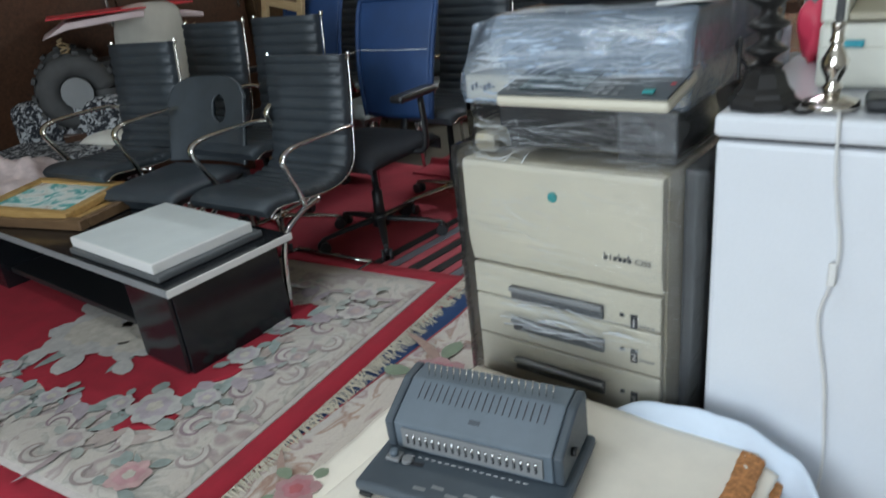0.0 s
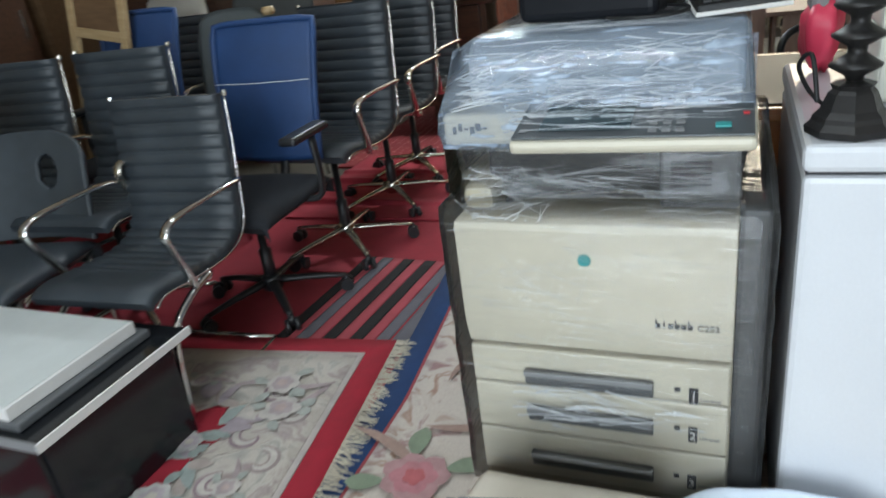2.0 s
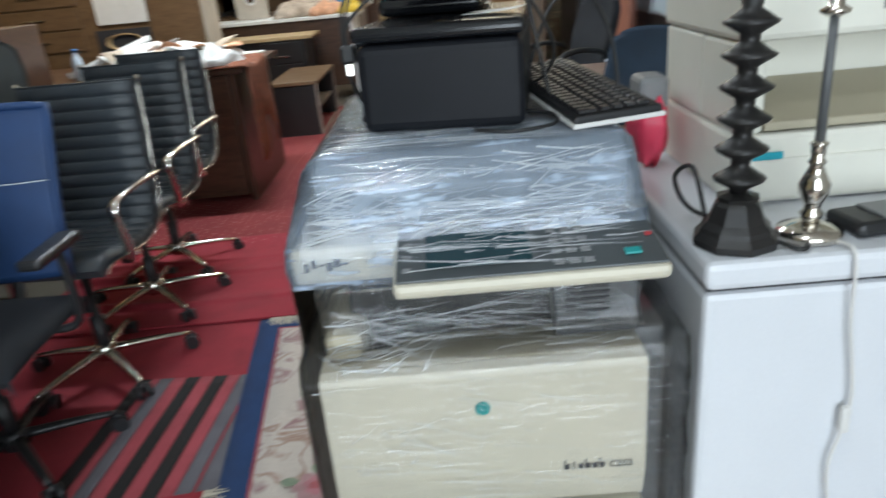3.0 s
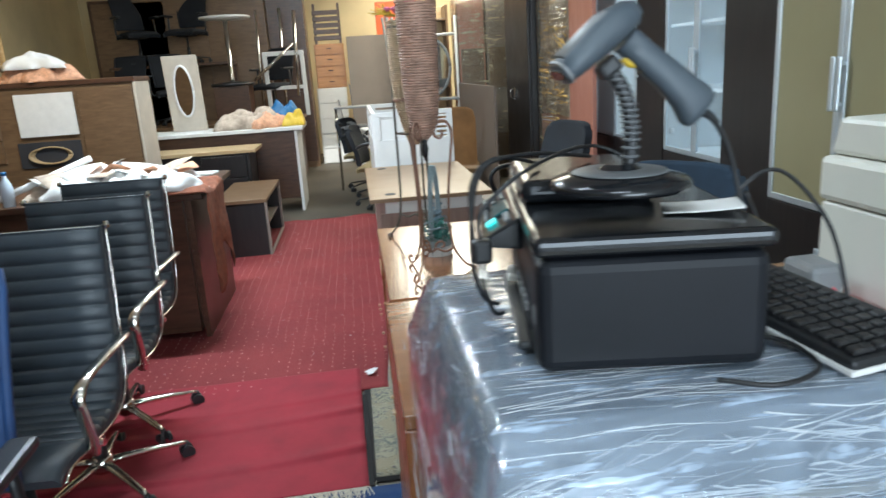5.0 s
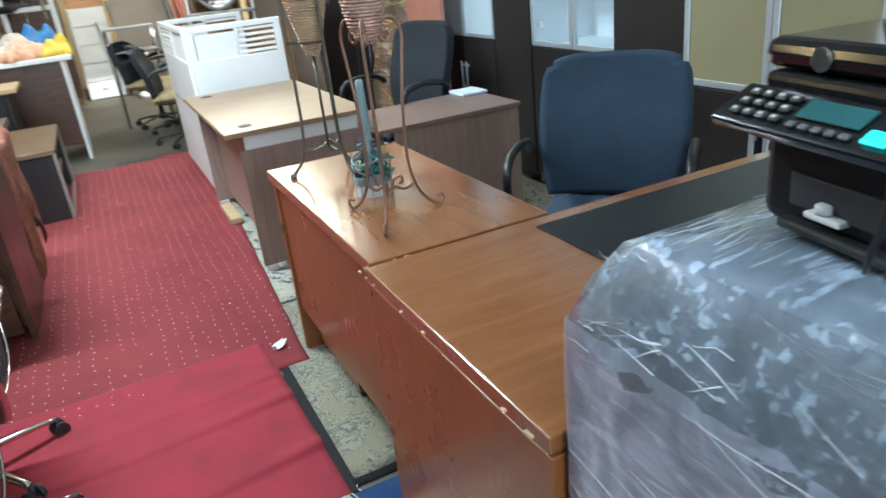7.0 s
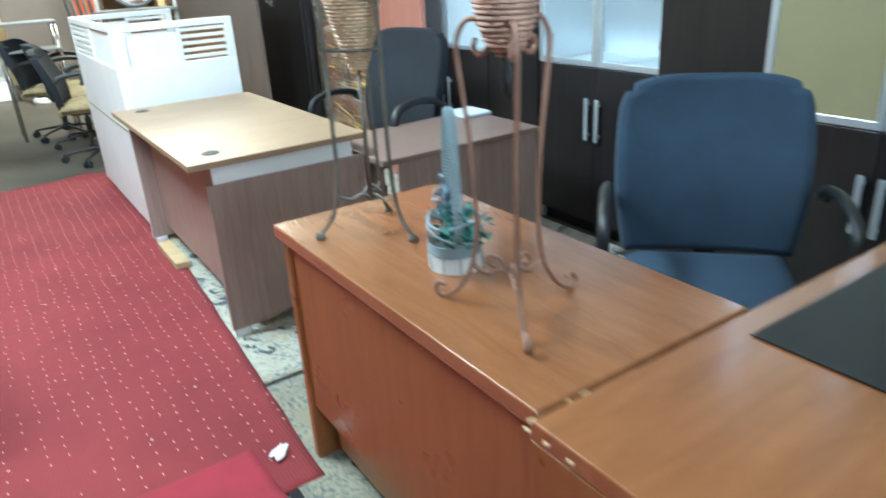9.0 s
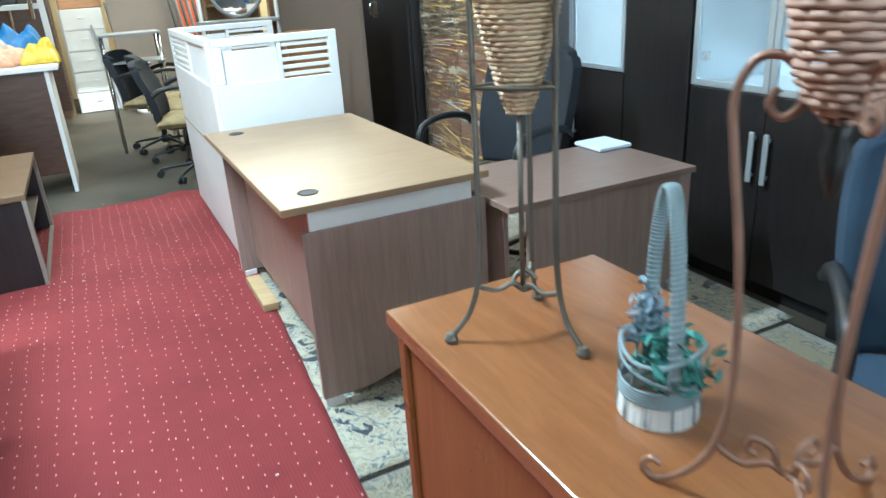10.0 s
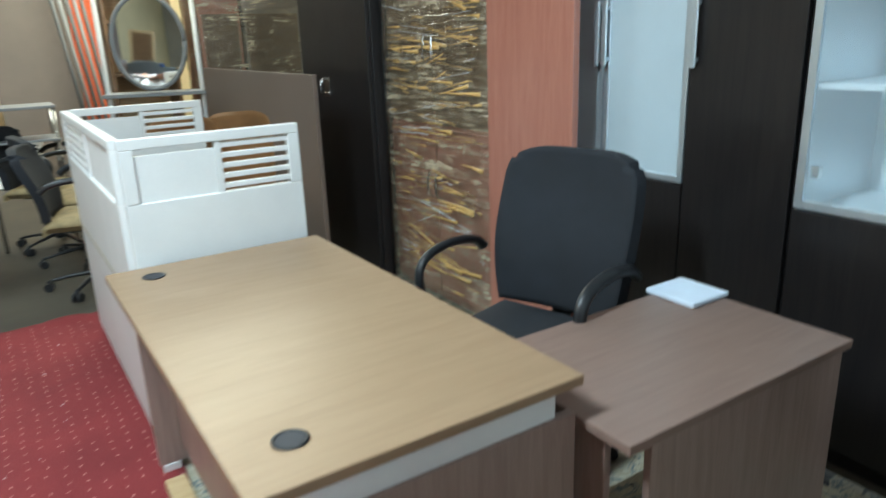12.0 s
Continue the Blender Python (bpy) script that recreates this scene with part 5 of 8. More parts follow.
def painting():
    n = Nodes("teal_painting")
    v = n.place((6, 6, 1))
    col = n.ramp(n.noise(v, 1.2, 5.0, 0.6, 1.5), (0.30, (0.02, 0.22, 0.24)), (0.42, (0.10, 0.42, 0.40)), (0.50, (0.72, 0.74, 0.70)), (0.60, (0.60, 0.62, 0.55)), (0.66, (0.30, 0.08, 0.06)), (0.72, (0.70, 0.72, 0.68)))
    return n.put(col, 0.35)


picture_frame("carved brown wooden frame under a framed painting", pose(-1.965, 1.91, 0.377, 0, 0, 16), 0.26, 0.19, MIDBROWN, 0.045, GOLDWOOD)
picture_frame("gilded wooden frame with a teal and white painting", pose(-2.065, 1.89, 0.425, 2, 3, 20), 0.25, 0.19, GOLDWOOD, 0.034, painting())


def binding_machine():
    t = thing("binding_machine", "slate grey comb binding machine with metal teeth", "machine", pose(0.395, 1.625, 0.205, 0, 0, 11))
    part("base", box(-0.225, 0.225, -0.165, 0.15, 0.006, 0.034, 0.012, None, 3), SLATEDARK, t)
    for x in (-0.2, 0.2):
        part("foot", box(x - 0.015, x + 0.015, -0.165, -0.13, -0.003, 0.008, 0.003), BLACKPLASTIC, t)
        part("foot", box(x - 0.015, x + 0.015, 0.11, 0.14, -0.003, 0.008, 0.003), BLACKPLASTIC, t)
    out = [(-0.035, 0.035), (-0.038, 0.108), (0.070, 0.158), (0.135, 0.158), (0.145, 0.035)]
    body = part("body", prism(out, "x", -0.185, 0.185, 0.004), SLATEBLUE, t)
    for x0, x1 in ((-0.208, -0.186), (0.186, 0.208)):
        part("end_cap", prism([(a * 1.0 - 0.002, b + 0.001) for a, b in out], "x", x0, x1, 0.006), SLATEDARK, t)
    face = part("punch_plate", box(-0.165, 0.165, -0.0425, -0.038, 0.048, 0.098, 0.001), MIDGREY, body)
    for k in range(20):
        x = -0.15 + 0.30 * k / 19
        # Dark strips stand for the shade inside the punch openings.
        part("slot", box(x - 0.0025, x + 0.0025, -0.0435, -0.0426, 0.060, 0.086, 0), INKSHADE, face)
        part("pin", tube([(x + 0.002, -0.0445, 0.066), (x + 0.002, -0.0455, 0.089)], 0.0022, 6), CHROME, face)
        xs, ys, zs = x, 0.085, 0.159
        part("tooth", tube([(xs, ys, zs - 0.004), (xs + 0.001, ys + 0.006, zs + 0.030)], 0.0022, 5, 0, 0.5), SILVER, body)
        part("slit", box(x - 0.001, x + 0.001, 0.0, 0.045, 0.0, 0.001, 0, pose(0, 0.022, 0.1362, 24.8, 0, 0)), INKSHADE, body)
    part("knob", tube([(-0.209, 0.09, 0.10), (-0.228, 0.09, 0.10)], 0.014, 12), BLACKPLASTIC, t)
    part("knob", tube([(0.209, 0.02, 0.085), (0.220, 0.02, 0.085)], 0.010, 12), BLACKPLASTIC, t)
    g = part("paper_guide", box(-0.19, -0.155, -0.085, -0.055, 0.0345, 0.045, 0.004), MIDGREY, t)
    part("knob", lathe([(0.010, 0.045), (0.010, 0.056), (0.007, 0.058)], 12, (-0.172, -0.07, 0)), SLATEBLUE, g)
    part("slide_slot", box(-0.135, -0.10, -0.078, -0.068, 0.0345, 0.036, 0), INKSHADE, t)
    part("slider", lathe([(0.014, 0.035), (0.012, 0.044)], 12, (-0.14, -0.07, 0)), MIDGREY, t)
    part("scale_marks", boxes(*[(-0.14 + 0.0165 * k, -0.131 + 0.0165 * k, -0.052, -0.0495, 0.0345, 0.0351) for k in range(17)], bev=0), WHITEPAINT, t, "printed white scale marks")
    for k in range(3):
        part("instruction_sticker", box(0.075 + 0.037 * k, 0.107 + 0.037 * k, -0.135, -0.105, 0.0345, 0.0352, 0), plain("icon_grey", (0.36, 0.39, 0.42), 0.5), t)
    part("printed_notes", boxes(*[(-0.09 + 0.037 * k, -0.062 + 0.037 * k, -0.142 + 0.014 * (k % 2), -0.132 + 0.014 * (k % 2), 0.0345, 0.035) for k in range(7)], bev=0), MIDGREY, t)
    part("logo_mark", box(-0.012, 0.014, -0.006, 0.006, 0, 0.0008, 0, pose(0, -0.005, 0.1237, 24.8, 0, 0)), SLATEDARK, body)


def draped_bench():
    t = thing("covered_crate", "low crate covered with a folded cream cloth", "crate", pose(0, 0, 0))
    part("crate", box(0.16, 0.84, 1.05, 1.90, 0.012, 0.18, 0.004), PALEWOOD, t)

    def drape(u, v):
        x, y = -0.16 + 1.05 * u, 0.80 + 1.17 * v
        over = max(0, 0.14 - x, 1.02 - y)
        z = 0.196 - min(0.178, over * 1.3)
        x += 0.25 * min(over, 0.14) if x < 0.14 else 0
        return (x, y, z + 0.006 * noise.noise(Vector((x * 5, y * 5, 1))) + 0.012 * noise.noise(Vector((x * 9, y * 9, 2))) * min(1, over * 8))
    part("cloth", sheet(44, 44, drape, 0.007), CALICO, t)
    for k, (m, x0, x1, z0, z1) in enumerate(((FOAM, 0.86, 0.905, 0.175, 0.200), (CALICO, 0.85, 0.93, 0.150, 0.172), (FOAM, 0.87, 0.94, 0.118, 0.147), (CALICO, 0.86, 0.95, 0.085, 0.115))):
        def roll(u, v, x0=x0, x1=x1, z0=z0, z1=z1, k=k):
            a = math.pi * (u - 0.5)
            y = 1.10 + 0.86 * v
            r = (z1 - z0) / 2
            w = 0.006 * noise.noise(Vector((y * 9, k, u * 3))) + 0.004 * noise.noise(Vector((y * 45, k, u * 9)))
            return (x0 + (x1 - x0 - r) * 0 + (x1 - x0) * math.cos(a) + w, y, (z0 + z1) / 2 + r * math.sin(a) + w)
        part("folded_edge", sheet(12, 70, roll, 0.004), m, t, "orange foam edge" if m is FOAM else "")
    s = thing("bed_sheet", "crumpled pale blue sheet on the floor", "sheet", pose(0, 0, 0))

    def bunch(u, v):
        x, y = 0.52 + 0.72 * u, 1.955 + 0.09 * v - 0.95 * max(0, u - 0.62)
        h = 0.235 * math.sin(math.pi * min(1, 0.15 + v)) * math.exp(-((u - 0.35) / 0.5) ** 2)
        return (x, y, 0.022 + max(0, h + 0.03 * noise.noise(Vector((x * 9, y * 9, 5)))))
    part("folds", sheet(40, 24, bunch, 0.004), BLUECLOTH, s)


binding_machine()
draped_bench()

# ---- on the copier ----


def printer():
    t = thing("desktop_printer", "black multifunction printer with a cable draped over it", "printer", pose(0.207, 2.30, 1.104, 0, 0, -9))
    W, D = 0.285, 0.45
    part("body", box(0.0, W, 0.0, D, 0.0, 0.150, 0.018, None, 3), PRINTERBLACK, t)
    part("scanner_lid", box(-0.004, W + 0.004, -0.004, D + 0.004, 0.153, 0.178, 0.010, None, 3), GLOSSBLACK, t)
    part("feeder_hump", box(0.0, 0.20, 0.20, D + 0.015, 0.179, 0.214, 0.016, None, 3), GLOSSBLACK, t)
    cp = part("control_panel", prism([(0.0, 0.112), (-0.055, 0.118), (-0.060, 0.130), (-0.002, 0.162)], "y", 0.20, D + 0.025, 0.004), GLOSSBLACK, t)
    tilt = Matrix.Translation((-0.031, 0.0, 0.1475)) @ pose(0, 0, 0, 0, -29, 0)
    part("display", box(-0.008, 0.020, 0.285, 0.365, 0.0, 0.003, 0.001, tilt), plain("lcd_green", (0.03, 0.12, 0.13), 0.15), cp)
    part("lit_key", box(-0.022, -0.004, 0.245, 0.272, 0.0, 0.004, 0.002, tilt), TEALGLOW, cp, "lit teal start key")
    for i in range(4):
        for j in range(3):
            part("key", box(-0.022 + 0.016 * j, -0.012 + 0.016 * j, 0.378 + 0.020 * i, 0.392 + 0.020 * i, 0.0, 0.004, 0.002, tilt), KEYBLACK, cp)
            part("key_mark", box(-0.019 + 0.016 * j, -0.015 + 0.016 * j, 0.382 + 0.020 * i, 0.388 + 0.020 * i, 0.0042, 0.0046, 0, tilt), KEYCAP, cp)
    for j in range(5):
        part("key", box(-0.024, -0.016, 0.285 + 0.017 * j, 0.296 + 0.017 * j, 0.0, 0.004, 0.002, tilt), GREYPLASTIC, cp)
    for j in range(3):
        part("key", box(0.008, 0.018, 0.215 + 0.02 * j, 0.228 + 0.02 * j, 0.0, 0.004, 0.002, tilt), MIDGREY, cp)
    part("round_badge", lathe([(0.013, 0.0), (0.013, 0.003)], 20), SILVER, t, "round silver badge").matrix_local = pose(0.0, 0.375, 0.196, 0, -90, 0)
    # Dark block stands for the shade inside the slot.
    part("paper_slot", box(-0.003, 0.012, 0.08, 0.40, 0.030, 0.070, 0.003), INKSHADE, t)
    part("slot_guide", box(-0.016, 0.006, 0.315, 0.365, 0.027, 0.035, 0.003), WHITEPAINT, t)
    part("guide_knob", lathe([(0.010, 0.0352), (0.010, 0.044), (0.007, 0.046)], 12, (-0.006, 0.345, 0)), WHITEPAINT, t)
    for k in range(6):
        part("slot_roller", box(-0.008, 0.004, 0.09 + 0.03 * k, 0.102 + 0.03 * k, 0.055, 0.067, 0.002), MIDGREY, t)
    part("label_plate", box(-0.0015, 0.0, 0.025, 0.045, 0.06, 0.08, 0), MIDGREY, t)
    part("output_lip", box(-0.02, 0.0, 0.07, 0.40, 0.006, 0.018, 0.004), BLACKPLASTIC, t)
    return t


printer()


def loft(stations, m, seg=20, power=2.6):
    """A rounded body through cross sections of (along, half width, half height, lift)."""
    bm, rings = bmesh.new(), []
    for sx, w, h, up in stations:
        ring = []
        for k in range(seg):
            a = 2 * math.pi * k / seg
            c, d = math.cos(a), math.sin(a)
            y = w * math.copysign(abs(c) ** (2 / power), c)
            z = h * math.copysign(abs(d) ** (2 / power), d)
            ring.append(bm.verts.new(m @ Vector((sx, y, z + up))))
        rings.append(ring)
    for p, q in zip(rings, rings[1:]):
        for k in range(seg):
            bm.faces.new((p[k], p[(k + 1) % seg], q[(k + 1) % seg], q[k])).smooth = True
    bm.faces.new(rings[0][::-1])
    bm.faces.new(rings[-1])
    return bm


def barcode_scanner():
    t = thing("barcode_scanner", "grey handheld barcode scanner on a gooseneck stand", "scanner", pose(0.345, 2.385, 1.322, 0, 0, 0))
    st = part("stand_base", lathe([(0.089, -0.002), (0.092, 0.004), (0.087, 0.011), (0.060, 0.019), (0.030, 0.022), (0.018, 0.030)], 36), GLOSSBLACK, t)
    part("weight_ring", lathe([(0.062, 0.0195), (0.060, 0.0215), (0.034, 0.0235)], 32), GREYPLASTIC, st)
    neck = [(0.012, 0.0, 0.02), (0.016, 0.0, 0.06), (0.014, 0.0, 0.09), (0.006, 0.0, 0.12), (-0.012, 0.0, 0.150)]
    n = part("gooseneck", tube(neck, 0.0095, 12, 6), BLACKPLASTIC, t)
    bm = bmesh.new()
    for q in smooth_path(neck, 4)[1:-1]:
        join_lathe(bm, [(0.0105, -0.0022), (0.0125, 0), (0.0105, 0.0022)], 14, q)
    part("ribbing", bm, GREYPLASTIC, n)["kind"] = "stuff"
    part("cradle", box(-0.016, 0.014, -0.014, 0.014, -0.010, 0.012, 0.006, pose(-0.014, 0.0, 0.152, 0, -36, 0)), BLACKPLASTIC, t)
    hm = pose(-0.030, 0.0, 0.184, 0, -36.7, 0)
    head = part("head", loft([(-0.062, 0.030, 0.010, 0.0), (-0.060, 0.033, 0.015, 0.0), (-0.035, 0.034, 0.019, 0.001), (0.0, 0.031, 0.022, 0.003), (0.030, 0.028, 0.022, 0.003), (0.052, 0.023, 0.018, 0.001), (0.064, 0.013, 0.010, 0.0)], hm), SLATEDARK, t)
    part("window", loft([(-0.0645, 0.026, 0.007, 0.0), (-0.0622, 0.028, 0.009, 0.0)], hm), GLOSSBLACK, head)
    part("nose_rim", loft([(-0.060, 0.0345, 0.0165, 0.0), (-0.056, 0.0350, 0.0175, 0.0)], hm), MIDGREY, head)
    part("top_inlay", loft([(-0.050, 0.022, 0.004, 0.0165), (0.020, 0.018, 0.004, 0.0225), (0.040, 0.010, 0.003, 0.0195)], hm), MIDGREY, head, "grey moulded inlay")
    gm = pose(0.006, 0.0, 0.186, 0, 40, 0)
    part("grip", loft([(0.0, 0.017, 0.019, 0.0), (0.03, 0.017, 0.018, 0.0), (0.07, 0.018, 0.020, 0.0), (0.108, 0.019, 0.023, -0.002), (0.130, 0.0195, 0.029, -0.006), (0.139, 0.018, 0.027, -0.007), (0.142, 0.013, 0.020, -0.007)], gm), SLATEDARK, t)
    part("trigger", tube([(0.006, 0.0, 0.164), (0.014, 0.0, 0.156), (0.026, 0.0, 0.154), (0.031, 0.0, 0.146)], (0.007, 0.005), 10, 4), YELLOW, t, "yellow trigger")
    e = gm @ Vector((0.142, 0, -0.007))
    part("cord_sleeve", tube([e, e + Vector((0.012, 0, -0.006)), e + Vector((0.024, 0, -0.018))], (0.0065, 0.0045), 8, 4), BLACKPLASTIC, t)
    part("cord", tube([e + Vector((0.020, 0, -0.014)), e + Vector((0.040, 0.0, -0.05)), e + Vector((0.058, 0.0, -0.11)), (0.19, -0.01, -0.13), (0.205, -0.02, -0.205)], 0.0036, 8, 6), CORD, t)


barcode_scanner()


def keyboard():
    t = thing("computer_keyboard", "black computer keyboard lying on the wrapped copier", "keyboard", pose(0.635, 2.215, 1.108, 3, -2, 9))
    part("case", box(-0.075, 0.078, 0.0, 0.45, 0.0, 0.018, 0.006), BLACKPLASTIC, t)
    part("base_rim", box(-0.078, 0.081, -0.003, 0.453, -0.002, 0.006, 0.002), WHITEPAPER, t)
    mesh = None
    for i in range(6):
        for j in range(20):
            if mesh is None:
                k = part("key", box(-0.0085, 0.0085, -0.0085, 0.0085, 0.0, 0.007, 0.002, None, 1), KEYBLACK, t)
                mesh = k.data
            else:
                k = new("key", mesh)
                k.parent = t
            k.location = (-0.062 + 0.0222 * i + (0.006 if i == 0 else 0), 0.018 + 0.0218 * j, 0.018)


keyboard()
_t = thing("folded_paper", "folded white paper slip under the scanner stand", "paper", pose(0.455, 2.375, 1.284, 0, 0, -20))
part("slip", sheet(8, 6, lambda u, v: (-0.05 + 0.10 * u, -0.035 + 0.07 * v, 0.002 + 0.006 * u * u), 0.001), WHITEPAPER, _t)
_t = thing("power_cables", "tangle of black power and data cables over the printer", "cable", pose(0, 0, 0))
for _p in ([(0.30, 2.62, 1.325), (0.22, 2.58, 1.345), (0.17, 2.53, 1.31), (0.17, 2.49, 1.20), (0.19, 2.50, 1.125), (0.21, 2.52, 1.112)],
           [(0.40, 2.66, 1.325), (0.28, 2.60, 1.345), (0.19, 2.55, 1.33), (0.165, 2.52, 1.22), (0.18, 2.54, 1.14), (0.21, 2.56, 1.112)],
           [(0.48, 2.60, 1.30), (0.40, 2.64, 1.345), (0.26, 2.52, 1.335), (0.18, 2.50, 1.28), (0.175, 2.49, 1.235)],
           [(0.50, 2.42, 1.12), (0.53, 2.45, 1.20), (0.57, 2.48, 1.28), (0.62, 2.46, 1.31), (0.66, 2.40, 1.24), (0.67, 2.36, 1.135)],
           [(0.49, 2.34, 1.115), (0.54, 2.30, 1.113), (0.53, 2.22, 1.113), (0.46, 2.19, 1.113), (0.40, 2.22, 1.113)],
           [(0.49, 2.50, 1.118), (0.55, 2.44, 1.16), (0.56, 2.40, 1.22), (0.52, 2.38, 1.30)]):
    part("cable", tube(_p, 0.0032, 8, 7), CORD, _t)
_pl = part("plug", box(0.160, 0.190, 2.475, 2.505, 1.205, 1.240, 0.006), CORD, _t)
for _y in (2.483, 2.494):
    part("prong", box(0.168, 0.182, _y, _y + 0.003, 1.182, 1.205, 0.001), SILVER, _pl)
_t = thing("red_plastic_bag", "crumpled red and grey plastic packaging beside the copier", "bag", pose(0.80, 2.62, 0.911))


def _crumple(u, v):
    a, b = 2 * math.pi * u, math.pi * (v - 0.5)
    r = 0.075 * (1 + 0.35 * noise.noise(Vector((math.cos(a) * 2, math.sin(a) * 2, v * 4))))
    return (r * math.cos(a) * math.cos(b) * 0.55, r * math.sin(a) * math.cos(b), 0.085 + 1.05 * r * math.sin(b))


part("bag", sheet(18, 14, _crumple), PINKRED, _t)
part("grey_lining", box(-0.03, 0.035, -0.04, 0.05, 0.13, 0.20, 0.012), MIDGREY, _t)

# ---- on the washer ----


def turned_lamp():
    t = thing("turned_lamp_base", "tall blackened ribbed lamp base with a cord", "lamp", pose(0.805, 2.135, 0.912))
    part("foot", lathe([(0.066, 0.0), (0.068, 0.012), (0.058, 0.022), (0.056, 0.030), (0.046, 0.040), (0.036, 0.066), (0.030, 0.072), (0.034, 0.080), (0.016, 0.085)], 8), DARKIRON, t)
    prof = [(0.012, 0.085)]
    for k in range(6):
        z = 0.092 + 0.047 * k
        prof += [(0.015, z), (0.038, z + 0.014), (0.040, z + 0.018), (0.030, z + 0.024), (0.014, z + 0.036)]
    prof += [(0.018, 0.385), (0.018, 0.44), (0.024, 0.445), (0.024, 0.50), (0.012, 0.51)]
    part("turned_stem", lathe(prof, 14), DARKIRON, t)
    part("cord", tube([(0.05, -0.03, 0.01), (0.08, -0.06, 0.004), (0.10, -0.03, 0.004), (0.07, 0.02, 0.004), (-0.03, 0.10, 0.02), (-0.075, 0.08, 0.09), (-0.06, 0.04, 0.12), (-0.05, 0.0, 0.05)], 0.004, 8, 6), CORD, t)


def nickel_lamp():
    t = thing("nickel_lamp_base", "slim polished nickel candlestick lamp base", "lamp", pose(0.925, 2.135, 0.912))
    part("foot", lathe([(0.048, 0.0), (0.050, 0.006), (0.049, 0.014), (0.030, 0.020), (0.014, 0.026)], 28), SILVER, t)
    part("baluster", lathe([(0.014, 0.026), (0.018, 0.04), (0.012, 0.046), (0.014, 0.056), (0.022, 0.072), (0.024, 0.088), (0.016, 0.105), (0.010, 0.118), (0.014, 0.124), (0.010, 0.130), (0.012, 0.150), (0.014, 0.154), (0.008, 0.158)], 20), SILVER, t)
    part("stem", lathe([(0.0075, 0.158), (0.0065, 0.34)], 14), GREYPLASTIC, t)
    part("collar", lathe([(0.008, 0.34), (0.020, 0.345), (0.022, 0.350), (0.012, 0.356), (0.010, 0.40), (0.018, 0.41), (0.010, 0.43)], 18), SILVER, t)


turned_lamp()
nickel_lamp()


def cream_printer():
    t = thing("laser_printer", "large yellowed cream laser printer standing on the washer", "printer", pose(0.862, 2.30, 0.912))
    W, D = 0.56, 0.40
    part("lower_body", box(0.0, W, 0.0, D, 0.0, 0.13, 0.010), PALECREAM, t)
    part("cassette", box(0.005, W - 0.005, -0.006, 0.03, 0.006, 0.085, 0.006), PALECREAM, t)
    part("back_body", box(0.0, W, 0.18, D, 0.131, 0.291, 0.006), PALECREAM, t)
    part("side_wall", box(0.0, 0.05, 0.0, 0.179, 0.131, 0.291, 0.008), PALECREAM, t)
    part("side_wall", box(W - 0.05, W, 0.0, 0.179, 0.131, 0.291, 0.008), PALECREAM, t)
    part("output_tray", prism([(0.0, 0.135), (0.0, 0.15), (0.178, 0.20), (0.178, 0.135)], "x", 0.052, W - 0.052, 0.003), CREAMDARK, t)
    part("scanner_unit", box(-0.006, W + 0.006, -0.02, D + 0.005, 0.292, 0.375, 0.012), PALECREAM, t)
    part("scanner_lid", prism([(-0.015, 0.376), (0.02, 0.43), (0.10, 0.445), (D - 0.02, 0.445), (D, 0.376)], "x", 0.01, W - 0.01, 0.010), PALECREAM, t)
    part("badge", box(0.03, 0.085, -0.0115, -0.0065, 0.085, 0.099, 0.002), plain("teal_badge", (0.02, 0.35, 0.45), 0.35), t, "small teal badge")
    part("panel", box(0.22, 0.42, -0.024, -0.0205, 0.33, 0.36, 0.002), MIDGREY, t)


cream_printer()
_t = thing("desk_phone_base", "black charger base with a grey pad on the washer", "device", pose(1.07, 2.15, 0.912, 0, 0, 8))
part("base", box(-0.09, 0.10, -0.04, 0.05, 0.0, 0.026, 0.010), BLACKPLASTIC, _t)
part("pad", box(-0.04, 0.09, -0.03, 0.04, 0.0265, 0.030, 0.002), MIDGREY, _t)
_t = thing("lamp_cable", "thin white lamp cord hanging down the washer front", "cable", pose(0, 0, 0))
part("cord", tube([(0.945, 2.10, 0.914), (0.955, 2.052, 0.912), (0.962, 2.050, 0.80), (0.982, 2.050, 0.66), (0.972, 2.050, 0.58), (0.960, 2.05, 0.50), (0.985, 2.052, 0.35), (1.0, 2.052, 0.15), (0.99, 2.05, 0.02)], 0.0032, 6, 6), WHITEPAPER, _t)
part("switch", box(0.967, 0.983, 2.042, 2.056, 0.585, 0.635, 0.004), WHITEPAPER, _t)

# ---- on the desk return ----


def woven_cone(t, material, profile, seg=34, pitch=0.0082, wire=0.0041):
    """Rows of plaited cane over a cone of (radius, height)."""
    bm = bmesh.new()
    h0, h1 = profile[0][1], profile[-1][1]
    rows = int((h1 - h0) / pitch)
    for i in range(rows + 1):
        h = h0 + pitch * i
        for (ra, ha), (rb, hb) in zip(profile, profile[1:]):
            if ha <= h <= hb:
                r = ra + (rb - ra) * (h - ha) / (hb - ha)
        ring = []
        n = max(12, int(seg * (0.5 + r * 6)) // 2 * 2)
        for k in range(n + 1):
            a = 2 * math.pi * k / n
            w = (0.0035 if (k + i) % 2 else -0.0035)
            ring.append(((r + w) * math.cos(a), (r + w) * math.sin(a), h + 0.0018 * noise.noise(Vector((a, h * 40, 0)))))
        join_tube(bm, ring, wire, 5)
    return tagged(part("woven_cane", bm, material, t), kind="stuff")


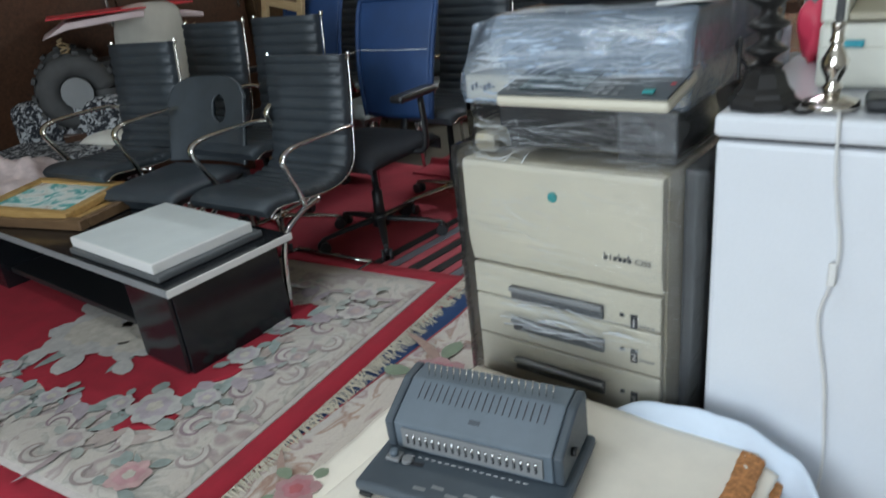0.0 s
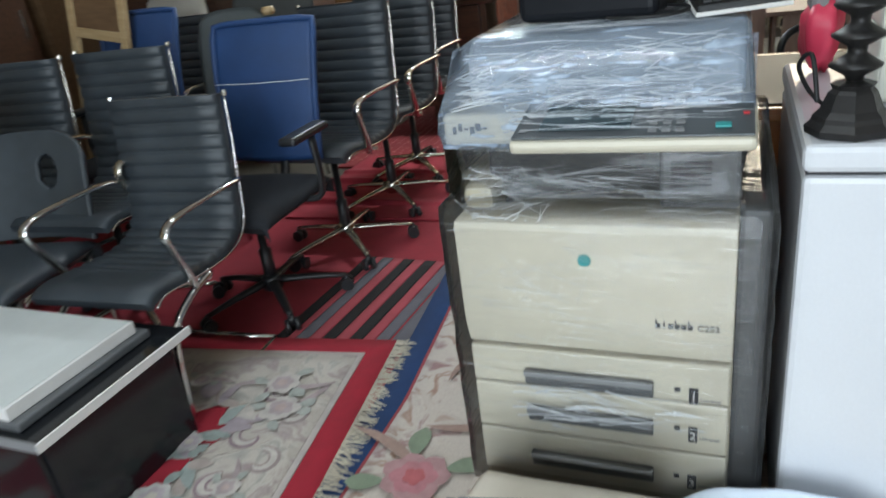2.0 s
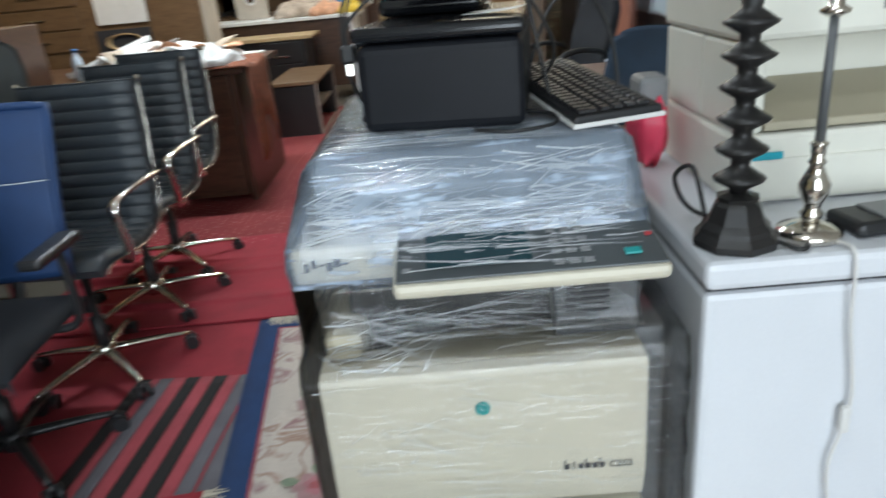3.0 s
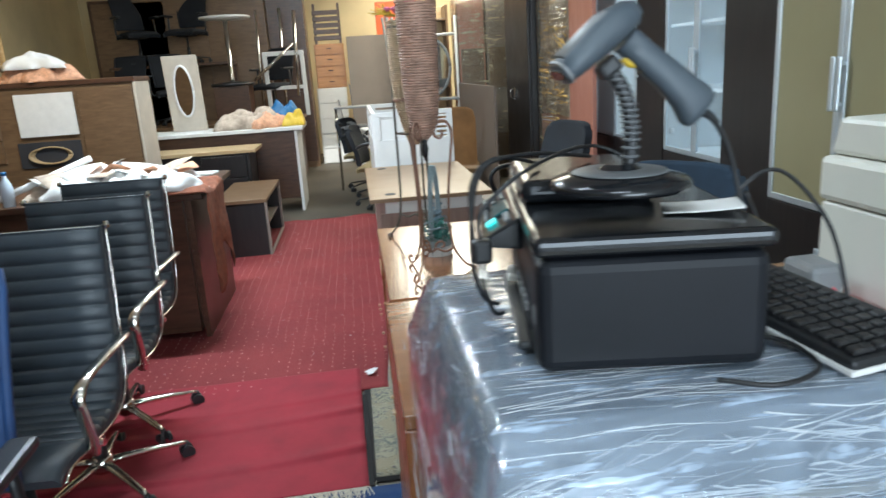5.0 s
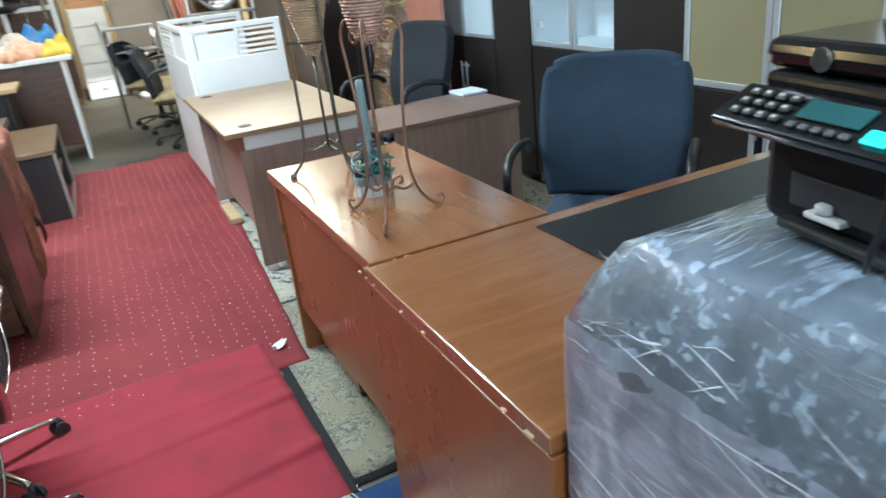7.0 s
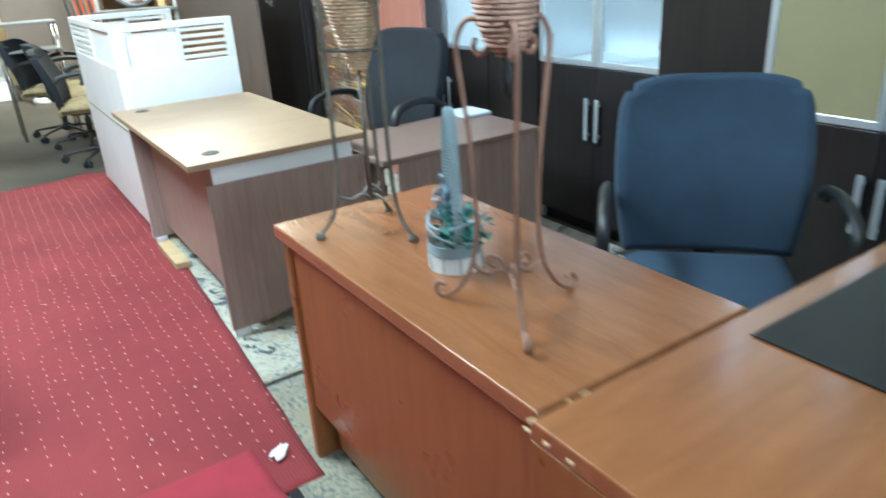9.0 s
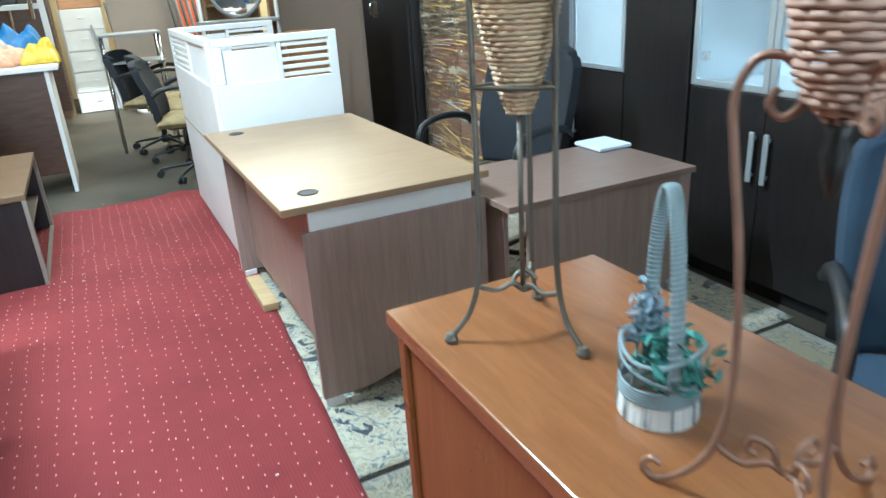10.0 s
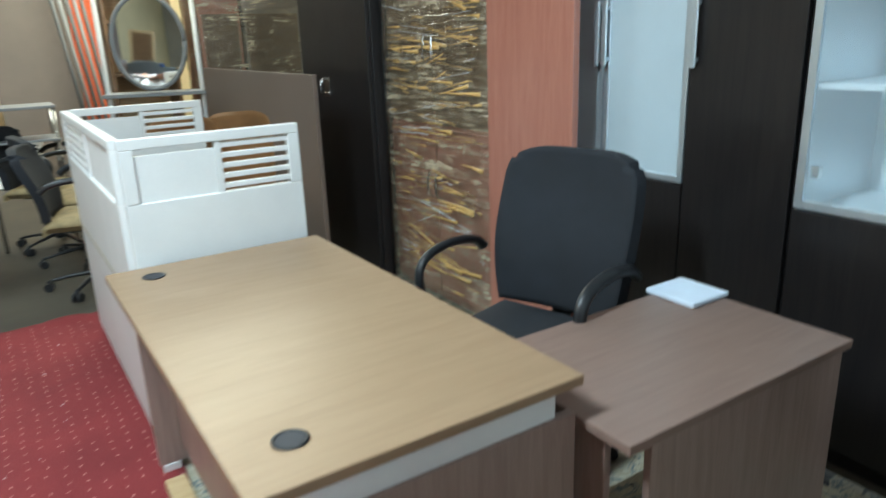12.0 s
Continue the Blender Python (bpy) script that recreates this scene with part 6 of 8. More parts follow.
def cone_stand():
    t = thing("basket_stand", "slim iron plant stand holding a woven cane cone", "stand", pose(0.261, 4.547, 0.757, 0, 0, -5), "iron basket stands")
    hub = part("base_scroll", tube([(0.03, 0.0, 0.10), (0.015, 0.02, 0.115), (-0.01, 0.018, 0.10), (0.0, 0.0, 0.085), (0.02, -0.005, 0.09)], 0.0045, 6, 5), IRON, t)
    for k in range(3):
        a = math.radians(170 + 120 * k)
        c, s = math.cos(a), math.sin(a)
        part("leg", tube([(0.140 * c, 0.140 * s, 0.008), (0.132 * c, 0.132 * s, 0.018), (0.100 * c, 0.100 * s, 0.06), (0.082 * c, 0.082 * s, 0.14), (0.078 * c, 0.078 * s, 0.30), (0.080 * c, 0.080 * s, 0.70), (0.086 * c, 0.086 * s, 0.95)], 0.0052, 8, 5), IRON, t)
        part("foot", lathe([(0.011, 0.0), (0.013, 0.008), (0.008, 0.018)], 10, (0.140 * c, 0.140 * s, 0)), IRON, t)
        part("spider_arm", tube([(0.0, 0.0, 0.088), (0.02 * c, 0.02 * s, 0.102), (0.05 * c, 0.05 * s, 0.092), (0.085 * c, 0.085 * s, 0.105)], 0.0045, 6, 4), IRON, hub)
    for k in range(3):
        a, b = math.radians(170 + 120 * k), math.radians(290 + 120 * k)
        part("ring_bar", tube([(0.080 * math.cos(a), 0.080 * math.sin(a), 0.462), (0.042 * (math.cos(a) + math.cos(b)), 0.042 * (math.sin(a) + math.sin(b)), 0.460), (0.080 * math.cos(b), 0.080 * math.sin(b), 0.462)], 0.0045, 6, 4), IRON, t)
    for z in (0.90,):
        part("ring", tube([(0.080 * math.cos(2 * math.pi * k / 30), 0.080 * math.sin(2 * math.pi * k / 30), z) for k in range(31)], 0.0045, 6), IRON, t)
    part("centre_rod", tube([(0, 0, 0.09), (0, 0, 0.42)], 0.005, 8), IRON, t)
    b = woven_cone(t, WICKER, [(0.016, 0.415), (0.026, 0.44), (0.036, 0.47), (0.062, 0.57), (0.074, 0.66), (0.079, 0.78), (0.078, 0.93)])
    for k in range(18):
        a = 2 * math.pi * k / 18
        part("bead", lathe([(0.003, -0.008), (0.008, -0.004), (0.009, 0.0), (0.008, 0.004), (0.003, 0.008)], 8, (0.071 * math.cos(a), 0.071 * math.sin(a), 0.605)), WICKERROSE, b)
    fl = bmesh.new()
    for k in range(40):
        a, r = random.uniform(0, 6.28), random.uniform(0, 0.085)
        join_lathe(fl, [(0.004, -0.008), (0.016, 0.0), (0.018, 0.006), (0.006, 0.012)], 7, (r * math.cos(a), r * math.sin(a), 0.96 + 0.12 * random.random()))
    part("blossoms", fl, plain("faded_pink_silk", (0.70, 0.18, 0.30), 0.8, var=0.4, scale=30), t, "faded pink silk flowers")["kind"] = "stuff"
    fl = bmesh.new()
    for k in range(22):
        a = random.uniform(2.2, 3.6)
        q = Vector((0.07 * math.cos(a), 0.07 * math.sin(a), 0.95))
        join_tube(fl, [q, q + Vector((random.uniform(-0.09, -0.02), random.uniform(-0.04, 0.04), random.uniform(0.0, 0.05)))], (0.004, 0.0015), 4)
    part("yellow_petals", fl, YELLOW, t)["kind"] = "stuff"


def scroll_stand():
    t = thing("scroll_stand", "coppery iron stand with scrolled hooks and a cane cone", "stand", pose(0.248, 3.969, 0.757, 0, 0, 0), "iron basket stands")
    for deg in (241, 116, 0):
        a = math.radians(deg)
        c, s = math.cos(a), math.sin(a)

        def bar(*rz):
            return [(r * c, r * s, z) for r, z in rz]
        part("rod", tube(bar((0.146, 0.030), (0.160, 0.034), (0.170, 0.020), (0.162, 0.007), (0.145, 0.008), (0.112, 0.035), (0.082, 0.09), (0.070, 0.18), (0.076, 0.32), (0.091, 0.44), (0.097, 0.505), (0.081, 0.542), (0.056, 0.547), (0.036, 0.525), (0.036, 0.500), (0.052, 0.488), (0.064, 0.500), (0.058, 0.516)), 0.0047, 8, 6), COPPERIRON, t)
        part("spider_arm", tube(bar((0.084, 0.088), (0.050, 0.074), (0.022, 0.086), (0.004, 0.078)), 0.0045, 6, 5), COPPERIRON, t)
        part("curl", tube(bar((0.010, 0.080), (0.020, 0.108), (0.042, 0.112), (0.046, 0.096), (0.034, 0.092)), 0.004, 6, 5), COPPERIRON, t)
    woven_cone(t, WICKERROSE, [(0.012, 0.490), (0.030, 0.508), (0.043, 0.54), (0.052, 0.59), (0.058, 0.68), (0.064, 0.95)], 30, 0.0088, 0.0044)
    part("finial", lathe([(0.003, 0.410), (0.009, 0.432), (0.013, 0.455), (0.009, 0.472), (0.016, 0.495)], 12), DARKIRON, t)


cone_stand()
scroll_stand()


def leaf_tuft(count, centre, spread, size, rng):
    """Small curved leaves scattered round a point."""
    bm = bmesh.new()
    for k in range(count):
        q = Vector(centre) + Vector((rng.gauss(0, spread[0]), rng.gauss(0, spread[1]), abs(rng.gauss(0, spread[2]))))
        m = Matrix.Translation(q) @ Euler((rng.uniform(-1.2, 1.2), rng.uniform(-1.2, 1.2), rng.uniform(0, 6.28))).to_matrix().to_4x4()
        w, l = size * rng.uniform(0.35, 0.6), size * rng.uniform(0.8, 1.4)
        p = [bm.verts.new(m @ Vector(c)) for c in ((0, -l, 0), (w, -l * 0.2, 0.3 * w), (w * 0.6, l * 0.5, 0.1 * w), (0, l, -0.3 * w), (-w * 0.6, l * 0.5, 0.1 * w), (-w, -l * 0.2, 0.3 * w))]
        bm.faces.new((p[0], p[1], p[2], p[3]))
        bm.faces.new((p[0], p[3], p[4], p[5]))
    return bm


def moss_basket():
    t = thing("handled_basket", "small grey-blue cane basket with teal leaves and a tall hoop handle", "basket", pose(0.295, 4.225, 0.757, 0, 0, 66))
    rng = random.Random(17)
    wire = plain("grey_blue_wire", (0.24, 0.30, 0.32), 0.6, var=0.2)
    base = bmesh.new()
    for k in range(30):
        a = 2 * math.pi * k / 30
        c, d = math.cos(a), math.sin(a)
        join_box(base, -0.0058, 0.0058, -0.003, 0.003, 0.0, 0.040, 0.0015, Matrix.Translation((0.0575 * c, 0.0575 * d, 0)) @ pose(0, 0, 0, -5, 0, math.degrees(a) + 90))
    part("white_base", base, WHITEPAPER, t, "white slatted cane base")["kind"] = "stuff"
    for k in range(10):
        a = 2 * math.pi * k / 10
        part("stitch", tube([(0.0615 * math.cos(a), 0.0615 * math.sin(a), 0.004), (0.0600 * math.cos(a), 0.0600 * math.sin(a), 0.038)], 0.0016, 5), wire, t)
    part("floor_disc", lathe([(0.054, 0.002), (0.054, 0.006)], 26), WICKER, t)
    band = bmesh.new()
    for z in (0.041, 0.046, 0.051, 0.056, 0.061):
        join_tube(band, [(0.0585 * math.cos(2 * math.pi * k / 32), 0.0585 * math.sin(2 * math.pi * k / 32), z) for k in range(33)], 0.0030, 6)
    part("woven_band", band, wire, t, "grey-blue woven band")
    part("top_hoop", tube([((0.060 + 0.003 * math.sin(3 * a)) * math.cos(a), (0.060 + 0.003 * math.sin(3 * a)) * math.sin(a), 0.112 + 0.006 * math.sin(2 * a)) for a in (2 * math.pi * k / 32 for k in range(33))], 0.0038, 7), wire, t)
    part("slanted_hoop", tube([(0.059 * math.cos(a), 0.059 * math.sin(a), 0.086 - 0.018 * math.cos(a + 2.4)) for a in (2 * math.pi * k / 32 for k in range(33))], 0.0032, 7), wire, t)
    for k in range(7):
        a = 2 * math.pi * k / 7 + 0.3
        part("stake", tube([(0.059 * math.cos(a), 0.059 * math.sin(a), 0.06), (0.061 * math.cos(a), 0.061 * math.sin(a), 0.112)], 0.0022, 5), wire, t)
    hd = [(0.056 * math.cos(b) * (0.82 + 0.18 * abs(math.cos(b))), 0.0, 0.06 + 0.295 * math.sin(b) ** 0.75) for b in (math.pi * k / 24 for k in range(25))]
    h = part("handle", tube(hd, 0.0105, 10, 0, 0.32), wire, t)
    rb = bmesh.new()
    path = smooth_path(hd, 4)
    for i in range(0, len(path) - 1):
        q, d = path[i], (path[i + 1] - path[i]).normalized()
        up = d.cross(Vector((0, 1, 0)))
        loop = [q + 0.0112 * math.cos(a) * Vector((0, 1, 0)) + 0.0042 * math.sin(a) * up + 0.002 * math.cos(a) * d for a in (2 * math.pi * k / 10 for k in range(11))]
        join_tube(rb, loop, 0.0009, 4)
    part("binding", rb, plain("pale_raffia", (0.36, 0.45, 0.47), 0.7), h, "pale raffia binding")["kind"] = "stuff"
    part("leaves", leaf_tuft(230, (-0.022, -0.012, 0.060), (0.020, 0.022, 0.035), 0.013, rng), GREENLEAF, t, "teal artificial leaves")["kind"] = "stuff"
    part("dried_bloom", leaf_tuft(190, (0.044, 0.006, 0.095), (0.011, 0.014, 0.045), 0.010, rng), plain("dusty_blue_petals", (0.26, 0.34, 0.40), 0.8, var=0.3, scale=40), t, "dusty blue dried flowers tied to the handle")["kind"] = "stuff"
    gr = bmesh.new()
    for k in range(16):
        bmesh.ops.create_icosphere(gr, subdivisions=1, radius=0.006, matrix=Matrix.Translation((-0.015 + rng.uniform(-0.016, 0.016), -0.040 + rng.uniform(-0.010, 0.010), 0.066 + rng.uniform(-0.012, 0.012))))
    part("berries", gr, plain("dusky_pink_berries", (0.50, 0.16, 0.18), 0.4), t, "dusky pink berries")["kind"] = "stuff"


moss_basket()

# ---- tufted flowers on the rugs ----


def flat_leaf(bm, m, l, w, z, bend=0.0):
    n = 6
    left, right = [], []
    for k in range(n + 1):
        s = k / n
        wid = w * math.sin(math.pi * s ** 1.35) ** 0.62
        cx = bend * l * s * s
        left.append(m @ Vector((cx - wid, l * s, z)))
        right.append(m @ Vector((cx + wid, l * s, z)))
    a = [bm.verts.new(p) for p in left]
    b = [bm.verts.new(p) for p in right[1:-1]]
    b = [a[0]] + b + [a[-1]]
    for k in range(n):
        vs = [a[k], b[k], b[k + 1], a[k + 1]]
        vs = [v for i, v in enumerate(vs) if v not in vs[:i]]
        if len(vs) > 2:
            bm.faces.new(vs)


def tufted_flowers(rug, spots, z, palette, size, rng):
    """Blossoms, leaves and scrolls in cut pile, one mesh for each yarn."""
    yarn = {k: bmesh.new() for k in ("outer", "inner", "heart", "leaf", "scroll")}
    lift = 0.0
    for x, y in spots:
        lift += 0.0007
        r = size * rng.uniform(0.75, 1.25)
        turn = rng.uniform(0, 6.28)
        for k in range(rng.choice((3, 4, 5))):
            a = turn + 2 * math.pi * k / 4 + rng.uniform(-0.4, 0.4)
            m = Matrix.Translation((x, y, 0)) @ Matrix.Rotation(a, 4, "Z") @ Matrix.Translation((0, r * 0.75, 0))
            lift += 0.00002
            flat_leaf(yarn["leaf"], m, r * rng.uniform(0.8, 1.2), r * 0.30, z + 0.001 + lift, rng.uniform(-0.3, 0.3))
        for ring, (name, n, ro, w) in enumerate((("outer", 7, 1.0, 0.36), ("inner", 6, 0.64, 0.26), ("heart", 5, 0.32, 0.14))):
            for k in range(n):
                a = turn + 2 * math.pi * (k + 0.5 * ring) / n + rng.uniform(-0.12, 0.12)
                m = Matrix.Translation((x, y, 0)) @ Matrix.Rotation(a, 4, "Z")
                flat_leaf(yarn[name], m, r * ro * rng.uniform(0.88, 1.1), r * w, z + 0.0035 + 0.0012 * ring + 0.0001 * k + lift)
        a = rng.uniform(0, 6.28)
        for s in (0, math.pi):
            m = Matrix.Translation((x, y, 0)) @ Matrix.Rotation(a + s, 4, "Z")
            lift += 0.00002
            flat_leaf(yarn["scroll"], m, r * (2.6 if size < 0.1 and z < 0.03 else 1.3), r * 0.22, z + 0.0003 + lift, rng.choice((-0.6, 0.6)))
    for k, bm in yarn.items():
        part("tufted_" + k, bm, palette[k], rug)["kind"] = "stuff"


def curled_scrolls(rug, z, rng):
    """Mauve and taupe acanthus curls along the cream border, with red glimpses between them."""
    yarns = [bmesh.new() for k in range(3)]
    spots = [(-0.19 - 0.12 * (k % 2), 0.34 + 0.105 * k, 90) for k in range(10)] + [(-0.42 - 0.12 * k, 0.18 + 0.10 * (k % 2), 0) for k in range(17)]
    lift = 0.0
    for i, (x, y, deg) in enumerate(spots):
        side = 1 if i % 2 else -1
        turn, r0 = math.radians(deg + rng.uniform(-25, 25)), rng.uniform(0.050, 0.075)
        for layer, (wide, sweep) in enumerate(((0.020, 4.6), (0.010, 4.2))):
            bm = yarns[2] if layer else yarns[i % 2]
            lift += 0.00002
            left, right = [], []
            for k in range(15):
                f = k / 14
                a, r = turn + side * sweep * f, r0 * (1 - 0.72 * f)
                w = wide * math.sin(math.pi * min(1, 0.12 + f * 0.9)) ** 0.7
                c = Vector((x + 0.35 * r0 * side, y, z + layer * 0.0012 + lift))
                d = Vector((math.cos(a), math.sin(a), 0))
                left.append(bm.verts.new(c + d * (r + w)))
                right.append(bm.verts.new(c + d * (r - w)))
            for k in range(14):
                bm.faces.new((left[k], right[k], right[k + 1], left[k + 1]))
    for bm, m in zip(yarns, (yarn("taupe_yarn", (0.30, 0.245, 0.235)), yarn("plum_grey_yarn", (0.27, 0.20, 0.215)), yarn("bone_yarn", (0.46, 0.42, 0.38)))):
        part("tufted_scroll", bm, m, rug)["kind"] = "stuff"


def leafy_edge(rug, z, rng):
    """Acanthus lobes where the cream border breaks into the red field."""
    yarns = [bmesh.new() for k in range(4)]
    rim = [(-0.40, 0.36 + 0.036 * k, 90) for k in range(24)] + [(-0.42 - 0.036 * k, 0.36, 0) for k in range(52)] + [(-0.42 - 0.036 * k, 1.20, 180) for k in range(52)]
    for i, (x, y, deg) in enumerate(rim):
        wave = 0.05 * math.sin(i * 0.45) + 0.03 * math.sin(i * 1.1)
        a = math.radians(deg)
        x, y = x - math.sin(a) * wave, y + math.cos(a) * wave
        m = Matrix.Translation((x, y, 0)) @ Matrix.Rotation(a + rng.uniform(-0.9, 0.9), 4, "Z") @ Matrix.Translation((0, -0.075, 0))
        flat_leaf(yarns[(i // 3 + rng.randrange(2)) % 4], m, rng.uniform(0.08, 0.13), rng.uniform(0.018, 0.030), z + 0.00002 * i, rng.uniform(-0.4, 0.4))
    for bm, m in zip(yarns, (yarn("ivory_yarn", (0.45, 0.41, 0.37)), yarn("fawn_yarn", (0.37, 0.31, 0.28)), yarn("sea_green_yarn", (0.28, 0.32, 0.30)), yarn("lilac_grey_yarn", (0.33, 0.28, 0.30)))):
        part("tufted_edge", bm, m, rug)["kind"] = "stuff"


def yarn(name, c):
    return plain(name, c, 0.95, var=0.18, scale=25, grain=260, bump=0.5)


_rng = random.Random(7)
_pal = {"outer": yarn("dove_grey_yarn", (0.409, 0.383, 0.376)), "inner": yarn("pale_lilac_yarn", (0.37, 0.323, 0.343)), "heart": yarn("cream_yarn", (0.449, 0.409, 0.35)), "leaf": yarn("sage_yarn", (0.238, 0.271, 0.251)), "scroll": yarn("mauve_yarn", (0.29, 0.224, 0.238))}
_rug = [o for o in scene.objects if o.name.startswith("floral_rug")][0]
_spots = [(-0.25, y) for y in (0.52, 0.86, 1.2)] + [(x, 0.24) for x in (-0.62, -0.98, -1.4, -1.8, -2.2)] + [(x, 1.32) for x in (-0.3, -0.6, -0.95, -1.4)]
_soft = {"outer": yarn("stone_yarn", (0.462, 0.422, 0.389)), "inner": yarn("pale_mauve_yarn", (0.37, 0.31, 0.31)), "heart": yarn("shell_yarn", (0.422, 0.33, 0.304)), "leaf": yarn("grey_sage_yarn", (0.33, 0.343, 0.31)), "scroll": yarn("soft_mauve_yarn", (0.343, 0.277, 0.277))}
tufted_flowers(_rug, _spots, 0.0292, _soft, 0.055, _rng)
curled_scrolls(_rug, 0.0284, _rng)
_pal2 = dict(_pal, scroll=_pal["leaf"], outer=yarn("silver_grey_yarn", (0.409, 0.389, 0.37)))
leafy_edge(_rug, 0.0322, _rng)
tufted_flowers(_rug, [(-0.50, 0.46)], 0.0326, _pal2, 0.105, _rng)
tufted_flowers(_rug, [(-0.63, 0.43), (-0.37, 0.56), (-0.44, 0.80), (-0.46, 1.02), (-0.90, 0.36), (-0.98, 0.28), (-1.25, 0.42), (-1.6, 0.40), (-0.72, 1.12)], 0.0326, _pal2, 0.062, _rng)
tufted_flowers(_rug, [(-0.30, 0.21)], 0.0300, dict(_pal2, outer=yarn("blush_yarn", (0.46, 0.30, 0.29)), inner=yarn("pink_yarn", (0.44, 0.25, 0.26))), 0.080, _rng)
tufted_flowers(_rug, [(-0.92, 0.72), (-1.06, 0.74), (-1.20, 0.72)], 0.0326, dict(_pal2, leaf=_pal2["outer"], inner=_pal["heart"]), 0.15, _rng)
_rug = [o for o in scene.objects if o.name.startswith("cream_rug")][0]
_pal3 = {"outer": yarn("dusty_rose_yarn", (0.383, 0.224, 0.224)), "inner": yarn("rose_yarn", (0.409, 0.172, 0.191)), "heart": yarn("red_yarn", (0.383, 0.106, 0.112)), "leaf": yarn("moss_yarn", (0.198, 0.238, 0.165)), "scroll": yarn("brown_mauve_yarn", (0.33, 0.224, 0.185))}
tufted_flowers(_rug, [(0.42 + 0.22 * (k % 2), 0.9 + 0.30 * k) for k in range(11)] + [(0.75, 1.2), (0.9, 1.7), (0.8, 2.2), (1.2, 2.0)], 0.0158, _pal3, 0.085, _rng)

# ---- the west side and the back of the shop ----


def plank_desk(name, label, x0, x1, y0, y1, h, top_m, side_m, drawers=0, face="x", right_m=None):
    t = thing(name, label, "desk", pose(0, 0, 0))
    part("desktop", box(x0, x1, y0, y1, h - 0.035, h, 0.004), top_m, t)
    part("end_panel", box(x1 - 0.10, x1 - 0.07, y0 + 0.03, y1 - 0.03, 0.0, h - 0.036, 0.003), right_m or side_m, t)
    part("end_panel", box(x0 + 0.07, x0 + 0.10, y0 + 0.03, y1 - 0.03, 0.0, h - 0.036, 0.003), side_m, t)
    part("modesty_panel", box(x0 + 0.101, x1 - 0.101, y0 + 0.06, y0 + 0.085, 0.15, h - 0.036, 0.003), side_m, t)
    if drawers:
        ped = part("pedestal", box(x1 - 0.55, x1 - 0.102, y0 + 0.02, y1 - 0.06, 0.06, h - 0.037, 0.003), side_m, t)
        dh = (h - 0.12) / drawers
        for k in range(drawers):
            z = 0.075 + dh * k
            d = part("drawer", box(x1 - 0.54, x1 - 0.112, y0 + 0.002, y0 + 0.0195, z, z + dh - 0.012, 0.003), side_m, ped)
    return t


_t = plank_desk("counter_desk", "dark reddish-brown desk buried under papers", -2.75, -0.88, 5.55, 6.54, 0.88, DARKBROWN, DARKBROWN, 0)
part("pedestal", box(-1.42, -1.0, 5.58, 6.45, 0.05, 0.84, 0.003), DARKBROWN, _t)
for _k in range(4):
    _d = part("drawer", box(-0.999, -0.982, 5.62, 6.10, 0.07 + 0.19 * _k, 0.245 + 0.19 * _k, 0.003), DARKBROWN, _t)
    part("handle", box(-0.981, -0.968, 5.80, 5.92, 0.15 + 0.19 * _k, 0.162 + 0.19 * _k, 0.003), BLACKPLASTIC, _d)


def loose_sheet(name, label, cat, x, y, z, w, d, h, material, turn, seed, group=""):
    t = thing(name, label, cat, pose(x, y, z, 0, 0, turn), group)

    def at(u, v):
        n1 = noise.noise(Vector((u * 3 + seed, v * 3, seed)))
        n2 = noise.noise(Vector((u * 6 + seed, v * 6, seed)))
        n3 = abs(noise.noise(Vector((u * 11 + seed, v * 11, seed))))
        e = math.sin(math.pi * u) * math.sin(math.pi * v)
        return ((u - 0.5) * w * (1 + 0.2 * n1), (v - 0.5) * d * (1 + 0.2 * n2), max(0.001, h * e ** 0.55 * (0.72 + 0.5 * n1) + 0.18 * h * n2 * e - 0.22 * h * n3 * e))
    part("folds", sheet(30, 30, at, 0.002), material, t)
    return t


for _k in range(9):
    loose_sheet("crumpled_paper", "crumpled white paper in a heap on the desk", "paper", -1.75 + 0.085 * _k, 5.85 + 0.22 * math.sin(_k * 2.1), 0.882 + 0.012 * (_k % 3), 0.34, 0.30, 0.10 + 0.03 * (_k % 3), WHITEPAPER if _k % 3 else FADEDCLOTH, _k * 47, _k * 3.7, "papers on the desk")
_r = random.Random(21)
for _k in range(16):
    _t = thing("loose_paper", "flat sheet of paper lying askew on the heap", "paper", pose(-1.72 + 0.042 * _k, 5.86 + _r.uniform(-0.14, 0.16), 0.955 + _r.uniform(0, 0.05), _r.uniform(-28, 28), _r.uniform(-28, 28), _r.uniform(0, 180)), "papers on the desk")
    part("sheet", sheet(6, 6, lambda u, v, k=_k: (0.21 * (u - 0.5), 0.29 * (v - 0.5), 0.02 * math.sin(3 * u + k) * math.cos(2.5 * v + k)), 0.0012), (WHITEPAPER, WHITEPAPER, FADEDCLOTH, PEACH)[_k % 4], _t)
_t = thing("paper_roll", "long rolled white paper leaning on the heap", "paper", pose(0, 0, 0))
part("roll", tube([(-2.05, 5.70, 0.90), (-1.60, 6.02, 1.08)], 0.020, 12), WHITEPAPER, _t)
_t = thing("white_sheet_pad", "flat white pad on the desk edge", "paper", pose(-1.05, 6.40, 0.882, 0, 0, -10))
part("pad", box(-0.10, 0.10, -0.07, 0.07, 0.0, 0.012, 0.001), WHITEPAPER, _t)
_t = thing("rust_cloth", "rust brown cloth hanging over the desk edge", "cloth", pose(0, 0, 0))


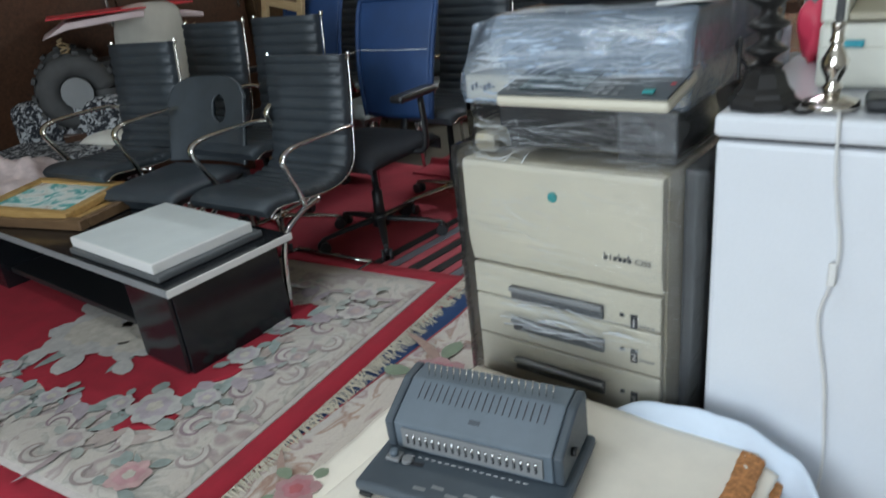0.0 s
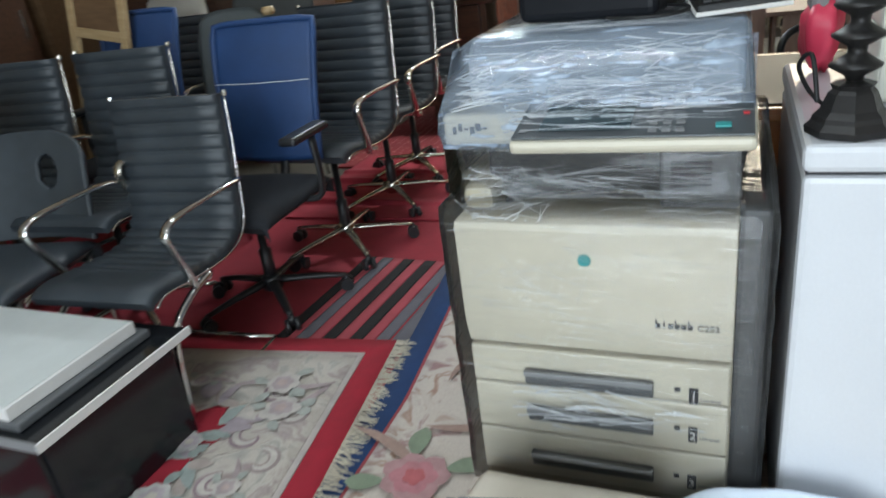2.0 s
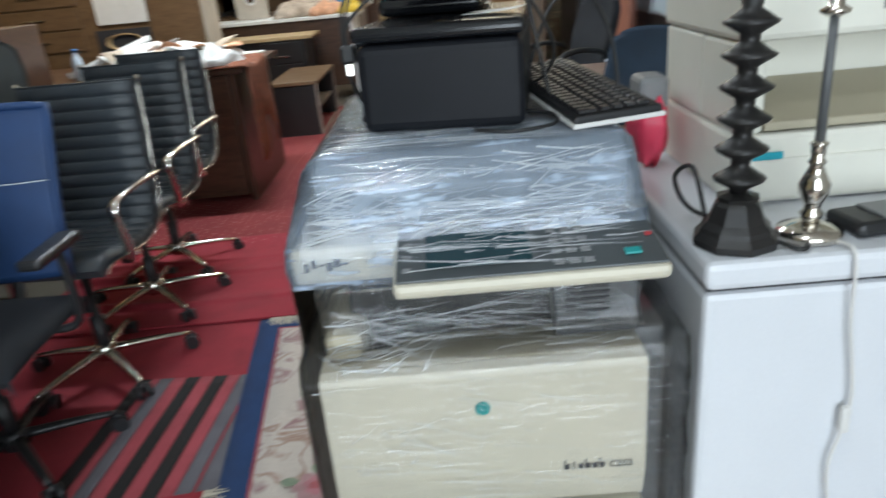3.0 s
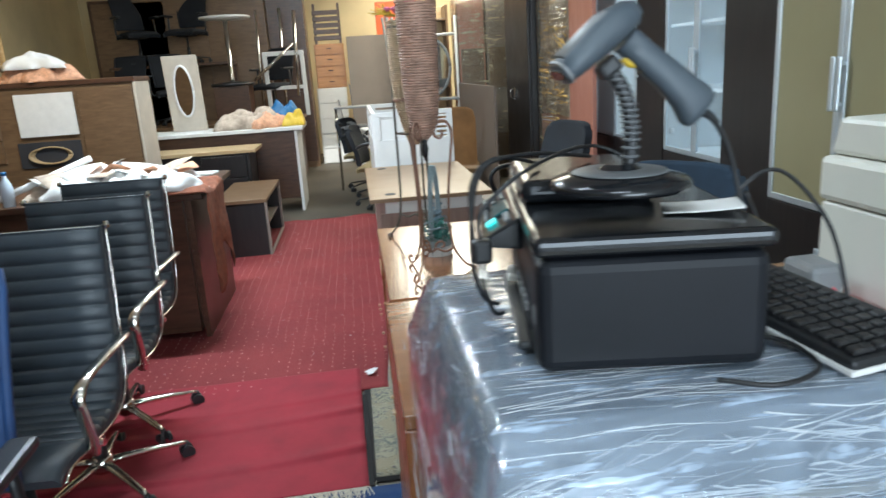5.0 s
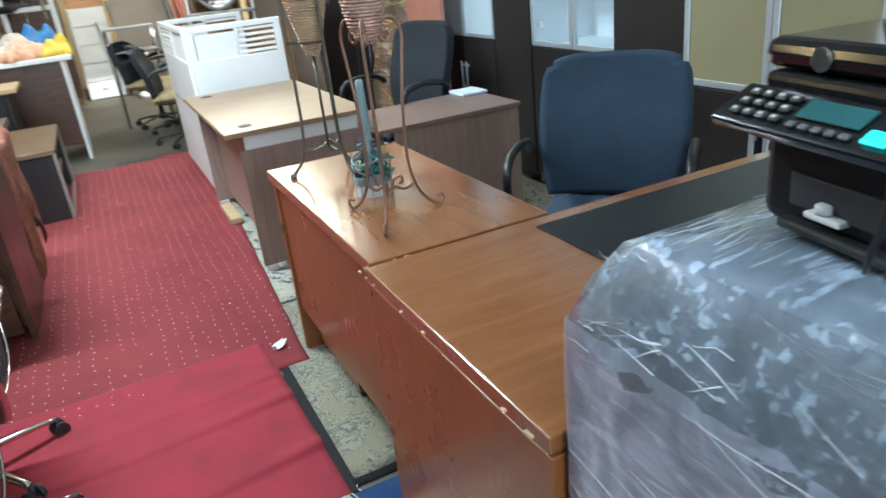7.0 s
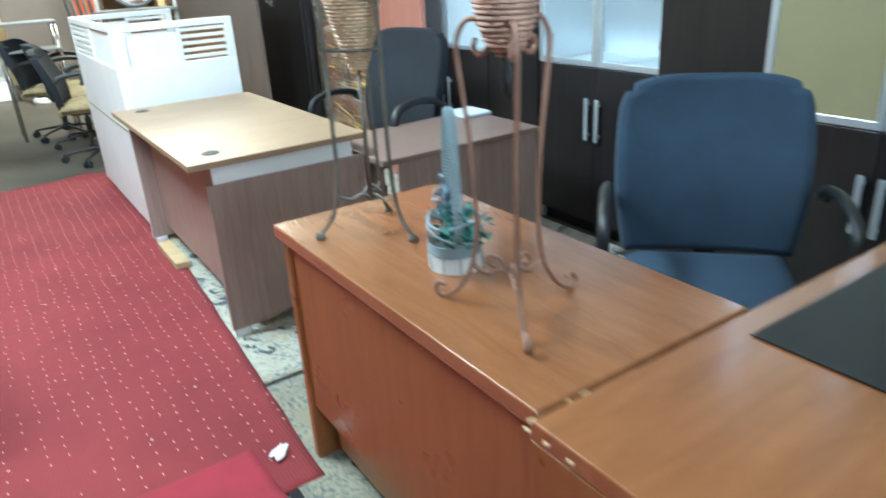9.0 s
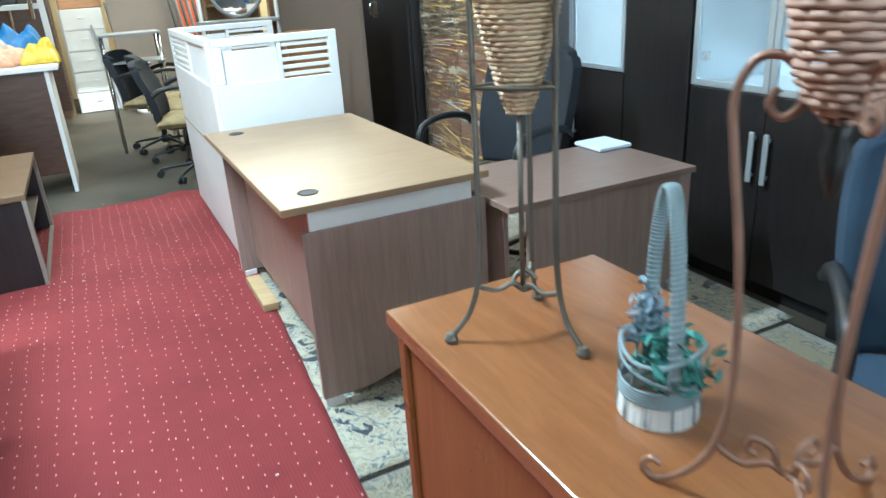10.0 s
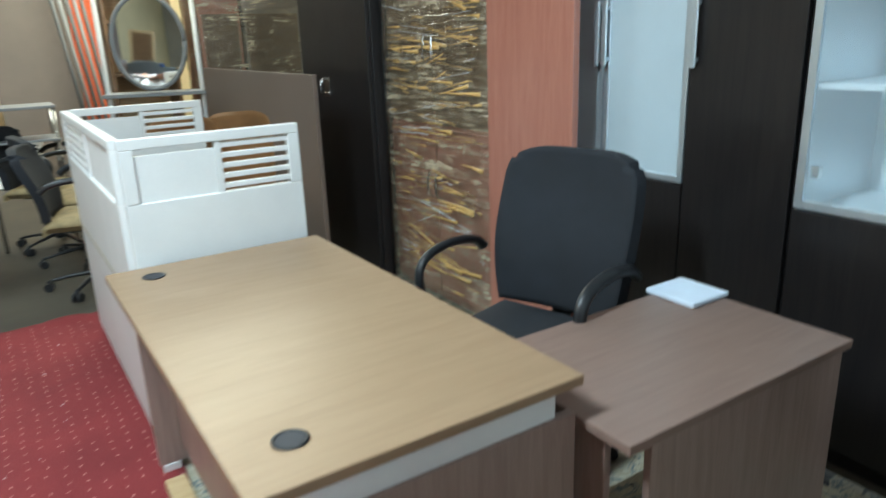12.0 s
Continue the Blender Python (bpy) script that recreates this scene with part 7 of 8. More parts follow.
def _hang(u, v):
    s = 1.05 * u
    x = -1.28 + min(s, 0.42) + 0.02 * noise.noise(Vector((v * 9, s * 4, 0)))
    z = 0.895 + 0.03 * math.sin(v * 9) * (1 if s < 0.42 else 0) - max(0, s - 0.42) * (0.75 + 0.25 * math.sin(v * 7))
    return (x + 0.02 + 0.025 * math.sin(v * 22) * max(0, s - 0.42), 5.50 + 0.50 * v, z)


part("cloth", sheet(34, 30, _hang, 0.006), TERRA, _t)
_t = thing("water_bottle", "clear plastic bottle with a blue cap on the desk", "bottle", pose(-1.93, 5.62, 0.881))
part("bottle", lathe([(0.032, 0.0), (0.033, 0.10), (0.028, 0.13), (0.013, 0.16), (0.013, 0.175)], 16), plain("cloudy_pet", (0.55, 0.62, 0.68), 0.15), _t)
part("cap", lathe([(0.015, 0.175), (0.015, 0.195)], 14), BLUEPLASTIC, _t)

_t = thing("low_shelf_box", "low dark box shelf with an open grey side", "shelf", pose(0, 0, 0))
part("top_panel", box(-1.22, -0.78, 7.46, 8.60, 0.47, 0.50, 0.003), MIDBROWN, _t)
part("front_panel", box(-1.22, -0.80, 7.47, 7.495, 0.0, 0.469, 0.003), BLACKLAM, _t)
part("back_panel", box(-1.20, -1.18, 7.50, 8.58, 0.0, 0.469, 0.003), BLACKLAM, _t)
part("end_panel", box(-1.18, -0.80, 8.55, 8.575, 0.0, 0.469, 0.003), BLACKLAM, _t)
part("shelf", box(-1.18, -0.82, 7.50, 8.545, 0.22, 0.24, 0.003), GREYPANEL, _t)
part("edge_frame", boxes((-0.80, -0.78, 7.46, 7.50, 0.0, 0.469), (-0.80, -0.78, 8.54, 8.58, 0.0, 0.469), (-0.80, -0.78, 7.5, 8.54, 0.0, 0.03), bev=0.002), GREYPANEL, _t)

_t = plank_desk("black_drawer_desk", "black desk with a light wooden top and drawers", -3.0, -1.0, 8.78, 9.35, 0.80, PALEWOOD, BLACKLAM, 3)
for _k in range(2):
    _h = part("handle", box(-1.42, -1.26, 8.765, 8.78, 0.36 + 0.23 * _k, 0.375 + 0.23 * _k, 0.003), CHROME, _t)
plank_desk("white_top_table", "long table with a cream top and a white end panel", -2.6, -0.55, 9.42, 10.2, 0.945, WHITEPAINT, DARKBROWN, 0, right_m=WHITEPAINT)
plank_desk("dark_work_table", "dark brown table behind the white one", -3.6, -0.7, 11.6, 12.9, 0.90, MIDBROWN, DARKBROWN)


def big_sideboard():
    t = thing("tall_sideboard", "tall brown wooden sideboard with a white notice on it", "cabinet", pose(0, 0, 0))
    part("body", box(-4.3, -1.93, 8.28, 8.72, 0.0, 1.53, 0.004), MIDBROWN, t)
    part("top_panel", box(-4.35, -1.90, 8.25, 8.74, 1.531, 1.575, 0.004), DARKBROWN, t)
    part("edge_strip", box(-1.928, -1.905, 8.262, 8.72, 0.0, 1.53, 0.002), plain("pale_edge_strip", (0.5, 0.44, 0.36), 0.5), t)
    part("door", box(-2.42, -1.94, 8.258, 8.279, 0.10, 1.50, 0.003), MIDBROWN, t)
    # Flat dark plate on the front stands for the recess's shade.
    part("niche", box(-3.0, -2.46, 8.262, 8.279, 0.82, 1.05, 0.002), INKSHADE, t)
    for k in range(3):
        d = part("drawer", box(-4.2, -3.12, 8.258, 8.279, 0.88 + 0.21 * k, 1.075 + 0.21 * k, 0.003), MIDBROWN, t)
        part("handle", box(-3.66, -3.46, 8.235, 8.257, 0.97 + 0.21 * k, 0.985 + 0.21 * k, 0.003), CHROME, d)
    s = thing("white_notice", "blank white notice board fixed to the sideboard", "notice", pose(0, 0, 0))
    part("board", box(-2.95, -2.45, 8.245, 8.2575, 1.10, 1.475, 0.002), WHITEPAPER, s)
    c = thing("coiled_cane", "coil of pale cane in the sideboard niche", "coil", pose(0, 0, 0))
    for k in range(4):
        part("loop", tube([(-2.72 + (0.15 + 0.012 * k) * math.cos(a), 8.25 - 0.008 * k, 0.93 + 0.075 * math.sin(a)) for a in (2 * math.pi * j / 20 for j in range(21))], 0.007, 6), PALEWOOD, c)


big_sideboard()
_t = thing("rattan_seat", "pale rattan armchair stored on top of the sideboard", "chair", pose(-3.35, 8.48, 1.577, 0, 0, 15))
part("seat", box(-0.26, 0.26, -0.2, 0.2, 0.12, 0.17, 0.03), PALEWOOD, _t)
part("backrest", box(-0.26, 0.26, 0.16, 0.21, 0.17, 0.50, 0.03), GOLDWOOD, _t)
for _x in (-0.22, 0.22):
    part("arm", tube([(_x, 0.15, 0.34), (_x, -0.12, 0.32), (_x, -0.17, 0.20), (_x, -0.17, 0.0)], 0.018, 8, 4), PALEWOOD, _t)
    part("leg", tube([(_x, 0.17, 0.15), (_x, 0.17, 0.0)], 0.018, 8), PALEWOOD, _t)
for _k, (_m, _x) in enumerate(((PEACH, -2.85), (WHITEPAPER, -2.80), (PEACH, -2.70))):
    loose_sheet("soft_cushion", "peach and white cushion on the sideboard", "cushion", _x, 8.48, 1.577 + 0.11 * _k * (1 if _k < 2 else 0), 0.50, 0.36, 0.20, _m, 20 * _k, 5 + _k, "cushions on the sideboard")


def oval_mirror_board():
    t = thing("mirror_board", "cream upright board with an oval mirror in it", "mirror", pose(-1.84, 9.9, 0.947, 6, 0, 0))
    part("board", box(-0.19, 0.19, 0, 0.025, 0.0, 0.84, 0.004), plain("cream_board", (0.5, 0.44, 0.36), 0.5), t)
    ring = [(0.10 * math.cos(a), -0.006, 0.45 + 0.28 * math.sin(a)) for a in (2 * math.pi * k / 32 for k in range(33))]
    part("oval_frame", tube(ring, 0.012, 8), WHITEPAINT, t)
    part("glass", prism([(0.10 * math.cos(2 * math.pi * k / 32), 0.45 + 0.28 * math.sin(2 * math.pi * k / 32)) for k in range(32)], "y", -0.006, -0.002), MIRROR, t)


oval_mirror_board()
loose_sheet("cloth_bundle", "bundle of faded stone and peach cloth on the table", "cloth", -1.15, 9.8, 0.947, 0.75, 0.5, 0.30, FADEDCLOTH, 10, 2.2)
loose_sheet("cloth_bundle", "peach printed cloth heaped on the table", "cloth", -0.95, 9.75, 0.947, 0.5, 0.4, 0.28, PEACH, 40, 6.2)
loose_sheet("yellow_bag", "bright yellow plastic bag on the table", "bag", -0.66, 9.72, 0.947, 0.26, 0.26, 0.22, YELLOW, 0, 9.1)
loose_sheet("blue_bag", "blue plastic sack behind the cloth", "bag", -0.80, 10.0, 0.947, 0.42, 0.3, 0.36, BLUEPLASTIC, 15, 12.0)
_t = thing("white_vent_grille", "small white louvred grille on the black desk", "grille", pose(-2.55, 9.0, 0.802))
part("frame", boxes((-0.13, -0.11, 0, 0.03, 0, 0.34), (0.11, 0.13, 0, 0.03, 0, 0.34), (-0.11, 0.11, 0, 0.03, 0.32, 0.34), bev=0.002), WHITEPAINT, _t)
for _k in range(7):
    part("slat", box(-0.109, 0.109, 0.004, 0.022, 0.012 + 0.044 * _k, 0.036 + 0.044 * _k, 0.002), WHITEPAINT, _t)

# stored furniture standing on the dark table
_t = thing("tulip_table", "upturned chrome pedestal table on the dark table", "table", pose(-1.63, 12.0, 0.902))
part("dark_disc", lathe([(0.30, 0.50), (0.30, 0.54), (0.05, 0.56)], 28), BLACKPLASTIC, _t)
part("pole", lathe([(0.035, 0.56), (0.028, 0.60), (0.028, 1.40)], 16), CHROME, _t)
part("round_top", lathe([(0.05, 1.39), (0.34, 1.41), (0.35, 1.425), (0.34, 1.44)], 32), WHITEPAINT, _t)
part("crate", box(-0.24, 0.24, -0.24, 0.24, 0.0, 0.499, 0.005), DARKBROWN, _t)
for _x, _y, _a, _lab in ((-2.55, 12.35, 20, "black office chair stored on the dark table"), (-1.15, 12.6, -30, "black office chair stored among stacked furniture"), (-3.2, 12.3, -10, "black office chair stored at the back")):
    mesh_task_chair(_lab, pose(_x, _y, 0.902, 0, 0, _a), MESHBLACK, MESHBLACK, top=1.0)
for _x, _z in ((-2.3, 1.0), (-2.9, 0.9)):
    _t = thing("brown_cupboard", "dark brown cupboard behind the stored chairs", "cabinet", pose(0, 0, 0))
    part("body", box(_x - 0.9, _x + 0.25 if _x < -2.5 else _x + 1.1, 13.2, 13.8, 0.0, 2.4 + _z * 0.4, 0.005), DARKBROWN if _z < 1 else MIDBROWN, _t)
    part("door", box(_x - 0.85, _x + 0.2, 13.18, 13.199, 0.1, 2.35 + _z * 0.4, 0.003), MIDBROWN, _t)
_t = thing("brown_cupboard", "tall brown cupboard beside the white chest", "cabinet", pose(0, 0, 0))
part("body", box(-1.19, -0.60, 13.3, 13.8, 0.0, 2.75, 0.005), MIDBROWN, _t)
part("door", box(-1.17, -0.62, 13.28, 13.299, 0.1, 2.70, 0.003), DARKBROWN, _t)
_t = thing("storage_rack", "brown board rack carrying stored chairs", "rack", pose(0, 0, 0))
part("shelf_board", box(-3.45, -1.70, 12.58, 13.16, 1.72, 1.76, 0.004), DARKBROWN, _t)
for _x in (-3.42, -1.78):
    for _y in (12.93, 13.10):
        part("post", box(_x, _x + 0.05, _y, _y + 0.05, 0.0, 1.719, 0.003), DARKBROWN, _t)
for _x, _a in ((-3.05, 35), (-2.35, -15)):
    mesh_task_chair("black office chair stored up on the rack", pose(_x, 12.88, 1.762, 0, 0, _a), MESHBLACK, MESHBLACK, top=1.0)
for _x, _y0, _y1 in ((-1.72, 1.45, 2.35), (-1.30, 1.40, 2.45)):
    _t = thing("chrome_prop", "upright chrome leg of stored furniture", "leg", pose(_x, 12.50, 0.902))
    part("leg", tube([(0, 0, 0.0), (0.04, 0, _y1 - 0.9)], (0.020, 0.014), 8), CHROME, _t)
_t = thing("white_window_frame", "white painted wooden frame leaning at the back", "frame", pose(-0.92, 12.45, 0.902, 8, 0, 0))
part("frame", boxes((-0.30, -0.24, 0, 0.04, 0, 0.95), (0.24, 0.30, 0, 0.04, 0, 0.95), (-0.24, 0.24, 0, 0.04, 0.89, 0.95), (-0.24, 0.24, 0, 0.04, 0.40, 0.45), bev=0.004), WHITEPAINT, _t)
_t = thing("thin_rails", "slanting chrome rails of stored furniture", "rail", pose(0, 0, 0))
for _p in ([(-1.35, 12.2, 1.45), (-0.75, 12.3, 1.95)], [(-0.75, 12.3, 1.2), (-0.70, 12.3, 2.4)], [(-1.0, 12.9, 0.91), (-0.95, 12.9, 2.5)]):
    part("rail", tube(_p, 0.022, 8), CHROME, _t)


def drawer_tower(label, x0, x1, y, z0, z1, n, material, handle):
    t = thing("drawer_chest", label, "chest", pose(0, 0, 0))
    part("body", box(x0, x1, y, y + 0.45, z0, z1, 0.004), material, t)
    dh = (z1 - z0) / n
    for k in range(n):
        d = part("drawer", box(x0 + 0.02, x1 - 0.02, y - 0.02, y - 0.001, z0 + dh * k + 0.01, z0 + dh * (k + 1) - 0.01, 0.003), material, t)
        part("handle", box((x0 + x1) / 2 - 0.04, (x0 + x1) / 2 + 0.04, y - 0.035, y - 0.021, z0 + dh * (k + 0.55), z0 + dh * (k + 0.55) + 0.014, 0.003), handle, d)


drawer_tower("white painted chest of drawers", -0.54, -0.05, 13.6, 0.0, 1.25, 5, WHITEPAINT, WHITEPAINT)
drawer_tower("orange-brown wooden drawers on a white chest", -0.52, -0.03, 13.65, 1.252, 1.96, 4, wood("orange_pine", (0.40, 0.17, 0.05), (0.56, 0.28, 0.10), (1, 12, 12)), BLACKPLASTIC)
_t = thing("slatted_seat", "brown slatted bench stored on the drawers", "bench", pose(0, 0, 0))
for _k in range(5):
    part("slat", box(-0.50, -0.05, 13.66, 13.70, 2.02 + 0.10 * _k, 2.09 + 0.10 * _k, 0.006), DARKBROWN, _t)
for _x in (-0.49, -0.09):
    part("post", box(_x, _x + 0.04, 13.70, 13.74, 1.962, 2.6, 0.004), DARKBROWN, _t)
_t = thing("taupe_board", "large taupe board leaning at the back", "panel", pose(0.42, 13.40, 0.0, -4, 0, 0))
part("board", box(-0.40, 0.40, 0, 0.025, 0.0, 2.06, 0.004), GREYPANEL, _t)
_t = thing("orange_screen", "orange upholstered screen behind the boards", "screen", pose(0, 0, 0))
part("panel", box(0.55, 1.25, 13.95, 14.02, 0.0, 2.6, 0.01), plain("orange_fabric", (0.62, 0.12, 0.04), 0.85, var=0.15, grain=300), _t)
_t = thing("steel_shelf_frame", "grey steel shelving uprights bundled on end", "rack", pose(0, 0, 0))
for _k in range(5):
    part("upright", tube([(0.85 + 0.07 * _k, 13.2 + 0.05 * _k, 0.0), (0.62 + 0.08 * _k, 13.3 + 0.05 * _k, 2.3)], 0.022, 6), MIDGREY if _k % 2 else GREYPLASTIC, _t)
_t = thing("leaning_rods", "thin metal rods leaning against the white chest", "rod", pose(0, 0, 0))
for _p in ([(-0.02, 13.5, 0.0), (-0.20, 13.56, 1.05)], [(0.10, 13.45, 0.0), (0.0, 13.55, 1.3)]):
    part("rod", tube(_p, 0.014, 6), MIDGREY, _t)
_t = thing("white_pedestal", "white turned plaster pedestal on the floor", "pedestal", pose(0.22, 13.0, 0))
part("column", lathe([(0.14, 0.0), (0.14, 0.05), (0.09, 0.09), (0.075, 0.14), (0.075, 0.50), (0.10, 0.56), (0.12, 0.60)], 20), WHITEPAINT, _t)


def oval_dresser_mirror():
    t = thing("standing_mirror", "oval mirror in a white metal frame", "mirror", pose(1.05, 10.75, 0.0, 0, 0, -18))
    c = Vector((0, 0, 1.48))
    ring = [(0.27 * math.cos(a), 0, 1.48 + 0.36 * math.sin(a)) for a in (2 * math.pi * k / 36 for k in range(37))]
    part("frame", tube(ring, 0.020, 8), MIDGREY, t)
    part("glass", prism([(0.26 * math.cos(2 * math.pi * k / 36), 1.48 + 0.35 * math.sin(2 * math.pi * k / 36)) for k in range(36)], "y", -0.008, -0.002), MIRROR, t)
    for x in (-0.36, 0.36):
        part("post", tube([(x, 0.02, 0.0), (x, 0.02, 2.1)], 0.02, 8), WHITEPAINT, t)
    part("shelf", box(-0.40, 0.40, -0.05, 0.25, 1.06, 1.09, 0.004), MIDGREY, t)
    part("low_bar", tube([(-0.36, 0.02, 1.88), (0.36, 0.02, 1.88)], 0.018, 8), WHITEPAINT, t)


oval_dresser_mirror()
for _x0, _x1, _m, _lab in ((1.43, 1.76, REDWOOD, "red-brown shelf unit wrapped in stretch film"), (1.79, 2.28, GREYPANEL, "taupe shelf unit wrapped in stretch film")):
    _t = thing("wrapped_shelf", _lab, "shelf", pose(0, 0, 0), "wrapped shelf units")
    part("body", box(_x0, _x1, 10.62, 11.1, 0.0, 2.3, 0.004), _m, _t)
    for _k in range(4):
        part("front_panel", box(_x0 + 0.02, _x1 - 0.02, 10.60, 10.619, 0.1 + 0.54 * _k, 0.6 + 0.54 * _k, 0.004), _m if _k % 2 else MIDBROWN, _t)
    wrapped_shell("film", _x0 - 0.006, _x1 + 0.006, 10.59, 11.1, 0.02, 2.29, FILMWARMGLARE, _t, 0.02, 7.0)
_t = thing("open_bookcase", "open wooden bookcase behind the mirror", "bookcase", pose(0, 0, 0))
part("side_panel", box(0.85, 0.88, 11.5, 11.9, 0.0, 2.3, 0.003), MIDBROWN, _t)
part("side_panel", box(1.40, 1.43, 11.5, 11.9, 0.0, 2.3, 0.003), MIDBROWN, _t)
part("back_panel", box(0.88, 1.40, 11.88, 11.9, 0.0, 2.3, 0.003), PALEWOOD, _t)
for _k in range(5):
    part("shelf", box(0.882, 1.398, 11.51, 11.875, 0.3 + 0.45 * _k, 0.325 + 0.45 * _k, 0.003), MIDBROWN, _t)
_tan = plain("worn_tan_seat", (0.26, 0.20, 0.10), 0.8, var=0.3, scale=12, grain=300, bump=0.3)
for _x, _y, _a, _lab in ((0.27, 9.36, 75, "black swivel chair with a worn tan seat behind the screens"), (0.29, 10.05, 100, "black swivel chair with a tan seat beside the trolley"), (0.16, 10.62, 60, "black swivel chair with a tan seat behind the others")):
    loop_arm_chair(_lab, pose(_x, _y, 0, 0, 0, _a), MESHBLACK, 0.46, 0.92, 0.3, _tan)
for _x, _y in ((0.78, 8.9), (1.1, 8.95)):
    padded_chair("tan padded chair behind the screens", pose(_x, _y, 0, 0, 0, 170), plain("tan_leatherette", (0.34, 0.20, 0.09), 0.5, var=0.2), 1.08, 0.40)
_t = thing("steel_trolley", "steel frame trolley behind the screens", "trolley", pose(0, 0, 0))
part("top_plate", box(-0.22, 0.30, 10.6, 11.0, 1.04, 1.06, 0.004), MIDGREY, _t)
for _x in (-0.2, 0.28):
    for _y in (10.63, 10.97):
        part("post", tube([(_x, _y, 0.0), (_x, _y, 1.04)], 0.014, 8), CHROME, _t)
part("low_plate", box(-0.22, 0.30, 10.6, 11.0, 0.80, 0.815, 0.004), MIDGREY, _t)

# ---- far west side ----


def toy_quad():
    t = thing("toy_quad_bike", "small dark quad bike with knobbly tyres", "quad bike", pose(-3.45, 3.15, 0.0, 0, 0, -25))
    for x, y in ((0.32, -0.35), (0.32, 0.45), (-0.32, -0.35), (-0.32, 0.45)):
        w = part("wheel", tube([(x - 0.09, y, 0.70), (x + 0.09, y, 0.70)], 0.09, 20), MIDGREY, t)
        ring = [(x, y + 0.16 * math.cos(a), 0.70 + 0.16 * math.sin(a)) for a in (2 * math.pi * k / 28 for k in range(29))]
        part("tyre", tube(ring, 0.072, 10), RUBBER, w)
        for k in range(14):
            a = 2 * math.pi * k / 14
            part("tread_block", box(-0.06, 0.06, -0.018, 0.018, -0.012, 0.012, 0.004, Matrix.Translation((x, y + 0.235 * math.cos(a), 0.70 + 0.235 * math.sin(a))) @ pose(0, 0, 0, math.degrees(a) - 90, 0, 0)), RUBBER, w)
        part("spring", tube([(x * 0.6 + 0.03 * math.cos(k * 1.2), y + 0.03 * math.sin(k * 1.2), 0.74 + 0.012 * k) for k in range(22)], 0.008, 6), PALEWOOD, t)
    part("frame", boxes((-0.12, 0.12, -0.45, 0.55, 0.68, 0.76), (-0.2, 0.2, -0.3, 0.4, 0.76, 0.84), bev=0.02), BLACKPLASTIC, t)
    part("mudguard", prism([(-0.45, 1.02), (-0.30, 1.10), (0.10, 1.12), (0.50, 1.06), (0.50, 1.03), (0.10, 1.08), (-0.30, 1.06)], "x", -0.34, 0.34, 0.006), plain("pale_pink_plastic", (0.62, 0.50, 0.50), 0.4), t, "pale pink mudguard")
    part("trim", box(-0.36, 0.36, -0.40, 0.45, 1.125, 1.135, 0.003), RED, t)
    part("crate", box(-0.4, 0.4, -0.5, 0.6, 0.0, 0.46, 0.004), DARKBROWN, t)


toy_quad()


def splash_cloth():
    n = Nodes("black_white_print")
    v = n.place((1, 1, 1))
    col = n.ramp(n.noise(v, 26.0, 4.0, 0.6, 1.2), (0.50, (0.012, 0.014, 0.02)), (0.55, (0.42, 0.43, 0.44)))
    return n.put(col, 0.85)


_t = thing("printed_armchair", "armchair in black and white printed cloth", "armchair", pose(-3.30, 2.40, 0.0, 0, 0, 25))
_sm = splash_cloth()
part("seat", box(-0.40, 0.40, -0.40, 0.30, 0.05, 0.42, 0.06), _sm, _t)
part("backrest", box(-0.40, 0.40, 0.20, 0.40, 0.30, 0.66, 0.07), _sm, _t)
loose_sheet("pink_cushion", "pale pink printed cushion with dark flowers", "cushion", -2.98, 2.05, 0.30, 0.6, 0.5, 0.26, plain("pale_pink_print", (0.52, 0.42, 0.40), 0.9, var=0.3, scale=12), 30, 3.0)
_t = thing("cushion_stand", "low dark stool under the cushion", "stool", pose(-2.98, 2.05, 0))
part("stool", box(-0.25, 0.25, -0.2, 0.2, 0.0, 0.30, 0.01), DARKBROWN, _t)
_t = thing("mirror_easel", "pale wooden frame leaning behind the chairs", "frame", pose(-2.55, 3.55, 0.0, -6, 8, -8))
for _d in ((-0.22, -0.17, 0.0, 1.75), (0.17, 0.22, 0.0, 1.75), (-0.169, 0.169, 1.05, 1.10), (-0.169, 0.169, 1.70, 1.75)):
    part("rail", box(_d[0], _d[1], 0, 0.03, _d[2], _d[3], 0.004), PALEWOOD, _t)
part("dull_glass", box(-0.168, 0.168, 0.01, 0.014, 1.10, 1.70, 0), MIDBROWN, _t)
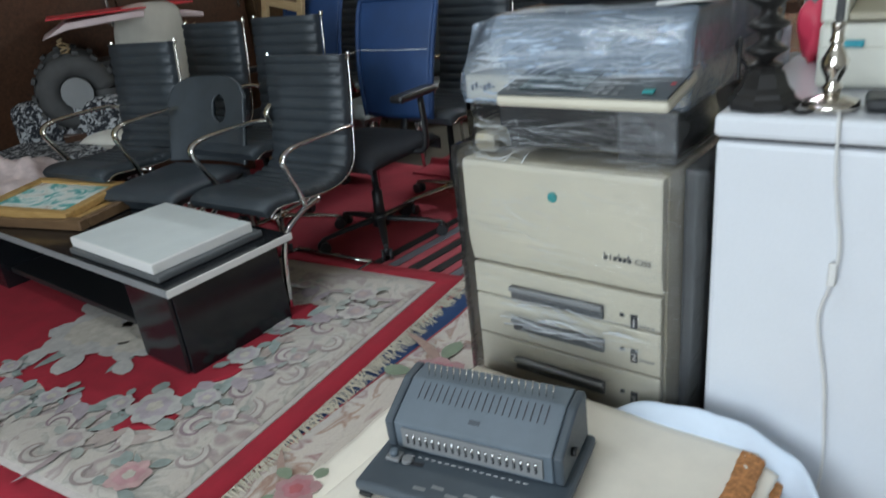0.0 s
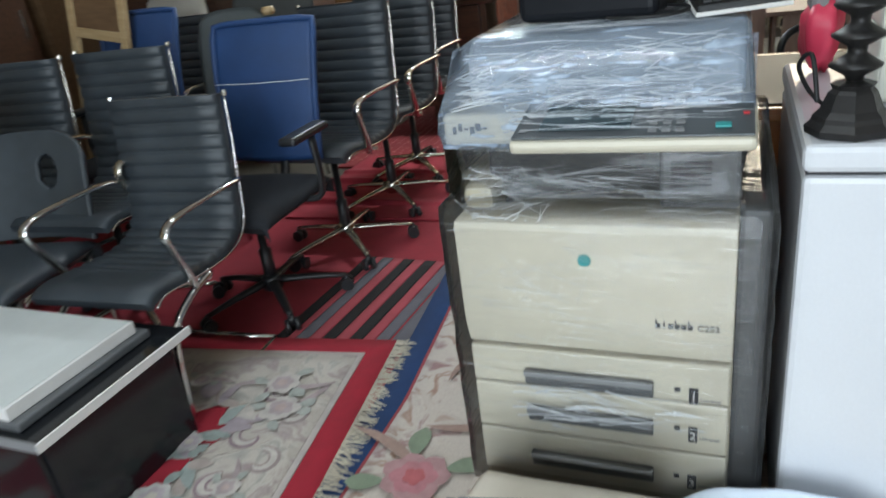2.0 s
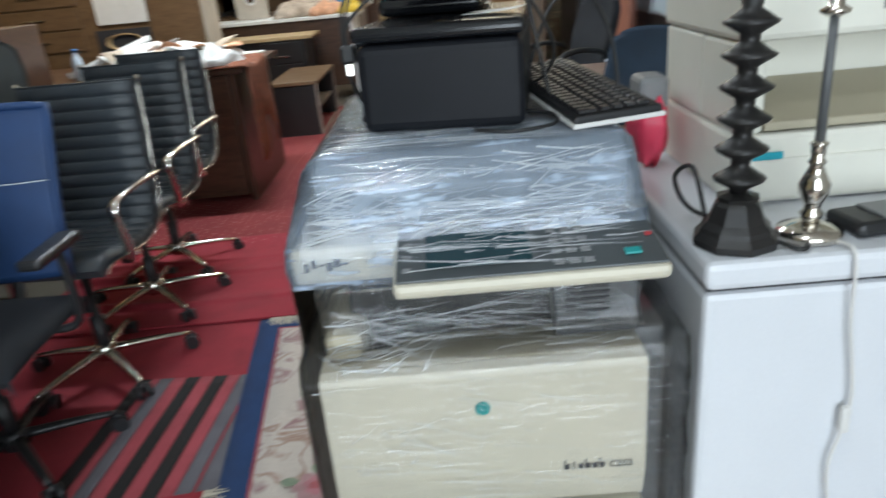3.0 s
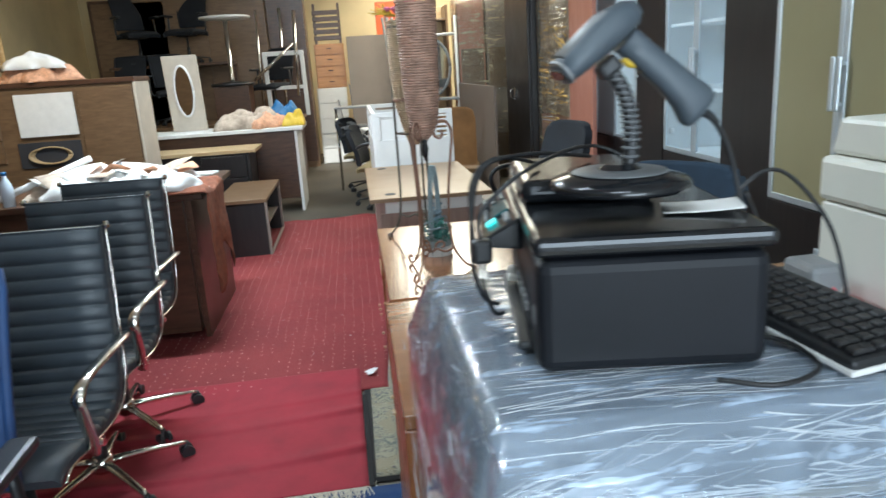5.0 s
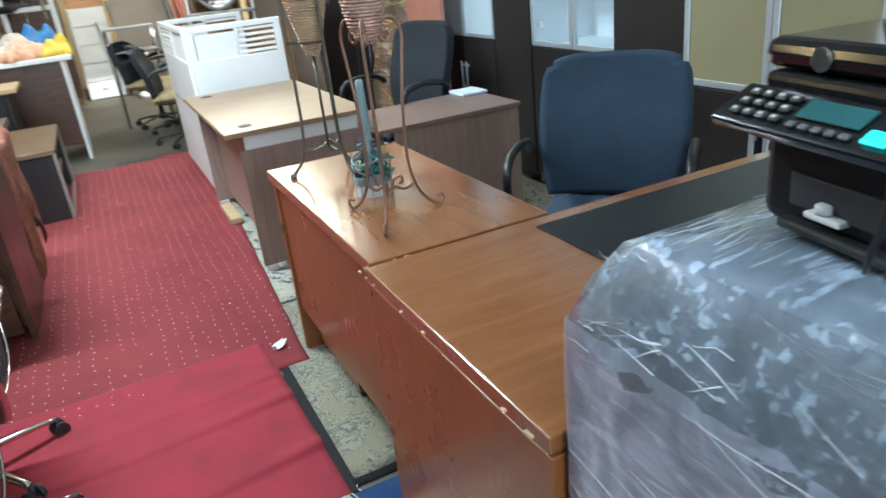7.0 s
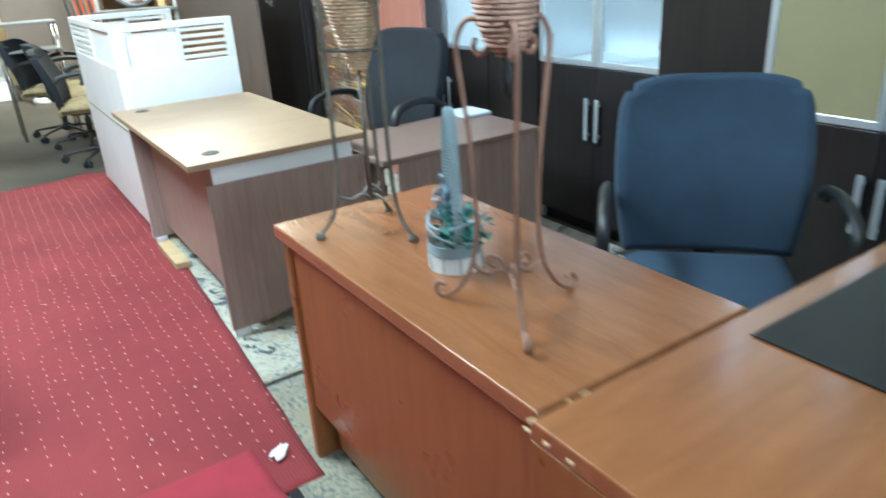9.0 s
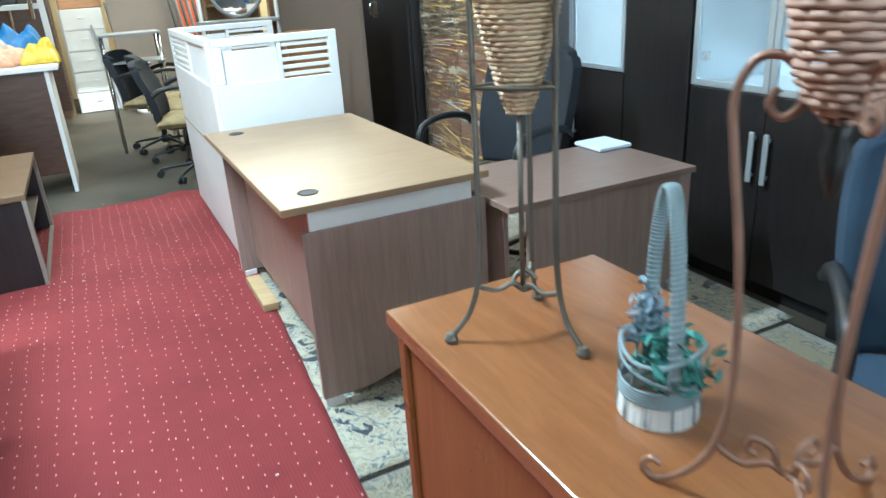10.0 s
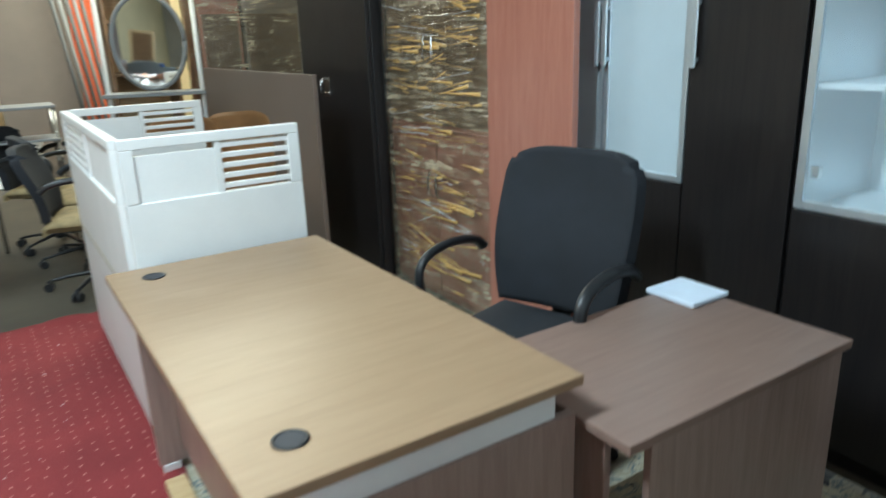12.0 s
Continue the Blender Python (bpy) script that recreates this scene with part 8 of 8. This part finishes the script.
for _x, _y0, _y1, _m in ((-4.55, 1.2, 4.6, DARKBROWN), (-4.55, 4.7, 6.9, MIDBROWN)):
    _t = thing("dark_wardrobe", "tall dark wooden wardrobe along the side wall", "wardrobe", pose(0, 0, 0))
    part("body", box(_x, _x + 0.55, _y0, _y1, 0.0, 2.3, 0.005), _m, _t)
    for _k in range(3):
        _w = (_y1 - _y0) / 3
        _d = part("door", box(_x + 0.551, _x + 0.572, _y0 + _w * _k + 0.01, _y0 + _w * (_k + 1) - 0.01, 0.08, 2.25, 0.003), _m, _t)
        part("handle", box(_x + 0.573, _x + 0.595, _y0 + _w * (_k + 1) - 0.09, _y0 + _w * (_k + 1) - 0.07, 1.0, 1.2, 0.004), CHROME, _d)
for _x0, _x1, _y, _h, _m in ((-3.9, -2.7, 5.15, 1.9, DARKBROWN), (-2.68, -2.0, 5.0, 1.25, DARKBROWN)):
    _t = thing("brown_bookcase", "dark brown cupboard standing behind the chairs", "cabinet", pose(0, 0, 0))
    part("body", box(_x0, _x1, _y, _y + 0.42, 0.0, _h, 0.005), _m, _t)
    part("door", box(_x0 + 0.02, (_x0 + _x1) / 2 - 0.003, _y - 0.02, _y - 0.001, 0.08, _h - 0.03, 0.003), _m, _t)
    part("door", box((_x0 + _x1) / 2 + 0.003, _x1 - 0.02, _y - 0.02, _y - 0.001, 0.08, _h - 0.03, 0.003), _m, _t)

# ---- ceiling lights: unseen battens added for the fill tubes, and the bulb ----
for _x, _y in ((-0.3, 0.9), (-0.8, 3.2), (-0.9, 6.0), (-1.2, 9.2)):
    _t = thing("added_ceiling_batten", "slim white fluorescent ceiling batten, unseen, added for fill light", "ceiling light", pose(_x, _y, 3.22), "ceiling battens")
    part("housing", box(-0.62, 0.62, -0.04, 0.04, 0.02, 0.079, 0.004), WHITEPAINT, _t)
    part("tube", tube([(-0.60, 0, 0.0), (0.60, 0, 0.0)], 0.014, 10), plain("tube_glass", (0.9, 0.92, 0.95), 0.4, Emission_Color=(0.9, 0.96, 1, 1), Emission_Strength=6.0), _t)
_t = thing("pendant_bulb", "bare warm bulb on a ceiling cord", "lamp", pose(-2.7, 6.9, 2.62))
part("cord", tube([(0, 0, 0.12), (0, 0, 0.679)], 0.004, 6), CORD, _t)
part("socket", lathe([(0.018, 0.06), (0.02, 0.12), (0.01, 0.13)], 12), BLACKPLASTIC, _t)
part("bulb", lathe([(0.005, -0.06), (0.025, -0.045), (0.034, -0.015), (0.028, 0.02), (0.015, 0.06)], 16), BULB, _t)
